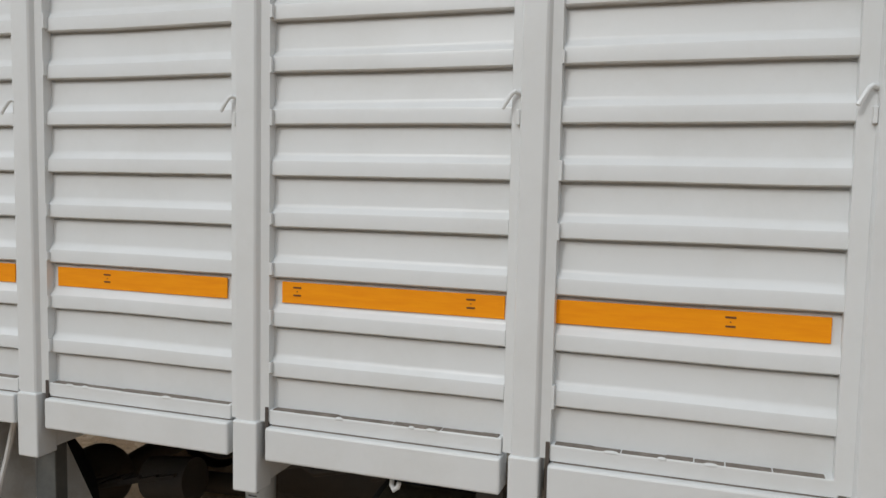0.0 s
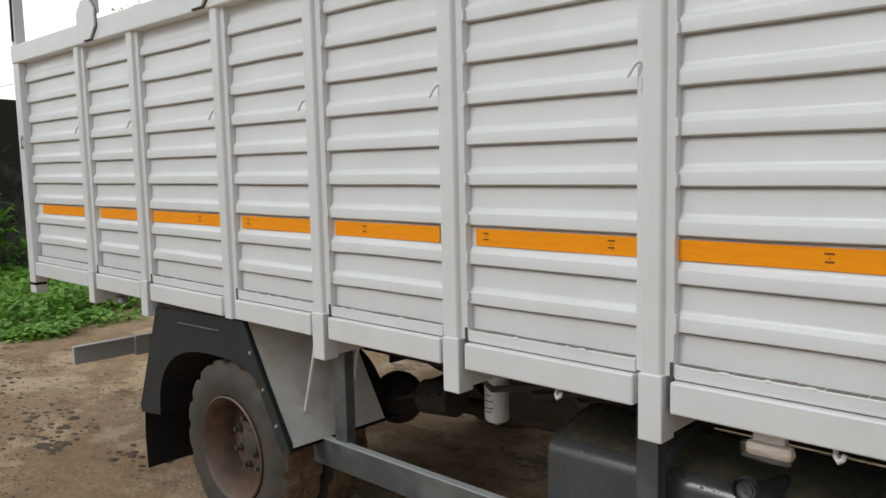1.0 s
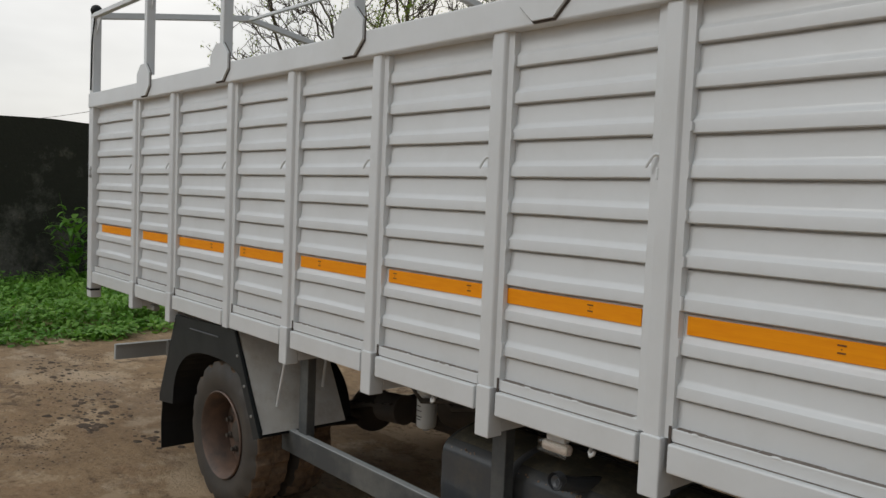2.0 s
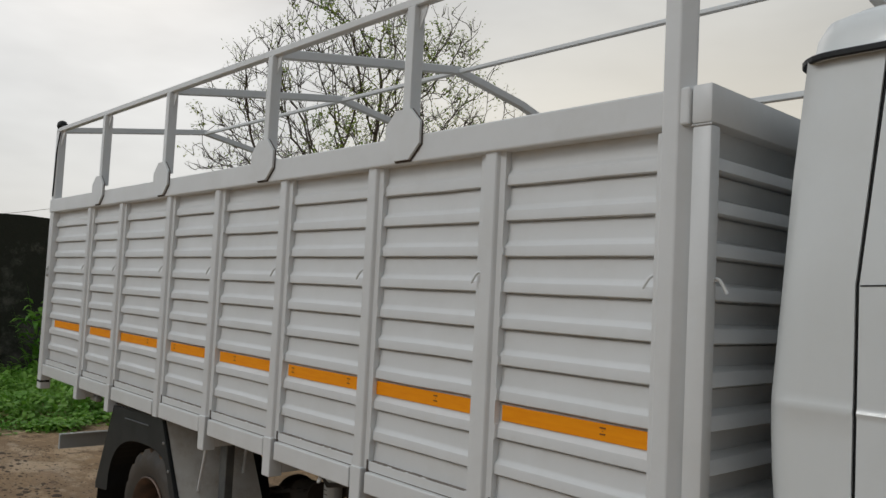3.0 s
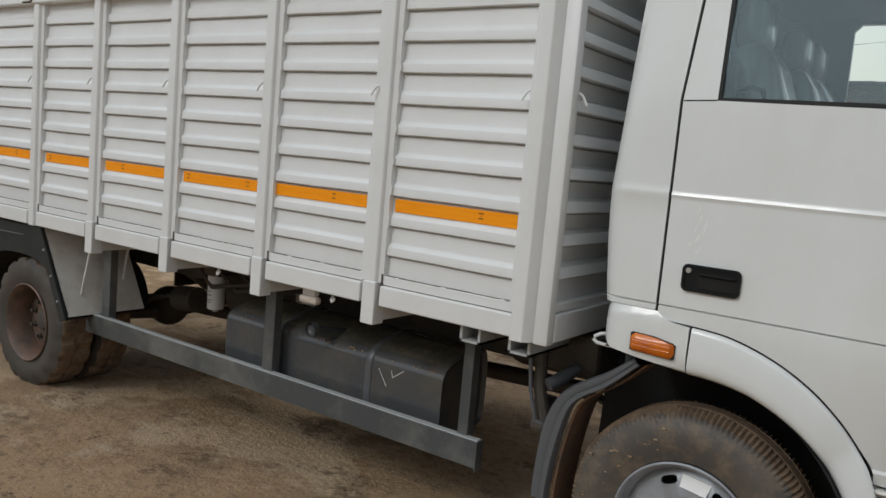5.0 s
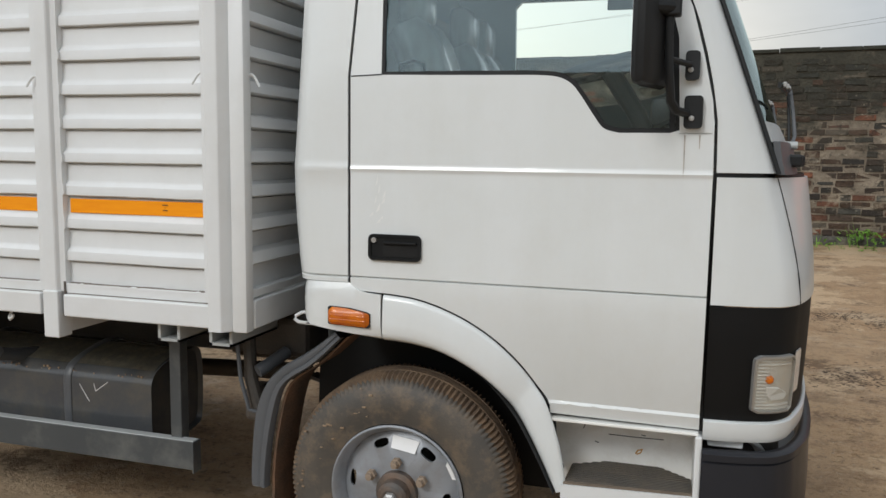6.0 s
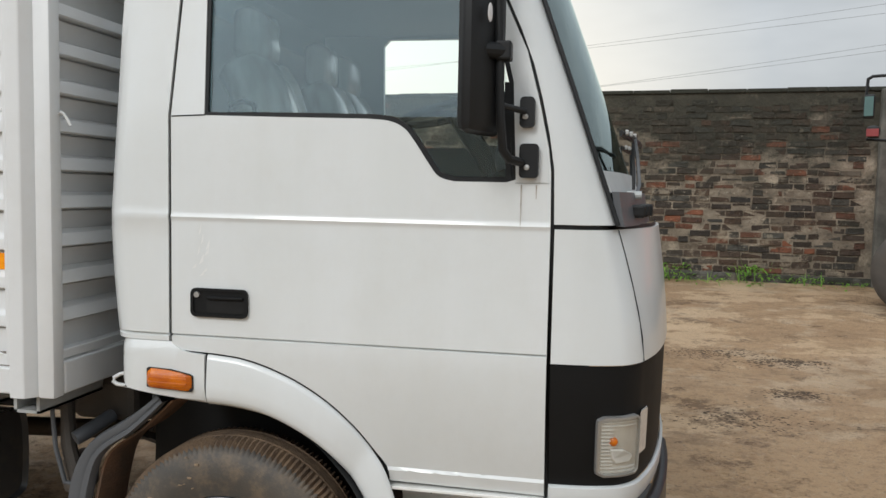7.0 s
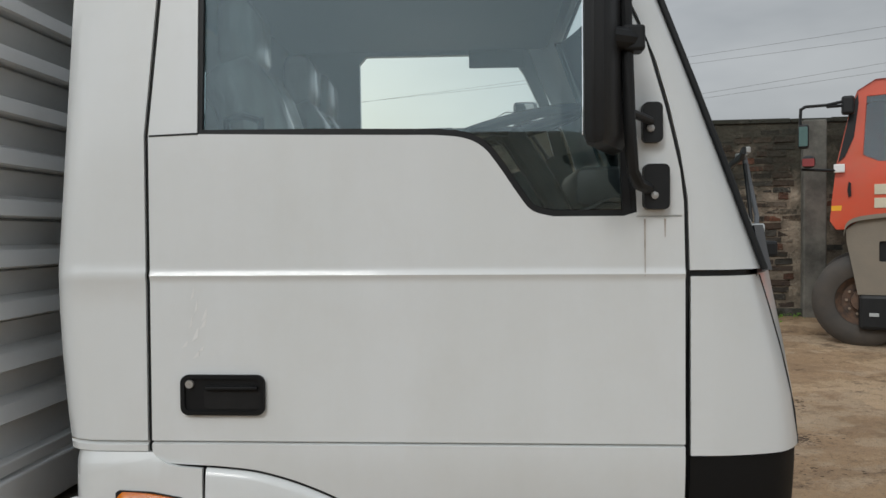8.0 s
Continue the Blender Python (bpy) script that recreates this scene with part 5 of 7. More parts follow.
# flat near-black plate paints the shade inside the handle's hollow
tp("handle_recess", plate(rounded(1.106, 1.234, 1.384, 1.430, 0.010), f=lambda x, z: 0.0225, thick=0.003), "void", door)
tp("handle_pull", boxed(1.110, 1.228, 0.014, 0.026, 1.427, 1.436, 0.003), "matt_black", door, smooth=40)
tp("handle_frame", plate(rounded(1.0535, 1.243, 1.370, 1.461, 0.018), [rounded(1.063, 1.234, 1.379, 1.452, 0.014)], f=lambda x, z: 0.019, thick=0.008), "matt_black", door)
bm = bmesh.new()
lathe(bm, [(0.010, 0.0), (0.009, -0.006), (0.0005, -0.006)], 14, (1.074, 0.024, 1.440))
tp("key_lock", bm, "steel", door, smooth=40)
# near-black sheet added behind the open seam to keep it in the dark
tp("seam_backing", plate([(2.135, 0.87), (2.215, 0.87), (2.215, 1.69), (2.135, 1.69)], f=lambda x, z: side_y(x, z) + 0.040, thick=0.004, zcuts=(1.0, 1.1, 1.2, 1.28)), "void", cab)
# black gap lines round the door
for pts in ([(0.9785, 1.30), (0.9785, 2.0), (1.028, 2.58)], [(2.1655, 0.85), (2.1655, 1.69)],
            [(2.1655, 1.69), (2.1625, 1.84), (2.1545, 1.91), (2.1235, 2.05), (2.0855, 2.19), (2.0205, 2.332), (1.910, 2.58)]):
    tp("door_gap_seal", sweep(bmesh.new(), [(x, side_y(x, z) + 0.011, z) for x, z in pts], rect(0.008 if pts[0][1] < 1.0 else 0.0034 if pts[0][0] < 1.0 else 0.0050, 0.010, 0.001), (0, 1, 0)), "plastic", cab)
tp("arch_gap_seal", sweep(bmesh.new(), [(x + 0.001, min(side_y(x, z), 0.10) + 0.009, z + 0.002) for x, z in oc[:41]], rect(0.0045, 0.010, 0.001), (0, 1, 0)), "plastic", cab)
for x0, zl, w in ((2.074, 0.125, 0.0020), (2.117, 0.040, 0.0022)):
    rngs = random.Random(3)
    pts = [(x0 - w, 1.804), (x0 + w, 1.804), (x0 + w * 0.4, 1.804 - zl), (x0 - w * 0.2, 1.804 - zl)]
    tp("rust_streak", plate(pts[::-1], f=lambda x, z: side_y(x, z) - 0.0012, thick=0.001), "stain", door, "thin brown drip stain")

# faint scuffs behind the handle
rngs = random.Random(17)
for i in range(9):
    x0, z0 = 1.052 + rngs.uniform(0, 0.05), 1.49 + 0.016 * i + rngs.uniform(-0.01, 0.01)
    w, h = rngs.uniform(0.006, 0.016), rngs.uniform(0.012, 0.035)
    tp("scuff_mark", plate([(x0, z0), (x0 + w, z0 + 0.3 * h), (x0 + w * 1.15, z0 + h), (x0 + w * 0.8, z0 + h * 0.8)], f=lambda x, z: side_y(x, z) - 0.0006, thick=0.001), "scuff_pale", door)

# front corner, face, black band, lip and bumper follow one plan line
PLAN = [(2.172, 0.030), (2.24, 0.034), (2.309, 0.046), (2.3725, 0.068), (2.4065, 0.096), (2.4345, 0.136), (2.452, 0.180), (2.4745, 0.247), (2.5015, 0.352), (2.5315, 0.53), (2.555, 0.76), (2.563, CY)]


def plan_pts(z, a, b, out=0.0, tuck=0.0):
    """The plan line between two stations at height z, moved out by some metres."""
    res = []
    smooth = curve2(PLAN, 4)
    lean = -0.088 * max(0.0, (z - 1.30) / 0.38) ** 1.35
    for i, (x, y) in enumerate(smooth[a:b + 1], a):
        w = min(1.0, max(0.0, (x - 2.172) / 0.25))
        p0, p1 = smooth[max(i - 1, 0)], smooth[min(i + 1, len(smooth) - 1)]
        t = Vector((p1[0] - p0[0], p1[1] - p0[1])).normalized()
        w *= 1 - 0.5 * min(1.0, max(0.0, (y - 0.15) / 0.3))      # the face stands steeper than the corner
        res.append((x + lean * w + t.y * out, y - t.x * out + tuck * (1 - w * 0.6), z))
    return res


FR = len(curve2(PLAN, 4)) - 1
tp("corner_panel", grid([plan_pts(z, 0, 21) for z in (1.285, 1.30, 1.40, 1.50, 1.60, 1.665, 1.678)], 0.010), "cab", cab, "white front corner panel", smooth=50)
tp("front_panel", grid([plan_pts(z, 21, FR) for z in (1.285, 1.30, 1.40, 1.50, 1.60, 1.665, 1.678)], 0.010, (-1, 0, 0)), "cab", cab, "white front panel", smooth=50)
tp("panel_gap", sweep(bmesh.new(), [plan_pts(z, 21, 21, -0.0005)[0] for z in (1.286, 1.36, 1.44, 1.52, 1.60, 1.676)], rect(0.0045, 0.005, 0.0005)), "plastic", cab)
bm = grid([plan_pts(z, 0, FR, 0.002 - 0.012) for z in (1.676, 1.690)], 0.01)
tp("scuttle_gap", bm, "plastic", cab)
band_rows = [[(x, y + 0.088 * ((1.28 - z) / 0.39) ** 1.5, z) for x, y, z in plan_pts(z, 0, FR, -0.006)] for z in (0.893, 0.95, 1.0, 1.06, 1.12, 1.18, 1.24, 1.280)]
tp("black_front_band", grid(band_rows, 0.010), "matt_black", cab, "matt black lower front band", smooth=50)
lip_rows = [[(x, y + 0.090, z + dz) for x, y, z in plan_pts(0.86, 0, FR, o)] for dz, o in ((-0.040, -0.03), (-0.038, -0.004), (-0.02, 0.006), (0.026, 0.008), (0.032, 0.0))]
tp("white_lip", grid(lip_rows, 0.008), "cab", cab, "white lower lip", smooth=40)


def on_band(u, z, out=0.0):
    """A point of the black band at station u (0 at the door) and height z."""
    smooth = plan_pts(z, 0, FR, -0.006 + out)
    i = min(int(u), FR - 1)
    a, b = Vector(smooth[i]), Vector(smooth[i + 1])
    p = a + (b - a) * (u - i)
    p.y += 0.088 * ((1.28 - z) / 0.39) ** 1.5
    return p


def band_patch(u0, u1, z0, z1, out, n=20, round_r=0.10):
    rows = []
    for j in range(n + 1):
        z = z0 + (z1 - z0) * j / n
        e = 0.0
        d = min(j, n - j) / n
        if d < round_r:
            e = (1 - math.sqrt(max(0.0, 1 - ((round_r - d) / round_r) ** 2))) * round_r * 1.1
        rows.append([on_band(u0 + (u1 - u0) * (e + (1 - 2 * e) * i / 36), z, out) for i in range(37)])
    return rows


hl = tp("headlamp", grid(band_patch(8.3, 18.6, 0.935, 1.120, 0.009), 0.014), "reflector", cab, "clear headlamp with chrome reflector", smooth=40)
tp("headlamp_bezel", ring_patch(band_patch(7.9, 19.0, 0.927, 1.128, 0.001), band_patch(8.0, 18.9, 0.929, 1.126, 0.018), band_patch(8.3, 18.6, 0.935, 1.120, 0.019), band_patch(8.35, 18.55, 0.936, 1.119, 0.008)), "steel", hl, smooth=40)
lensob = tp("headlamp_lens", grid(band_patch(8.4, 18.5, 0.937, 1.118, 0.0175), 0.003), "lens", hl, smooth=50)
lensob.visible_shadow = False
bm = bmesh.new()
for j in range(15):
    z = 0.945 + 0.0117 * j
    long = 10 if j < 2 or j > 12 else 3
    sweep(bm, [on_band(8.8 + 1.0 * i, z, 0.012) for i in range(long)], rect(0.003, 0.003, 0.0005))
tp("lens_rib", bm, "reflector", hl)
# white patch painted in place of the bright reflection in the lamp bowl
GLARE = [(10.2, 1.024), (13.2, 1.020), (16.3, 1.000), (16.8, 0.990), (15.6, 0.974), (11.4, 0.972), (10.6, 0.990)]
bm = bmesh.new()
rim_vs = [bm.verts.new(on_band(u, z, 0.0115)) for u, z in GLARE]
crown = [bm.verts.new(on_band(13.4 + (u - 13.4) * 0.90, 0.996 + (z - 0.996) * 0.86, 0.0150)) for u, z in GLARE]
for i in range(len(GLARE)):
    bm.faces.new((rim_vs[i - 1], rim_vs[i], crown[i], crown[i - 1]))
bm.faces.new(crown)
tp("lamp_bowl", bm, "sticker", hl, "white patch painted as the lamp bowl's reflection")
bm = bmesh.new()
bmesh.ops.create_uvsphere(bm, u_segments=12, v_segments=8, radius=0.013, matrix=Matrix.Translation(on_band(10.9, 1.048, 0.011)) @ Matrix.Diagonal((1.0, 0.6, 1.1, 1)))
tp("amber_bulb", bm, "amber", hl, smooth=True)
tp("front_signal", grid(band_patch(20.2, 25.5, 0.985, 1.130, 0.008), 0.013), "reflector", cab, "clear front side lamp", smooth=40)
# bumper: a deep dark trough of even height that wraps round the corner, with a paler rolled rim
def bumper_rows(sec):
    out = []
    for dz, o in sec:
        row = []
        for i, (x, y, z) in enumerate(plan_pts(0.7, 0, FR, o)):
            w = min(1.0, max(0.0, (i - 16) / 14))
            row.append((x + 0.014 * w, y + 0.060, dz))
        out.append(row)
    return out


bmp = tp("bumper", grid(bumper_rows(((0.60, -0.10), (0.60, -0.012), (0.768, -0.004), (0.758, 0.008), (0.70, 0.012), (0.62, 0.014), (0.50, 0.012), (0.43, -0.01), (0.42, -0.07)))), "bumper", cab, "black plastic front bumper", smooth=45)
tp("bumper_rim", grid(bumper_rows(((0.768, -0.030), (0.792, -0.026), (0.800, -0.018), (0.800, 0.002), (0.790, 0.014), (0.768, 0.014)))), "bumper", bmp, "rolled bumper rim", smooth=50)
# dark block added behind the bumper so that its gap reads black
tp("bumper_stay", boxed(2.17, 2.42, 0.27, 0.70, 0.44, 0.86, 0.02), "frame", cab)
tp("lip_bracket", boxed(2.19, 2.30, 0.16, 0.20, 0.790, 0.832, 0.006), "box", cab)
tp("lip_bracket", tube([(2.30, 0.19, 0.825), (2.345, 0.22, 0.79), (2.36, 0.26, 0.76)], 0.035, 0.012), "box", cab)
fog = grid([[(2.515, 0.40 + 0.02 * i, z) for i in range(5)] for z in (0.62, 0.68, 0.74)], 0.02, (-1, 0, 0))
tp("fog_lamp", fog, "galv", cab)
# step and the pale box above it
STEP = [(1.737, 0.070), (1.744, 0.245), (1.870, 0.315), (2.037, 0.317), (2.148, 0.232), (2.150, 0.105)]
stp = tp("entry_step", prism(STEP, 0.610, 0.637), "step_dust", cab, "ribbed black entry step caked with mud")


def step_span(y):
    """Where the tread begins and ends at depth y."""
    lo = 1.742 if y < 0.245 else 1.744 + (y - 0.245) * 1.8
    hi = 2.150 if y < 0.232 else 2.148 - (y - 0.232) * 1.3
    return lo + 0.004, hi - 0.004


for i in range(13):
    y = 0.087 + 0.0175 * i
    x0, x1 = step_span(y)
    y2 = 0.030 * (1 - min(1.0, i / 6))
    x2, x3 = step_span(y + 0.007)
    tp("step_rib", prism([(x0, y), (x1, y + y2), (x3, y + y2 + 0.007), (x2, y + 0.007)], 0.634, 0.6405), "step_rib", stp)
tp("step_lip", plate([(1.730, 0.585), (2.160, 0.585), (2.160, 0.631), (1.730, 0.631)], f=lambda x, z: 0.060 + 0.035 * (x - 1.73) / 0.43, thick=0.012), "box", cab)
for x0 in (1.755, 1.98):
    tp("step_hanger", boxed(x0, x0 + 0.13, 0.09, 0.14, 0.47, 0.587, 0.004), "box", cab)
tp("step_panel", plate([(1.690, 0.55), (2.155, 0.55), (2.155, 0.842), (1.665, 0.848)], f=lambda x, z: 0.318, thick=0.012), "scuff", cab, "pale scuffed panel behind the step")
tp("step_panel_top", boxed(1.665, 2.16, 0.10, 0.33, 0.838, 0.848, 0.002), "scuff", cab)
def panel_mark(points, width):
    bm = bmesh.new()
    sweep(bm, [(x, 0.3172, z) for x, z in points], rect(0.0012, width, 0.0003))
    return bm


for pts in ([(1.862, 0.738), (1.945, 0.737), (2.052, 0.739)], [(1.815, 0.706), (1.828, 0.702)], [(1.780, 0.770), (1.772, 0.750)], [(1.976, 0.748), (1.990, 0.746)]):
    tp("scratch", panel_mark(pts, 0.0035), "guard", cab)
tp("rust_scuff", panel_mark([(1.958, 0.676), (1.966, 0.690), (1.980, 0.694), (1.976, 0.682), (1.962, 0.674)], 0.005), "ochre_scuff", cab, "small ochre scuff")
tp("step_side", boxed(2.150, 2.172, 0.09, 0.33, 0.47, 0.838, 0.006), "box", cab)

# pillars, windscreen, roof, back and far side
scr = [(1.685, 2.346, 0.105), (1.9, 2.272, 0.118), (2.1, 2.202, 0.132), (2.336, 2.117, 0.150), (2.60, 2.018, 0.170)]


def screen_edge(z):
    x, y = lerp_table(scr, z)
    return x, y


rows = []
for z in (1.692, 1.75, 1.85, 1.95, 2.05, 2.15, 2.25, 2.35, 2.45, 2.55, GUT):
    xa, (xb, yb) = front_x(z) + 0.010, screen_edge(z)
    rows.append([(xa, side_y(2.1, z) + 0.002, z), (xa + (xb - xa) * 0.5, side_y(2.1, z) + 0.012, z), (xa + (xb - xa) * 0.85, yb - 0.03, z), (xb, yb, z)])
tp("front_pillar", grid(rows, 0.025), "cab", cab, "white windscreen pillar", smooth=50)
tp("front_pillar", grid([[(x, 2 * CY - y, z) for x, y, z in r] for r in rows], 0.025, (0, -1, 0)), "cab", cab, "white windscreen pillar", smooth=50)


def screen_rows(zs, grow, out):
    rows = []
    for z in zs:
        xb, yb = screen_edge(z)
        rows.append([(xb + out + 0.115 * math.sin(math.pi * u) ** 0.8, yb + grow + (2 * CY - 2 * yb - 2 * grow) * u, z) for u in [i / 16 for i in range(17)]])
    return rows


ws = tp("windscreen", grid(screen_rows((1.70, 1.9, 2.1, 2.3, 2.5, 2.58), 0.004, 0.004), 0.005, (-1, 0, 0)), "screen", cab, "greenish windscreen glass", smooth=50)
ws.visible_shadow = False
bm = bmesh.new()
sweep(bm, [(screen_edge(z)[0] + 0.006, screen_edge(z)[1] - 0.004, z) for z in (1.69, 1.9, 2.1, 2.336, 2.59)], rect(0.013, 0.018, 0.003), (0, 1, 0))
tp("windscreen_seal", bm, "plastic", ws)
bm = bmesh.new()
sweep(bm, [(screen_edge(z)[0] + 0.006, 2 * CY - screen_edge(z)[1] + 0.004, z) for z in (1.69, 1.9, 2.1, 2.336, 2.59)], rect(0.020, 0.024, 0.004), (0, 1, 0))
tp("windscreen_seal", bm, "plastic", ws)
# dark cowl under the glass with wipers
rows = [[(x + dx, y, z + dz) for x, y, z in screen_rows((1.70,), 0.0, 0.01)[0]] for dx, dz in ((-0.002, 0.09), (0.008, 0.03), (0.018, -0.012))]
tp("cowl", grid(rows, 0.02, (-1, 0, 0)), "flap", cab, "dark grey wiper cowl", smooth=50)
trim_rows = [[(x + dx, y, z) for x, y, _ in screen_rows((z,), 0.0, 0.012)[0]] for z, dx in ((1.788, 0.006), (1.822, 0.004), (1.852, 0.0))]
tp("cowl_trim", grid(trim_rows, 0.012, (-1, 0, 0)), "galv", cab, "pale grey strip at the foot of the glass", smooth=50)
for y0 in (0.30, 0.42, 0.54):
    tp("cowl_vent", boxed(2.37 + 0.16 * (y0 - 0.30), 2.434 + 0.16 * (y0 - 0.30), y0 - 0.05, y0 + 0.05, 1.712, 1.752, 0.008), "plastic", cab)
for y0, back in ((0.0, 0.0), (0.80, 0.025)):
    wp = tp("wiper_arm", sweep(bmesh.new(), [(2.408 + back, y0 + 0.33, 1.780), (2.418 + back, y0 + 0.36, 1.815), (2.411 + back, y0 + 0.39, 1.90), (2.400 + back, y0 + 0.40, 1.965), (2.388 + back, y0 + 0.385, 1.975)], rect(0.011, 0.008, 0.002), (0, 1, 0)), "flap", cab, "folded grey wiper arm")
    tp("wiper_pivot", rod([(2.38 + back, y0 + 0.33, 1.782), (2.424 + back, y0 + 0.33, 1.782)], 0.013, 12), "galv", wp)
    tp("wiper_spring", rod([(2.400 + back, y0 + 0.345, 1.80), (2.394 + back, y0 + 0.38, 1.95)], 0.005, 8), "plastic", wp)
    tp("wiper_blade", sweep(bmesh.new(), [(2.352 + back, y0 + 0.25, 1.972), (2.378 + back, y0 + 0.36, 1.966), (2.425 + back, y0 + 0.62, 1.962), (2.440 + back, y0 + 0.80, 1.962)], rect(0.010, 0.018, 0.002)), "plastic", wp)
    for dy, x0 in ((0.29, 2.365), (0.36, 2.380), (0.45, 2.395)):
        tp("blade_clip", boxed(x0 + back, x0 + back + 0.012, y0 + dy - 0.015, y0 + dy + 0.015, 1.968, 1.984, 0.003), "steel", wp)

bm = bmesh.new()
rings = []
for inset, z in ((0.0, GUT - 0.004), (-0.012, GUT), (-0.012, GUT + 0.012), (0.006, GUT + 0.022), (0.012, GUT + 0.068), (0.030, GUT + 0.112), (0.075, GUT + 0.140), (0.22, GUT + 0.158), (0.5, GUT + 0.168)):
    x0, x1, y0, y1 = rear_x(GUT) - 0.012 + inset, 2.05 - inset, 0.058 + inset, 2 * CY - 0.058 - inset
    loop = rounded(x0, x1, y0, y1, 0.10, 6)
    rings.append([bm.verts.new((x, y, z)) for x, y in loop])
for a, b in zip(rings, rings[1:]):
    for i in range(len(a)):
        bm.faces.new((a[i], a[(i + 1) % len(a)], b[(i + 1) % len(a)], b[i]))
bm.faces.new(rings[-1])
tp("roof", bm, "cab", cab, "white domed cab roof", smooth=40)
loop = rounded(rear_x(GUT) - 0.026, 2.064, 0.044, 2 * CY - 0.044, 0.11, 6)
bm = sweep(bmesh.new(), [(x, y, GUT + 0.004) for x, y in loop + loop[:1]], rect(0.014, 0.018, 0.003))
tp("roof_gutter", bm, "plastic", cab, "dark roof gutter")
tp("roof_lining", boxed(0.86, 2.0, 0.10, 2 * CY - 0.10, 2.585, 2.60, 0.003), "trim", cab)
tp("back_wall", boxed(0.845, 0.875, 0.14, 2 * CY - 0.14, 1.0, 2.592, 0.01), "trim", cab)
FAR_WIN = [(1.175, 2.006), (1.175, 2.535), (1.205, 2.568), (1.84, 2.568), (1.90, 2.48), (1.975, 2.32), (2.03, 2.12), (1.95, 2.07), (1.78, 2.025), (1.62, 2.008)]
far_f = lambda x, z: 2 * CY - side_y(x, z) - 0.028
tp("back_panel", boxed(0.875, 0.883, 0.20, 2 * CY - 0.20, 1.2, 2.42, 0.003), "beige_trim", cab, "beige lower lining of the back wall")
tp("far_door", plate([(0.85, 1.0), (2.16, 1.0), (2.16, 1.69), (2.146, 1.84), (2.116, 2.0), (2.062, 2.18), (2.01, 2.32), (1.905, 2.585), (0.85, 2.585)], [FAR_WIN], ZC, XC, far_f, 0.028), "cab", cab, "white cab door", smooth=30)
tp("far_door_trim", plate([(0.83, 1.02), (2.17, 1.02), (2.17, 1.69), (2.156, 1.84), (2.126, 2.0), (2.072, 2.18), (2.02, 2.32), (1.915, 2.595), (0.83, 2.595)], [FAR_WIN], ZC, XC, lambda x, z: far_f(x, z) - 0.012, 0.008), "trim", cab)
tp("front_firewall", boxed(2.12, 2.15, 0.12, 2 * CY - 0.12, 0.95, 1.68, 0.005), "trim", cab)
# inside: dashboard, wheel, seats in plastic covers
tp("dashboard", grid([[(x, y, z) for y in (0.12, 0.8, 1.5, 2 * CY - 0.12)] for x, z in ((2.10, 1.40), (1.93, 1.50), (1.91, 1.70), (1.95, 1.82), (2.02, 1.855), (2.14, 1.85), (2.34, 1.76), (2.34, 1.6))]), "skirt", cab, smooth=50)
bm = bmesh.new()
ring = [(0.20 * math.cos(2 * math.pi * i / 28), 0.20 * math.sin(2 * math.pi * i / 28), 0) for i in range(29)]
sweep(bm, ring, circle(0.014, 8), (0, 0, 1), cap=False)
for a in (0, 120, 240):
    sweep(bm, [(0, 0, -0.01), (0.19 * math.cos(radians(a)), 0.19 * math.sin(radians(a)), 0)], circle(0.012, 6))
lathe(bm, [(0.05, 0.0), (0.05, 0.02)], 12)
bmesh.ops.transform(bm, matrix=pose(1.80, 0.50, 2.064, 0, -14, 0), verts=bm.verts[:])
tp("steering_wheel", bm, "plastic", cab, smooth=True)
tp("steering_column", rod([(1.80, 0.50, 2.055), (1.90, 0.50, 1.90), (2.04, 0.50, 1.62)], 0.035, 12), "plastic", cab)
tp("instrument_hood", boxed(1.955, 2.10, 0.32, 0.70, 1.84, 1.945, 0.03), "skirt", cab, smooth=40)
for y0 in (0.26, 0.95, 1.30):
    bm = bmesh.new()
    sweep(bm, [(1.26, y0 + 0.22, 1.50), (1.19, y0 + 0.22, 1.80), (1.14, y0 + 0.22, 2.02), (1.10, y0 + 0.22, 2.14), (1.06, y0 + 0.22, 2.20)], rect(0.44, 0.15, 0.06), (1, 0, 0))
    seat = tp("seat_back", bm, "seat", cab, "beige seat in crumpled clear plastic cover", smooth=50)
    tp("head_rest", boxed(1.02, 1.12, y0 + 0.09, y0 + 0.35, 2.22, 2.42, 0.045), "seat", seat, smooth=50)
    tp("seat_cushion", boxed(1.16, 1.66, y0, y0 + 0.44, 1.36, 1.48, 0.04), "seat", seat, smooth=50)
tp("seat_rail", rod([(1.12, 0.16, 1.98), (1.12, 0.16, 2.05), (1.16, 0.16, 2.062), (1.20, 0.16, 2.05), (1.21, 0.16, 1.98)], 0.008, 8, (0, 1, 0)), "plastic", cab)
tp("sun_visor", boxed(1.66, 1.90, 1.80, 1.815, 2.505, 2.60, 0.006), "trim", cab)
# mirror of the far door
fm = tp("far_mirror", boxed(1.863, 1.975, 2.10, 2.14, 2.276, 2.402, 0.015), "plastic", cab, "small black door mirror", smooth=40)
tp("mirror_face", boxed(1.873, 1.965, 2.096, 2.102, 2.286, 2.392, 0.001), "mirror", fm)
tp("mirror_rod", rod([(1.919, 2.12, 2.286), (2.06, 2.05, 2.06), (2.10, 1.90, 1.98)], 0.009, 8), "plastic", fm, smooth=True)
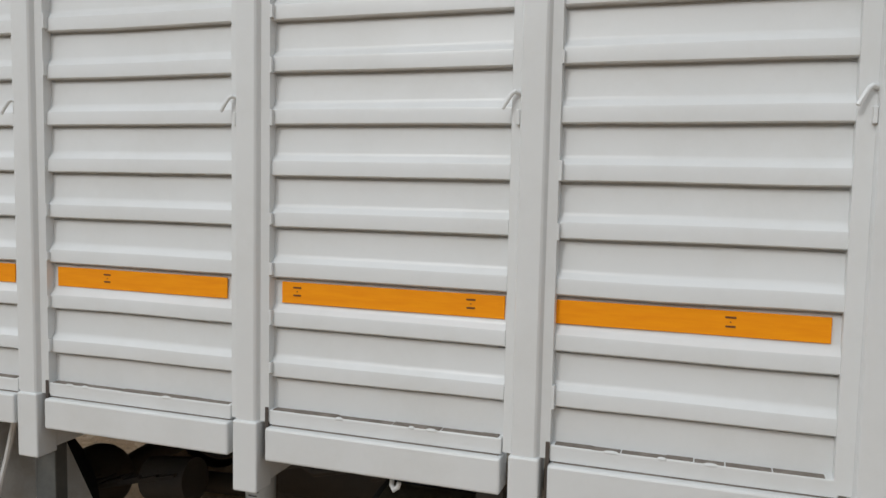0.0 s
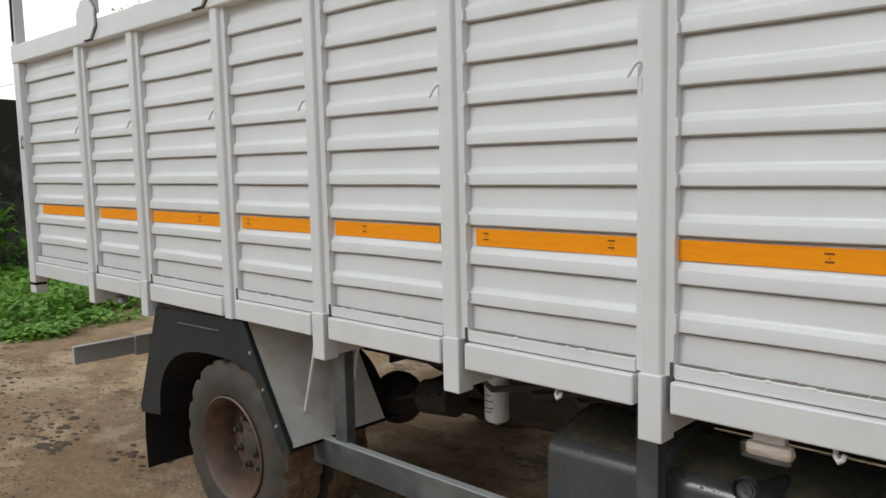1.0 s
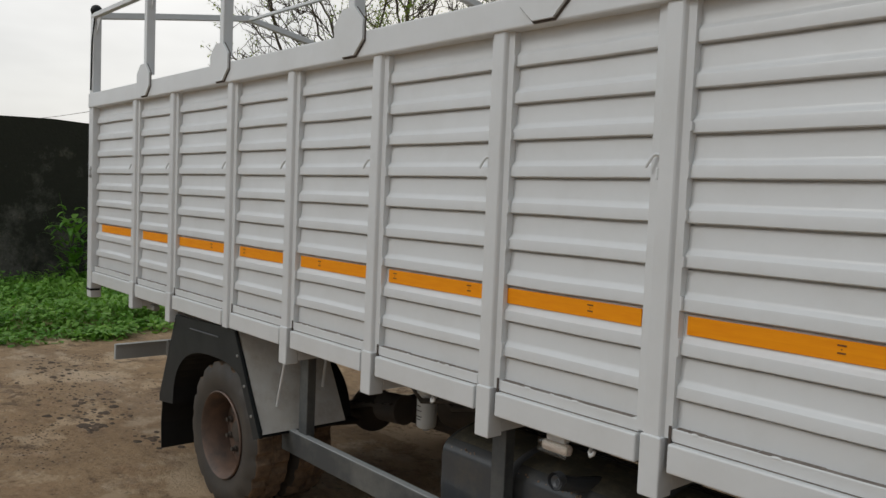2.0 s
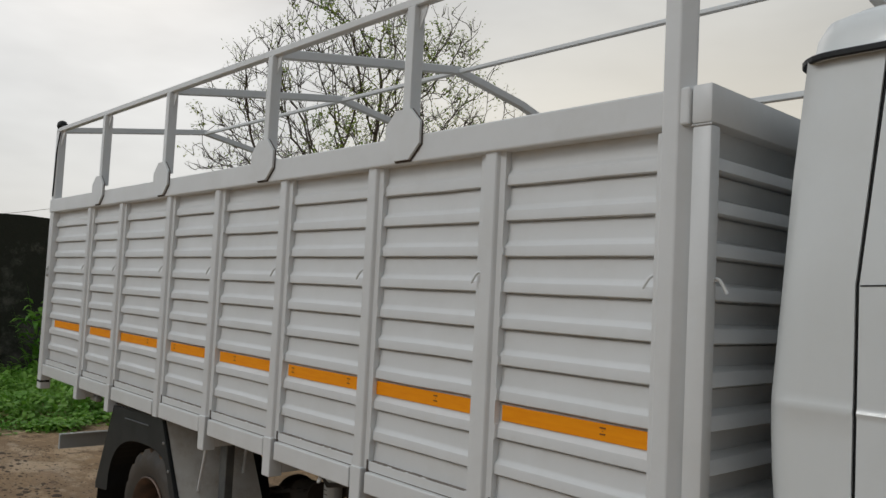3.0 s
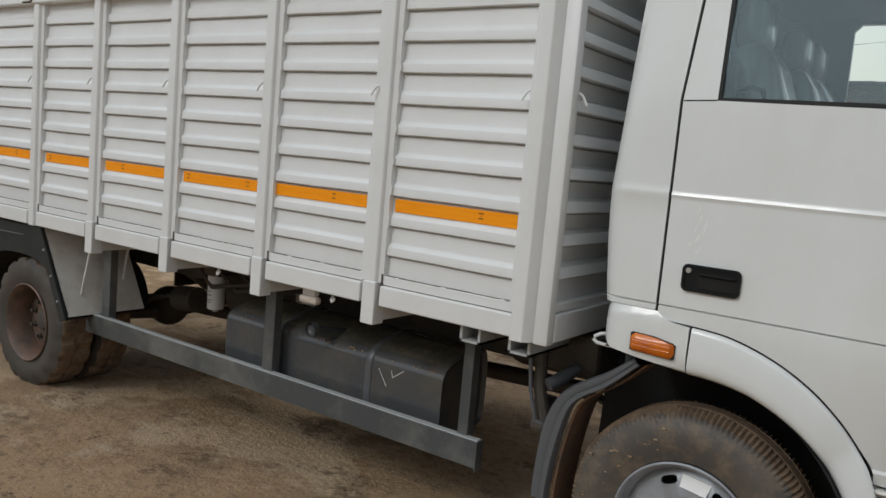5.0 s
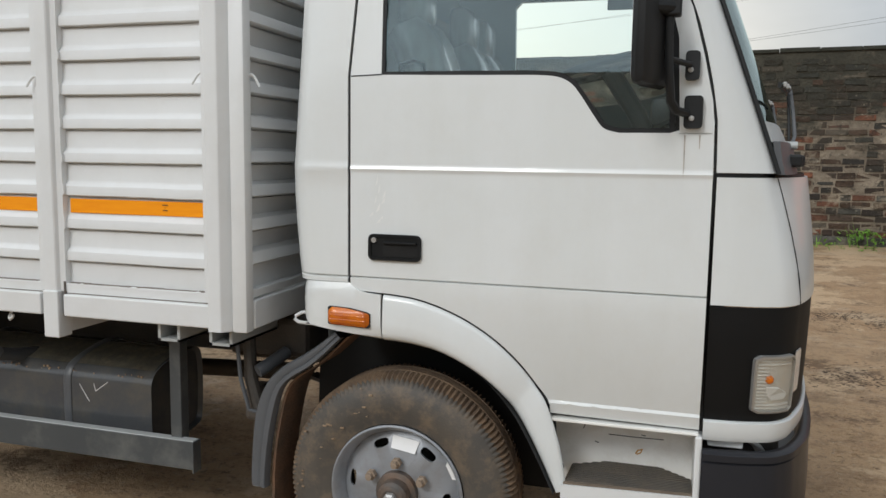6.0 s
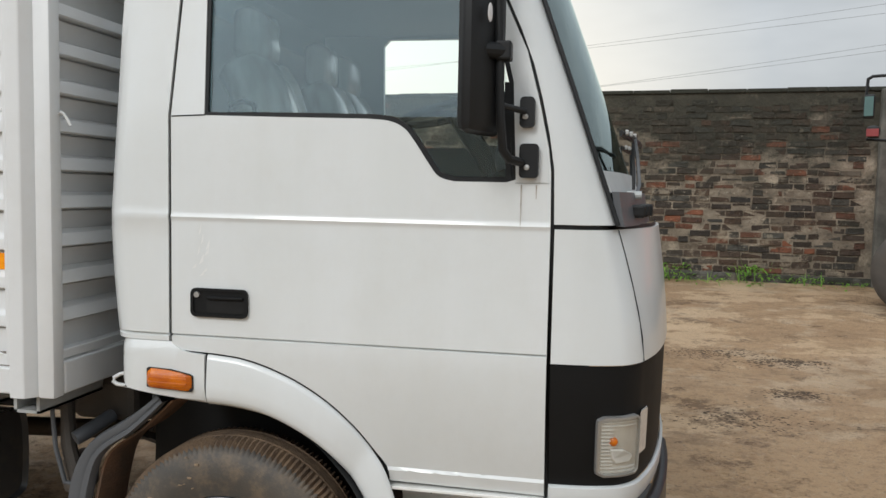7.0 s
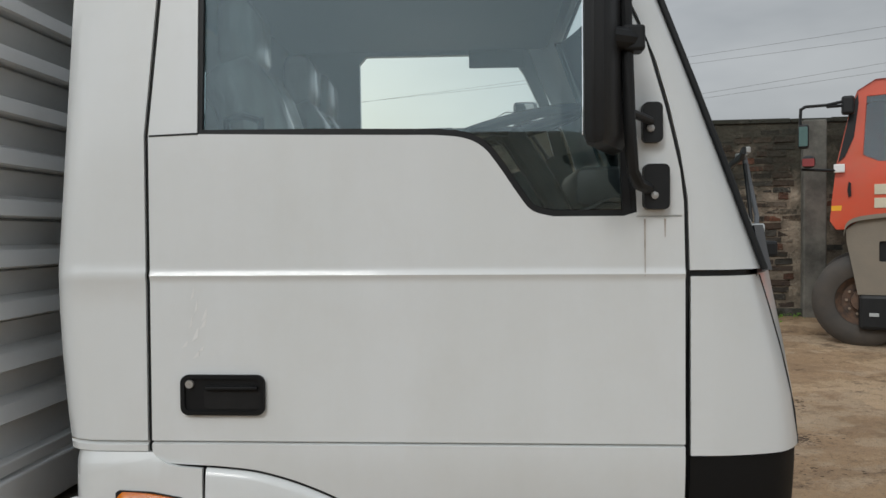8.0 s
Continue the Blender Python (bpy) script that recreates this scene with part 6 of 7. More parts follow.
# door mirror on its bracket
mir = tp("door_mirror", boxed(-0.025, 0.03, -0.105, 0.105, -0.258, 0.262, 0.030), "plastic", cab, "black door mirror on a tube bracket", smooth=40)
mir.data.transform(TI.inverted())
mir.data.transform(pose(1.988, -0.100, 2.195, 0, 0, -21))
mir.data.transform(TI)
gl = tp("mirror_face", boxed(-0.0256, -0.020, -0.078, 0.078, -0.230, 0.230, 0.001), "mirror", mir)
gl.data.transform(TI.inverted())
gl.data.transform(pose(1.988, -0.100, 2.195, 0, 0, -21))
gl.data.transform(TI)
bm = bmesh.new()
bmesh.ops.create_uvsphere(bm, u_segments=14, v_segments=8, radius=0.022, matrix=pose(1.9985, -0.160, 2.255, 0, 0, -21) @ Matrix.Diagonal((0.08, 0.6, 1.15, 1)))
tp("mirror_sticker", bm, "sticker", mir, "white oval spot", smooth=True)
tp("mirror_rod", rod([(2.075, -0.005, 1.868), (2.045, -0.055, 1.875), (2.030, -0.075, 1.90), (2.022, -0.085, 2.0), (2.015, -0.09, 2.2), (2.012, -0.09, 2.36)], 0.0125, 10), "plastic", mir, smooth=True)
tp("mirror_rod", rod([(2.080, -0.005, 2.012), (2.022, -0.085, 2.02)], 0.009, 10), "plastic", mir, smooth=True)
tp("mirror_clamp", rod([(1.965, -0.125, 2.165), (2.03, -0.085, 2.165)], 0.024, 12), "plastic", mir, smooth=30)
tp("mirror_clamp", boxed(2.005, 2.050, -0.11, -0.06, 2.140, 2.192, 0.006), "plastic", mir)
for x0, x1, z0, z1 in ((2.066, 2.108, 1.968, 2.055), (2.068, 2.122, 1.824, 1.922)):
    mb = tp("mirror_mount", plate(rounded(x0, x1, z0, z1, 0.012), f=lambda x, z: side_y(x, z) - 0.026, thick=0.024), "plastic", cab, "black mirror mounting block")
    bm = bmesh.new()
    lathe(bm, [(0.009, 0.0), (0.008, -0.006), (0.0005, -0.007)], 8, ((x0 + x1) / 2 - 0.005, 0.006, z0 + 0.03))
    tp("mount_bolt", bm, "steel", mb)
# front mud flap behind the front wheel
fo = curve2([(0.903, 1.091), (0.835, 1.035), (0.766, 0.987), (0.684, 0.937), (0.620, 0.874), (0.575, 0.777), (0.557, 0.664), (0.547, 0.505), (0.550, 0.46)], 3)
fi = curve2([(0.932, 1.069), (0.881, 1.018), (0.808, 0.952), (0.738, 0.907), (0.688, 0.855), (0.659, 0.764), (0.633, 0.629), (0.620, 0.504), (0.620, 0.46)], 3)
rows = []
for (ox, oz), (ix, iz) in zip(fo, fi):
    rows.append([(ox + (ix - ox) * u, 0.075 + d, oz + (iz - oz) * u) for u, d in ((0.02, 0.12), (0.0, 0.025), (0.12, 0.003), (0.45, 0.0), (0.62, 0.004), (0.66, -0.004), (0.92, -0.006), (1.0, 0.006), (1.0, 0.03))])
flp = body_part("front_mudguard", grid(rows), "flap", label="grey rubber mudguard edge", smooth=40)
body_part("mud_flap", grid([[(x + 0.01, y, z) for y in (0.105, 0.20, 0.29)] for x, z in fi] + [[(0.625, y, 0.28) for y in (0.10, 0.20, 0.29)]], 0.01, (1, 0, 0)), "mud", flp, "mud-caked brown flap", smooth=40)
tp("strut", rod([(0.47, 0.22, 1.03), (0.48, 0.21, 0.85), (0.52, 0.20, 0.72)], 0.026, 10), "frame", smooth=True)
tp("strut_hook", rod([(0.445, 0.17, 0.99), (0.465, 0.16, 0.85), (0.50, 0.16, 0.73), (0.53, 0.17, 0.72)], 0.008, 8), "flap")
tp("air_pipe", rod([(0.535, 0.17, 0.885), (0.555, 0.20, 0.90), (0.58, 0.32, 0.93)], 0.026, 12), "flap", smooth=True)
tp("cab_mount", boxed(0.40, 0.66, 0.34, 0.70, 0.90, 1.07, 0.03), "frame")
tp("bracket_block", boxed(0.44, 0.52, 0.22, 0.34, 0.66, 0.80, 0.02), "frame")

# ---------------------------------------------------------------- walls of the yard
WD = Vector((2.6, -0.27, 0)).normalized()           # along the brick wall
WN = Vector((-WD.y, WD.x, 0))                       # away from the yard
W0 = Vector((5.75, 9.0, 0))
W_TOP, COURSE = 3.25, 0.0950


def wall_m(s, back=0.0, z=0.0):
    p = W0 + WD * s + WN * back
    return Matrix.Translation((p.x, p.y, z)) @ Matrix.Rotation(math.atan2(WD.y, WD.x), 4, "Z")


def unit_block(sx, sy, sz, wob=0.0, seed=0):
    bm = bmesh.new()
    block(bm, -sx / 2, sx / 2, -sy / 2, sy / 2, -sz / 2, sz / 2, 0.007)
    rng = random.Random(seed)
    for v in bm.verts:
        v.co += Vector((rng.uniform(-wob, wob), rng.uniform(-wob, wob), rng.uniform(-wob, wob)))
    return bm


bm = bmesh.new()
block(bm, -16, 14, 0.0, 0.23, -0.4, W_TOP - 0.05)
wall_north = part("wall_north", bm, "mortar")
wall_north.matrix_world = wall_m(0, 0.02)
tagged(wall_north, "old brick yard wall, blackened at the top", "wall", kind="structure")
bm = bmesh.new()
rng = random.Random(5)
for i in range(60):
    s = -16 + 0.5 * i
    block(bm, s + 0.002, s + 0.498, -0.03, 0.26, W_TOP - 0.05, W_TOP + rng.uniform(0.0, 0.012), 0.010)
cop = part("wall_coping", bm, "dark_wall", wall_north)
cop.matrix_local = Matrix.Identity(4)
bm = bmesh.new()
block(bm, 0.13, 0.42, -0.14, 0.0, -0.3, W_TOP - 0.03, 0.02)
part("wall_pillar", bm, "concrete", wall_north, "grey concrete pillar")
bm = bmesh.new()
block(bm, -16, 14, -0.08, 0.0, -0.3, 0.75, 0.03)
part("wall_plinth", bm, "dark_wall", wall_north, "low mossy plinth")

# rear wall, plastered and black with mould
bm = bmesh.new()
ys = [-14 + 0.5 * i for i in range(71)]
rows = [[(-14.3 + 0.02 * noise.noise((y, z, 2)), y, z + (0.05 * noise.noise((y * 0.8, 5, 1)) if z > 2.9 else 0)) for y in ys] for z in (-0.4, 0.5, 1.0, 1.6, 2.2, 2.7, 2.97)]
wall_west = part("wall_west", grid(rows, 0.25, (-1, 0, 0)), "dark_wall", smooth=True)
tagged(wall_west, "plastered yard wall black with mould", "wall", kind="structure")


# plain unseen wall added to close the yard, bounce light and shape window reflections
unseen_south_wall = part("unseen_south_wall", boxed(-30, 40, -18.4, -18.1, -0.3, 5.4, 0.03), "plaster")
tagged(unseen_south_wall, "added unseen plain pale wall closing the yard", "wall", kind="structure")


# ---------------------------------------------------------------- weeds
def add_leaf(bm, base, way, length, width, bend):
    """A bent blade or leaf of two or three faces."""
    way = Vector(way).normalized()
    side = way.cross(Vector((0, 0, 1)))
    if side.length < 1e-3:
        side = Vector((1, 0, 0))
    side.normalize()
    p = Vector(base)
    rows, d = [], way.copy()
    for k, w in enumerate((0.35, 1.0, 0.75, 0.05)):
        rows.append((bm.verts.new(p - side * width * w / 2), bm.verts.new(p + side * width * w / 2)))
        p = p + d * length / 3
        d = (d + Vector((0, 0, -bend))).normalized()
    for a, b in zip(rows, rows[1:]):
        bm.faces.new((a[0], a[1], b[1], b[0]))


def weeds(name, label, places, seed):
    rng = random.Random(seed)
    bm = bmesh.new()
    for x, y, h, n, wide in places:
        z = ground_height(x, y) - 0.02
        for _ in range(n):
            a = rng.uniform(0, 2 * math.pi)
            r = rng.uniform(0.0, 0.25)
            zz = z + rng.uniform(0.0, h * 0.8)
            add_leaf(bm, (x + r * math.cos(a), y + r * math.sin(a), zz), (math.cos(a), math.sin(a), rng.uniform(0.2, 1.3)),
                     rng.uniform(0.07, 0.17) * (0.6 + h), rng.uniform(0.018, 0.060) * wide, rng.uniform(0.2, 0.9))
        for _ in range(2):
            a = rng.uniform(0, 2 * math.pi)
            add_leaf(bm, (x, y, z), (0.3 * math.cos(a), 0.3 * math.sin(a), 1), h * rng.uniform(0.8, 1.3), 0.012, 0.05)
    ob = part(name, bm, "grass", None)
    return tagged(ob, label, "weeds", kind="stuff")


rng = random.Random(11)
spots = []
for _ in range(1500):
    x, y = rng.uniform(-14.0, -8.7), rng.uniform(-3.0, 9.0)
    edge = -8.9 - 0.12 * (y - 0.5) + 0.5 * noise.noise((y * 0.9, 2, 2))
    if x > edge:
        continue
    spots.append((x, y, rng.uniform(0.15, 0.45) * (1.0 if x < edge - 0.6 else 0.45), 28, 1.5))
weeds("weeds", "low green weeds along the mouldy wall", spots, 12)
weeds("tall_weed", "tall leafy weed against the wall", [(-13.5, 2.1, 1.8, 90, 2.2), (-13.6, 2.3, 1.5, 70, 2.2), (-13.4, 2.6, 0.9, 50, 2.0), (-13.4, 3.5, 2.5, 120, 2.2), (-13.45, 3.75, 1.9, 80, 2.2)], 13)
spots = []
for s in [-6 + 0.10 * i for i in range(74)]:
    p = W0 + WD * s - WN * rng.uniform(0.12, 0.35)
    big = 1.0 if (abs(s + 1.27) < 0.24 or abs(s + 2.4) < 0.2) else 0.6 if abs(s + 1.9) < 0.15 or abs(s + 0.5) < 0.2 else 0.28
    if rng.random() < (0.8 if big > 0.5 else 0.4):
        spots.append((p.x, p.y, 0.30 * big, int(20 * big) + 3, 0.65))
weeds("wall_weeds", "sparse weeds at the foot of the brick wall", spots, 14)


# ---------------------------------------------------------------- tree behind the wall
def limb_tube(bm, pts, radii, sides):
    rings = []
    for i, c in enumerate(pts):
        t = (pts[min(i + 1, len(pts) - 1)] - pts[max(i - 1, 0)]).normalized()
        u = t.orthogonal().normalized()
        v = t.cross(u)
        rings.append([bm.verts.new(c + (u * math.cos(2 * math.pi * k / sides) + v * math.sin(2 * math.pi * k / sides)) * radii[i]) for k in range(sides)])
    for p, q in zip(rings, rings[1:]):
        for k in range(sides):
            bm.faces.new((p[k], p[(k + 1) % sides], q[(k + 1) % sides], q[k]))


def tree(at, fork, middle, wide, tall, seed):
    """A broad domed crown whose limbs grow towards points spread through the dome."""
    rng = random.Random(seed)
    ob = thing("tree", "nearly bare tree with thin twigs and a few leaves", "tree", at)
    goals = []
    while len(goals) < 1950:
        p = Vector((rng.uniform(-1, 1), rng.uniform(-1, 1), rng.uniform(-0.5, 1)))
        edge = 1.0 - 0.34 * max(0.0, p.z) * math.hypot(p.x, p.y) + 0.22 * noise.noise(p.normalized() * 2.6 + Vector((seed, 0, 0)))
        if 0.25 < p.length < edge and rng.random() < 0.35 + 0.65 * p.length:
            goals.append((p.x * wide, p.y * wide, middle + p.z * tall))
    goals = np.array(goals)
    step = 0.26
    nodes = [np.array((0.0, 0.0, step * i)) for i in range(int(fork / step) + 1)]
    parent = [i - 1 for i in range(len(nodes))]
    near = np.full(len(goals), 1e9)
    who = np.zeros(len(goals), int)
    for i, p in enumerate(nodes):
        d = np.linalg.norm(goals - p, axis=1)
        who[d < near], near = i, np.minimum(d, near)
    for _ in range(60):
        pull = {}
        for g in np.nonzero(near < 7.0)[0]:
            pull.setdefault(who[g], []).append((goals[g] - nodes[who[g]]) / near[g])
        first = len(nodes)
        for i, ways in pull.items():
            way = np.sum(ways, axis=0) / len(ways)
            old = nodes[i] - nodes[parent[i]] if parent[i] >= 0 else np.array((0, 0, step))
            way = way + 0.55 * old / step + np.array([rng.gauss(0, 0.2) for _ in range(3)])
            nodes.append(nodes[i] + step * way / np.linalg.norm(way))
            parent.append(i)
        for i in range(first, len(nodes)):
            d = np.linalg.norm(goals - nodes[i], axis=1)
            who[d < near], near = i, np.minimum(d, near)
        keep = near > 0.36
        goals, near, who = goals[keep], near[keep], who[keep]
        if not len(goals):
            break
    flow = [0.0] * len(nodes)
    kids = [[] for _ in nodes]
    for i in range(len(nodes) - 1, -1, -1):
        flow[i] = max(flow[i], 0.0100 ** 2.35)
        if parent[i] >= 0:
            flow[parent[i]] += flow[i]
            kids[parent[i]].append(i)
    radius = [f ** (1 / 2.35) for f in flow]
    place = [Vector(p) for p in nodes]
    wood, leaves = bmesh.new(), bmesh.new()
    # each limb runs on along its thickest child
    starts = [0]
    while starts:
        i = starts.pop()
        run = [i] if parent[i] < 0 else [parent[i], i]
        while kids[i]:
            order = sorted(kids[i], key=lambda k: -radius[k])
            starts += order[1:]
            i = order[0]
            run.append(i)
        sizes = [min(radius[k], radius[run[1]]) for k in run]
        limb_tube(wood, [place[k] for k in run], sizes, 7 if sizes[0] > 0.06 else 4)
    for i, p in enumerate(place):
        if radius[i] > 0.026 or p.z < middle - 0.45 * tall:
            continue
        out = p - Vector((0, 0, middle * 0.55))
        out.normalize()
        for _ in range(rng.choice((0, 1, 1, 2)) + (0 if kids[i] else 1)):
            way = (out + Vector((rng.gauss(0, 0.7), rng.gauss(0, 0.7), rng.gauss(0.25, 0.5)))).normalized()
            pts = [p.copy()]
            for _ in range(3):
                way = (way + Vector((rng.gauss(0, 0.25), rng.gauss(0, 0.25), rng.gauss(0.1, 0.2)))).normalized()
                pts.append(pts[-1] + way * rng.uniform(0.08, 0.2))
            limb_tube(wood, pts, (0.012, 0.010, 0.009, 0.006), 3)
            lush = noise.noise(p * 0.45 + Vector((seed, 3, 0))) + 0.11 * (p.x * 0.58 + p.y * 0.81 - (p.z - middle)) / wide * 2
            for c in pts[1:]:
                for _ in range(rng.randint(2, 6) if lush > 0.16 else rng.randint(0, 3) if lush > -0.12 else rng.choice((0, 1, 1))):
                    o = Vector((rng.gauss(0, 0.10), rng.gauss(0, 0.10), rng.gauss(0, 0.09)))
                    a = rng.uniform(0, 6.28)
                    grow = 1.25 if lush > 0.16 else 0.85
                    add_leaf(leaves, c + o, (math.cos(a), math.sin(a), rng.uniform(-0.6, 0.6)), rng.uniform(0.06, 0.12) * grow, rng.uniform(0.03, 0.055) * grow, 0.3)
    part("trunk", wood, "bark", ob, "dark bare trunk and twigs", smooth=True)
    part("crown", leaves, "leaf", ob, "sparse small green leaves")
    return ob


tree((-17.08, 11.5, 0.0), 2.6, 6.0, 4.85, 5.2, 5)

# ---------------------------------------------------------------- wires
for a, b in [((-12.2, 46.8, 9.2), (33.6, 34.5, 12.9)),
             ((-11.5, 46.7, 9.4), (33.4, 34.7, 12.1)),
             ((-10.8, 47.0, 6.7), (33.2, 34.8, 11.5)),
             ((-10.8, 47.0, 6.9), (33.3, 34.9, 10.9)),
             ((-24.7, 0.3, 3.3), (-22.9, 7.3, 4.6))]:
    pts = [Vector(a).lerp(Vector(b), i / 20) - Vector((0, 0, 0.35 * 4 * (i / 20) * (1 - i / 20))) for i in range(21)]
    tagged(part("overhead_wire", rod(pts, 0.007, 5), "wire"), "thin dark overhead power wire", "wire", "overhead wires")

# ---------------------------------------------------------------- clods and small stones on the yard
def clods(name, label, count, seed, where, sizes, mat, wide=1.2, flat=0.7):
    rng = random.Random(seed)
    vs, fs = [], []
    for _ in range(count):
        x, y = where(rng)
        r = rng.uniform(*sizes) * (0.4 + rng.random())
        z = ground_height(x, y)
        b = len(vs)
        n = 6
        for ring, (h, k) in enumerate(((-0.3, 1.0), (0.25, 0.85), (0.55, 0.35))):
            for i in range(n):
                a = 2 * math.pi * i / n + ring * 0.4
                q = r * k * rng.uniform(0.7, 1.25)
                vs.append((x + q * math.cos(a) * wide, y + q * math.sin(a), z + r * h * flat * rng.uniform(0.7, 1.2)))
        for ring in range(2):
            for i in range(n):
                fs.append((b + ring * n + i, b + ring * n + (i + 1) % n, b + (ring + 1) * n + (i + 1) % n, b + (ring + 1) * n + i))
        fs.append(tuple(b + 2 * n + i for i in range(n)))
    me = bpy.data.meshes.new(name)
    me.from_pydata(vs, [], fs)
    me.materials.append(M[mat])
    return tagged(new(name, me), label, "soil clods", kind="stuff")


def heap(rng, spots, spread):
    cx, cy, w = rng.choice(spots)
    return cx + rng.gauss(0, w), cy + rng.gauss(0, w * spread)


DARK = [(-6.5, 0.2, 0.5), (-5.2, -0.5, 0.35), (-7.6, 0.6, 0.4), (-5.8, 0.9, 0.5), (3.86, 4.76, 0.15), (4.05, 4.86, 0.10), (3.40, 5.02, 0.2), (3.80, 3.90, 0.12), (3.35, 3.30, 0.25)]
clods("clods", "dark crumbs of churned wet mud", 4200, 31, lambda g: heap(g, DARK, 0.5), (0.002, 0.009), "clod", 1.7, 0.55)
LUMPS = [(-7.7, 0.32, 0.28), (-7.3, 0.15, 0.2), (-5.55, -0.05, 0.20), (-5.3, -0.04, 0.12), (-6.3, 0.05, 0.35), (-4.65, 0.15, 0.12), (-5.9, 0.2, 0.25)]
clods("mud_lumps", "dark lumps pressed from tyre lugs", 150, 34, lambda g: heap(g, LUMPS, 0.55), (0.014, 0.034), "clod", 1.5, 0.4)
clods("pebbles", "pale pebbles and dry crumbs on the earth", 5200, 32, lambda g: (g.uniform(-7, 7), g.uniform(-3.0, 8.0)), (0.002, 0.008), "pebble")


def tyre_print(g):
    """Lug prints pressed in rows by a passing tyre."""
    row = g.randrange(5)
    k = g.randrange(64)
    return 2.80 + 0.085 * row + 0.0045 * k + g.gauss(0, 0.006), 0.55 + 0.040 * k + 0.014 * (row % 2) + g.gauss(0, 0.004)


clods("tyre_prints", "crumbly edges of tyre tracks in the soil", 620, 33, tyre_print, (0.010, 0.016), "soil", 1.9, 0.45)

# ---------------------------------------------------------------- orange truck by the wall
def orange_truck(at):
    t = thing("orange_truck", "orange truck cab with yellow band beside the brick wall", "truck", at)
    outline = [(0.05, 1.40), (-0.02, 1.50), (0.0, 1.75), (0.05, 2.19), (0.19, 2.83), (0.27, 3.05), (0.46, 3.17), (2.1, 3.20), (2.1, 0.95), (0.60, 0.95), (0.55, 1.40)]
    win = [(0.33, 2.28), (0.37, 2.98), (1.40, 3.0), (1.40, 2.22), (0.50, 2.20)]
    part("cab_side", plate(outline, [win], (1.0, 1.5, 2.0, 2.5), (0.5, 1.0, 1.5), lambda x, z: 0.05 * max(0, (z - 2.0)) + 0.10 * max(0, 0.25 - x), 0.04), "orange", t, smooth=30)
    part("cab_side_far", plate(outline, [], (), (), lambda x, z: 1.95, 0.04), "orange", t)
    bm = grid([[(x, y, z) for y in (0.03, 0.7, 1.3, 1.97)] for x, z in ((0.05, 1.40), (-0.02, 1.50), (0.0, 1.75), (0.05, 2.19))])
    part("cab_face", bm, "orange", t)
    g = part("windscreen", grid([[(x, y, z) for y in (0.03, 0.7, 1.3, 1.97)] for x, z in ((0.05, 2.19), (0.19, 2.83), (0.27, 3.05))]), "screen", t, "dark windscreen")
    part("cab_roof", grid([[(x, y, z) for y in (0.03, 0.7, 1.3, 1.97)] for x, z in ((0.27, 3.05), (0.46, 3.17), (2.1, 3.20))]), "orange", t)
    part("cab_back", boxed(2.08, 2.12, 0.05, 1.97, 0.95, 3.2), "orange", t)
    part("cab_inside", boxed(0.9, 2.0, 0.2, 1.85, 1.2, 1.9), "trim", t)
    pane = part("side_glass", plate([(0.335, 2.285), (0.375, 2.975), (1.395, 2.995), (1.395, 2.225), (0.50, 2.205)], f=lambda x, z: 0.02 + 0.05 * max(0, z - 2.0), thick=0.006), "glass", t)
    # black sheet standing in for the windscreen glass that looks dark side-on
    part("window_trim", plate([(0.065, 2.20), (0.20, 2.83), (0.275, 3.02), (0.285, 2.90), (0.235, 2.50), (0.14, 2.27)], f=lambda x, z: -0.006 + 0.05 * max(0, z - 2.0), thick=0.006), "plastic", t)
    part("air_intake", plate([(0.18, 1.78), (0.165, 1.87), (0.18, 1.97), (0.205, 1.95), (0.21, 1.80)], f=lambda x, z: -0.008, thick=0.008), "plastic", t)
    part("yellow_stripe", plate([(-0.005, 1.625), (2.05, 1.645), (2.05, 1.705), (-0.005, 1.685)], f=lambda x, z: -0.006 + 0.10 * max(0, 0.25 - x), thick=0.006), "yellow", t, "yellow band")
    for z in (1.64, 1.80):
        part("badge_panel", boxed(0.45, 0.95, -0.012, 0.0, z + 0.01, z + 0.13), "cream", t)
    fd = curve2([(0.13, 1.36), (0.17, 1.49), (0.34, 1.56), (0.80, 1.60), (1.2, 1.60)], 4)
    part("fender", grid([[(x, y, z) for y in (-0.16, -0.14, 0.30)] for x, z in fd] , 0.05, (0, 0, -1)), "dusty", t, "dusty grey fender", smooth=40)
    part("step_panel", plate([(0.28, 0.63), (0.22, 0.95), (0.16, 1.25), (0.15, 1.40), (0.34, 1.54), (1.3, 1.56), (1.3, 0.63)][::-1], [rounded(0.50, 0.85, 1.02, 1.26, 0.02)], f=lambda x, z: -0.10, thick=0.10), "dusty", t, "dusty grey step panel")
    part("step_box", boxed(0.46, 0.90, -0.05, 0.2, 0.98, 1.30), "plastic", t)
    part("bumper", boxed(0.29, 1.4, -0.14, 0.1, 0.22, 0.63, 0.04), "plastic", t)
    part("plate_label", boxed(0.40, 0.50, -0.146, -0.139, 0.38, 0.42, 0.002), "galv", t)
    bm = bmesh.new()
    R = 0.55
    lathe(bm, [(0.28, 0.02), (0.30, -0.01), (0.38, -0.03), (0.47, -0.025), (R - 0.03, 0.0), (R, 0.03), (R, 0.26), (R - 0.03, 0.29), (0.28, 0.27)], 60, (0.33, 0.0, R))
    ty = part("tyre", bm, "rear_rubber", t, smooth=40)
    bm = bmesh.new()
    lathe(bm, [(0.29, 0.0), (0.27, 0.03), (0.22, 0.09), (0.13, 0.09), (0.12, 0.02), (0.0005, 0.0)], 40, (0.33, 0.0, R))
    part("rim", bm, "rust", ty, smooth=35)
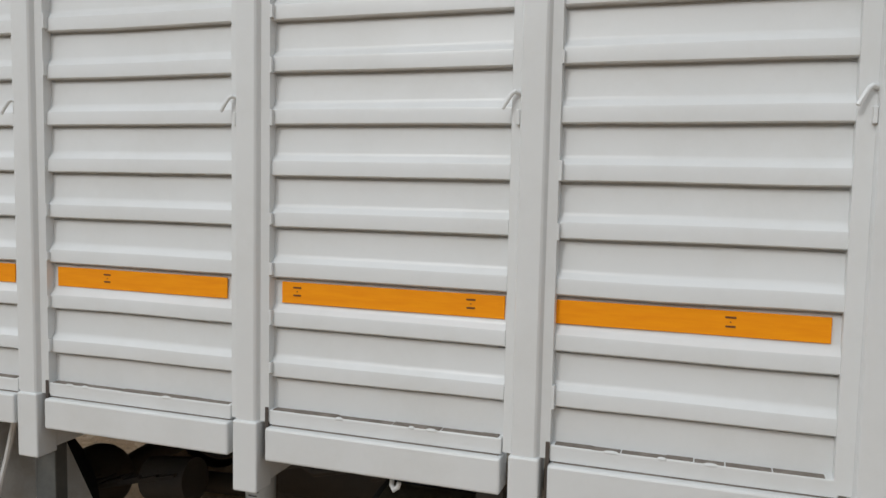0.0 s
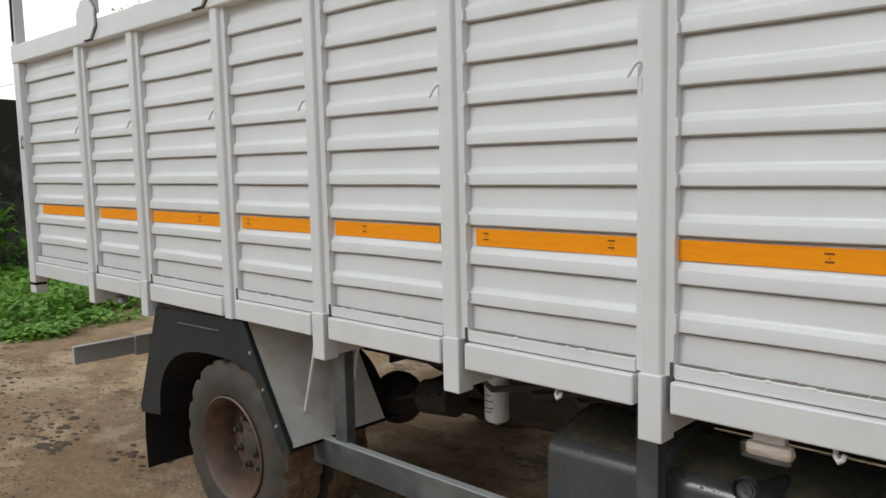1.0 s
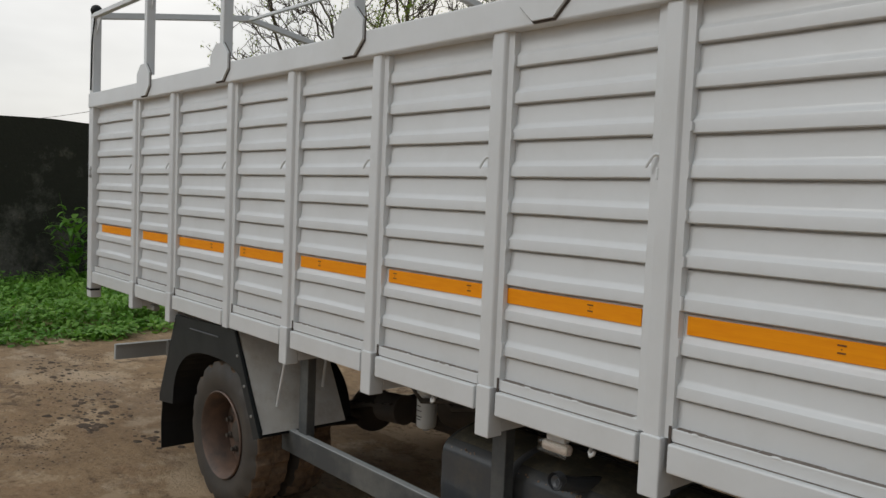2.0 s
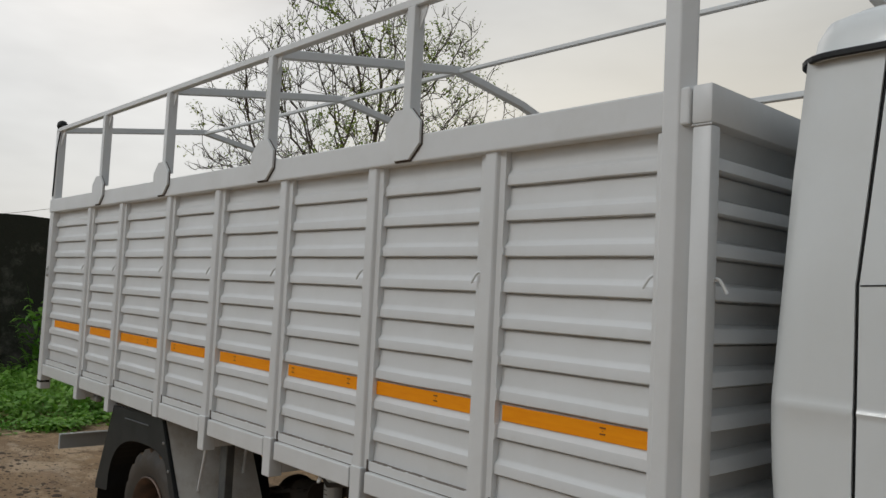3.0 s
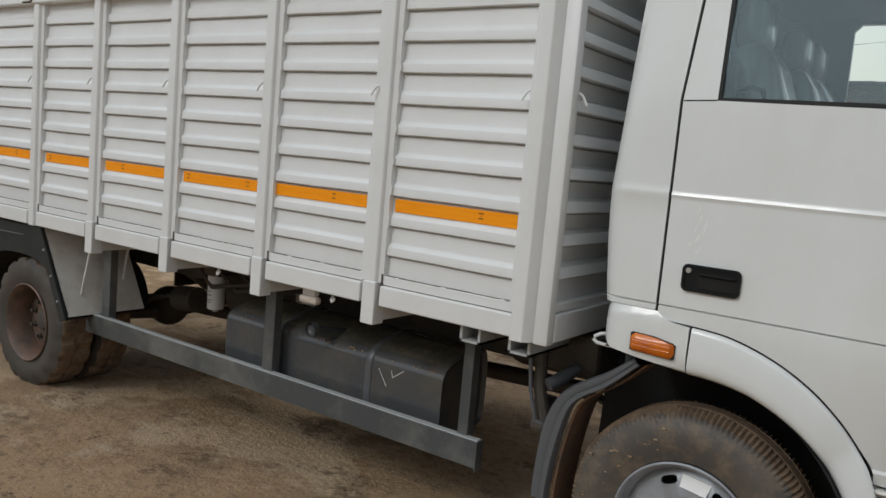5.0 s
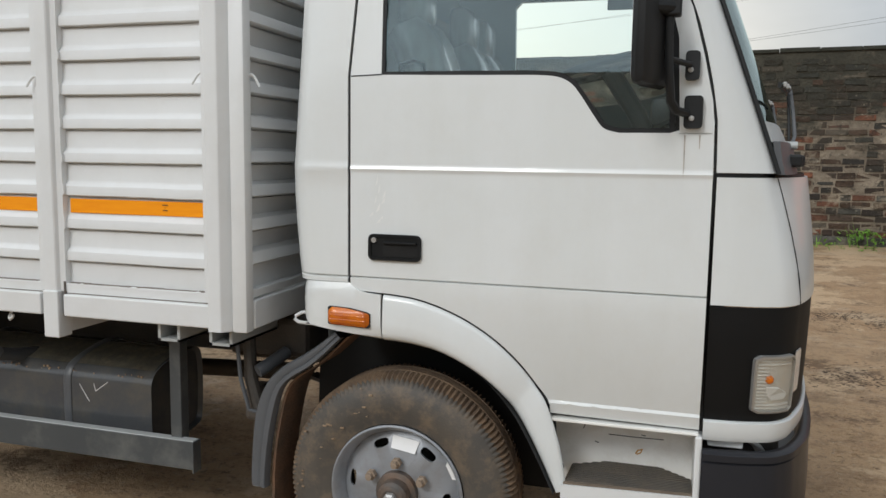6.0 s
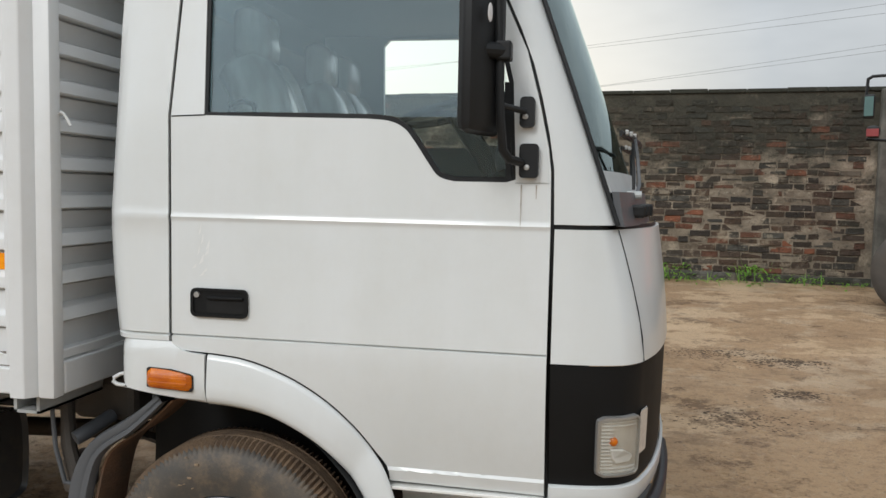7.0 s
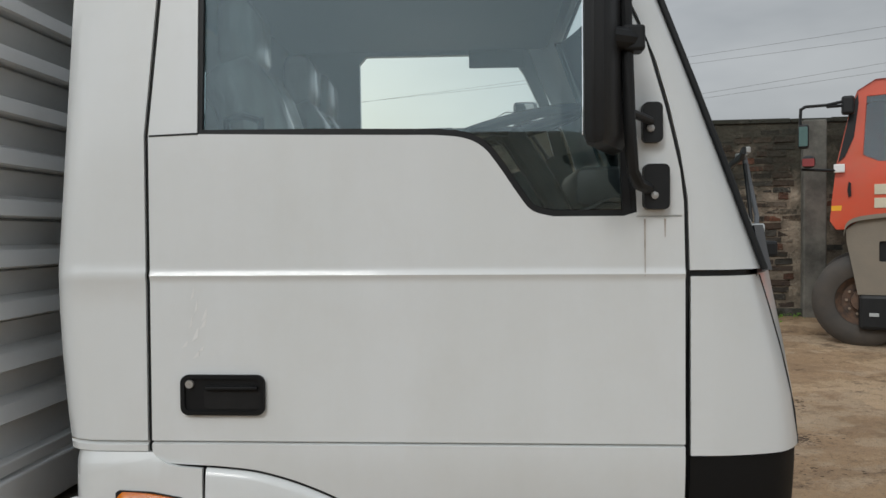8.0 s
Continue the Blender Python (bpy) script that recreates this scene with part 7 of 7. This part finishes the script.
    for i in range(10):
        a = 2 * math.pi * i / 10
        bm = bmesh.new()
        lathe(bm, [(0.018, 0.10), (0.016, 0.05), (0.0005, 0.05)], 6, (0.33 + 0.17 * math.cos(a), 0.0, R + 0.17 * math.sin(a)))
        part("wheel_nut", bm, "nut", ty)
    part("chassis", boxed(0.2, 4.2, 0.6, 1.4, 0.6, 0.92, 0.02), "frame", t)
    part("axle", rod([(0.33, 0.1, R), (0.33, 1.9, R)], 0.07, 10), "frame", t)
    bm = bmesh.new()
    lathe(bm, [(0.28, 0.02), (0.30, -0.01), (0.44, -0.025), (R, 0.03), (R, 0.26), (R - 0.03, 0.29), (0.28, 0.27)], 40, (0.33, 1.75, R))
    part("tyre", bm, "rear_rubber", t, smooth=40)
    for x in (3.8,):
        for y in (0.0, 1.75):
            bm = bmesh.new()
            lathe(bm, [(0.0005, 0.05), (0.30, -0.01), (0.44, -0.025), (R, 0.03), (R, 0.26), (R - 0.03, 0.29), (0.0005, 0.27)], 40, (x, y, R))
            part("tyre", bm, "rear_rubber", t, smooth=40)
    # mirror arms reaching ahead of the cab
    for pts in ([(0.24, 0.0, 2.95), (-0.05, -0.20, 2.87), (-0.28, -0.25, 2.86), (-0.33, -0.25, 2.83), (-0.34, -0.25, 2.63)],
                [(0.24, 0.0, 2.88), (-0.05, -0.20, 2.85)], [(0.12, 0.0, 2.10), (-0.32, -0.22, 2.12)]):
        part("mirror_arm", rod(pts, 0.018, 8), "plastic", t, "black tube mirror arm")
    part("mirror_bracket", boxed(0.10, 0.24, -0.12, 0.0, 2.76, 2.98, 0.03), "plastic", t)
    hd = part("wing_mirror", boxed(-0.36, -0.24, -0.30, -0.24, 2.36, 2.65, 0.03), "plastic", t)
    part("mirror_face", boxed(-0.348, -0.252, -0.306, -0.300, 2.39, 2.62, 0.002), "teal", hd)
    part("front_mirror", boxed(-0.32, -0.17, -0.30, -0.2, 2.13, 2.28, 0.05), "plastic", t)
    part("mirror_face", boxed(-0.31, -0.18, -0.306, -0.300, 2.15, 2.24, 0.002), "dull_red", hd)
    part("marker_lamp", boxed(0.02, 0.14, -0.06, 0.0, 2.08, 2.18, 0.01), "sticker", t)
    return t


ot = orange_truck((5.48, 7.10, ground_height(5.8, 7.0) - 0.01))
ot.rotation_euler = (0, 0, radians(-24))
ot.scale = (0.9, 0.9, 0.9)

# ---------------------------------------------------------------- bricks, last
shapes = []
for i in range(12):
    bm = unit_block(0.268 - 0.018 * (i % 4), 0.06, 0.079 - 0.006 * (i % 3), 0.008, i)
    me = bpy.data.meshes.new("brick")
    bm.to_mesh(me)
    bm.free()
    me.materials.append(M["brick"])
    shapes.append(me)
rng = random.Random(8)
rows_n = int((W_TOP - 0.05 - 0.78) / COURSE)
made = 0
vs, fs = [], []
for c in range(rows_n):
    s = -14.3 + rng.uniform(0, 0.2)
    while s < 6.5:
        kind = rng.randrange(12)
        length = 0.268 - 0.018 * (kind % 4) if rng.random() < 0.82 else 0.125
        s += length / 2 + rng.uniform(0.008, 0.024)
        z = 0.80 + c * COURSE + 0.014 * noise.noise((s * 0.9, c * 0.35, 3.1)) + rng.uniform(-0.006, 0.006)
        out = rng.uniform(-0.010, 0.010) - (0.018 if rng.random() < 0.06 else 0.0)
        if not 0.03 < s < 0.52:
            if -2.85 < s < 0.03 and made < 300:
                ob = new("brick", shapes[kind])
                ob.parent = wall_north
                ob.location = (s, 0.023 - out, z)
                ob.rotation_euler = (0, rng.uniform(-0.03, 0.03), rng.uniform(-0.04, 0.04))
                if length < 0.2:
                    ob.scale = (0.125 / (0.268 - 0.018 * (kind % 4)), 1, 1)
                made += 1
            else:
                hx, hy, hz = length / 2 - rng.uniform(0, 0.01), 0.03, 0.0395 - 0.003 * (kind % 3) - rng.uniform(0, 0.004)
                b, cy = len(vs), 0.023 - out
                # a chipped face: the front corners are drawn in unevenly
                for a in (-1, 1):
                    for q in (-1, 1):
                        for d in (-1, 1):
                            k = rng.uniform(0.84, 0.99) if q < 0 else 1.0
                            vs.append((s + a * hx * (k + 1) / 2, cy + q * hy + (0.006 * rng.random() if q < 0 else 0), z + d * hz * k))
                fs += [tuple(b + k for k in q) for q in ((0, 1, 3, 2), (4, 6, 7, 5), (0, 4, 5, 1), (2, 3, 7, 6), (0, 2, 6, 4), (1, 5, 7, 3))]
        s += length / 2
me = bpy.data.meshes.new("brick_run")
me.from_pydata(vs, [], fs)
me.materials.append(M["brick_far"])
far = new("brick_run", me)
far.parent = wall_north
tagged(far, kind="stuff")
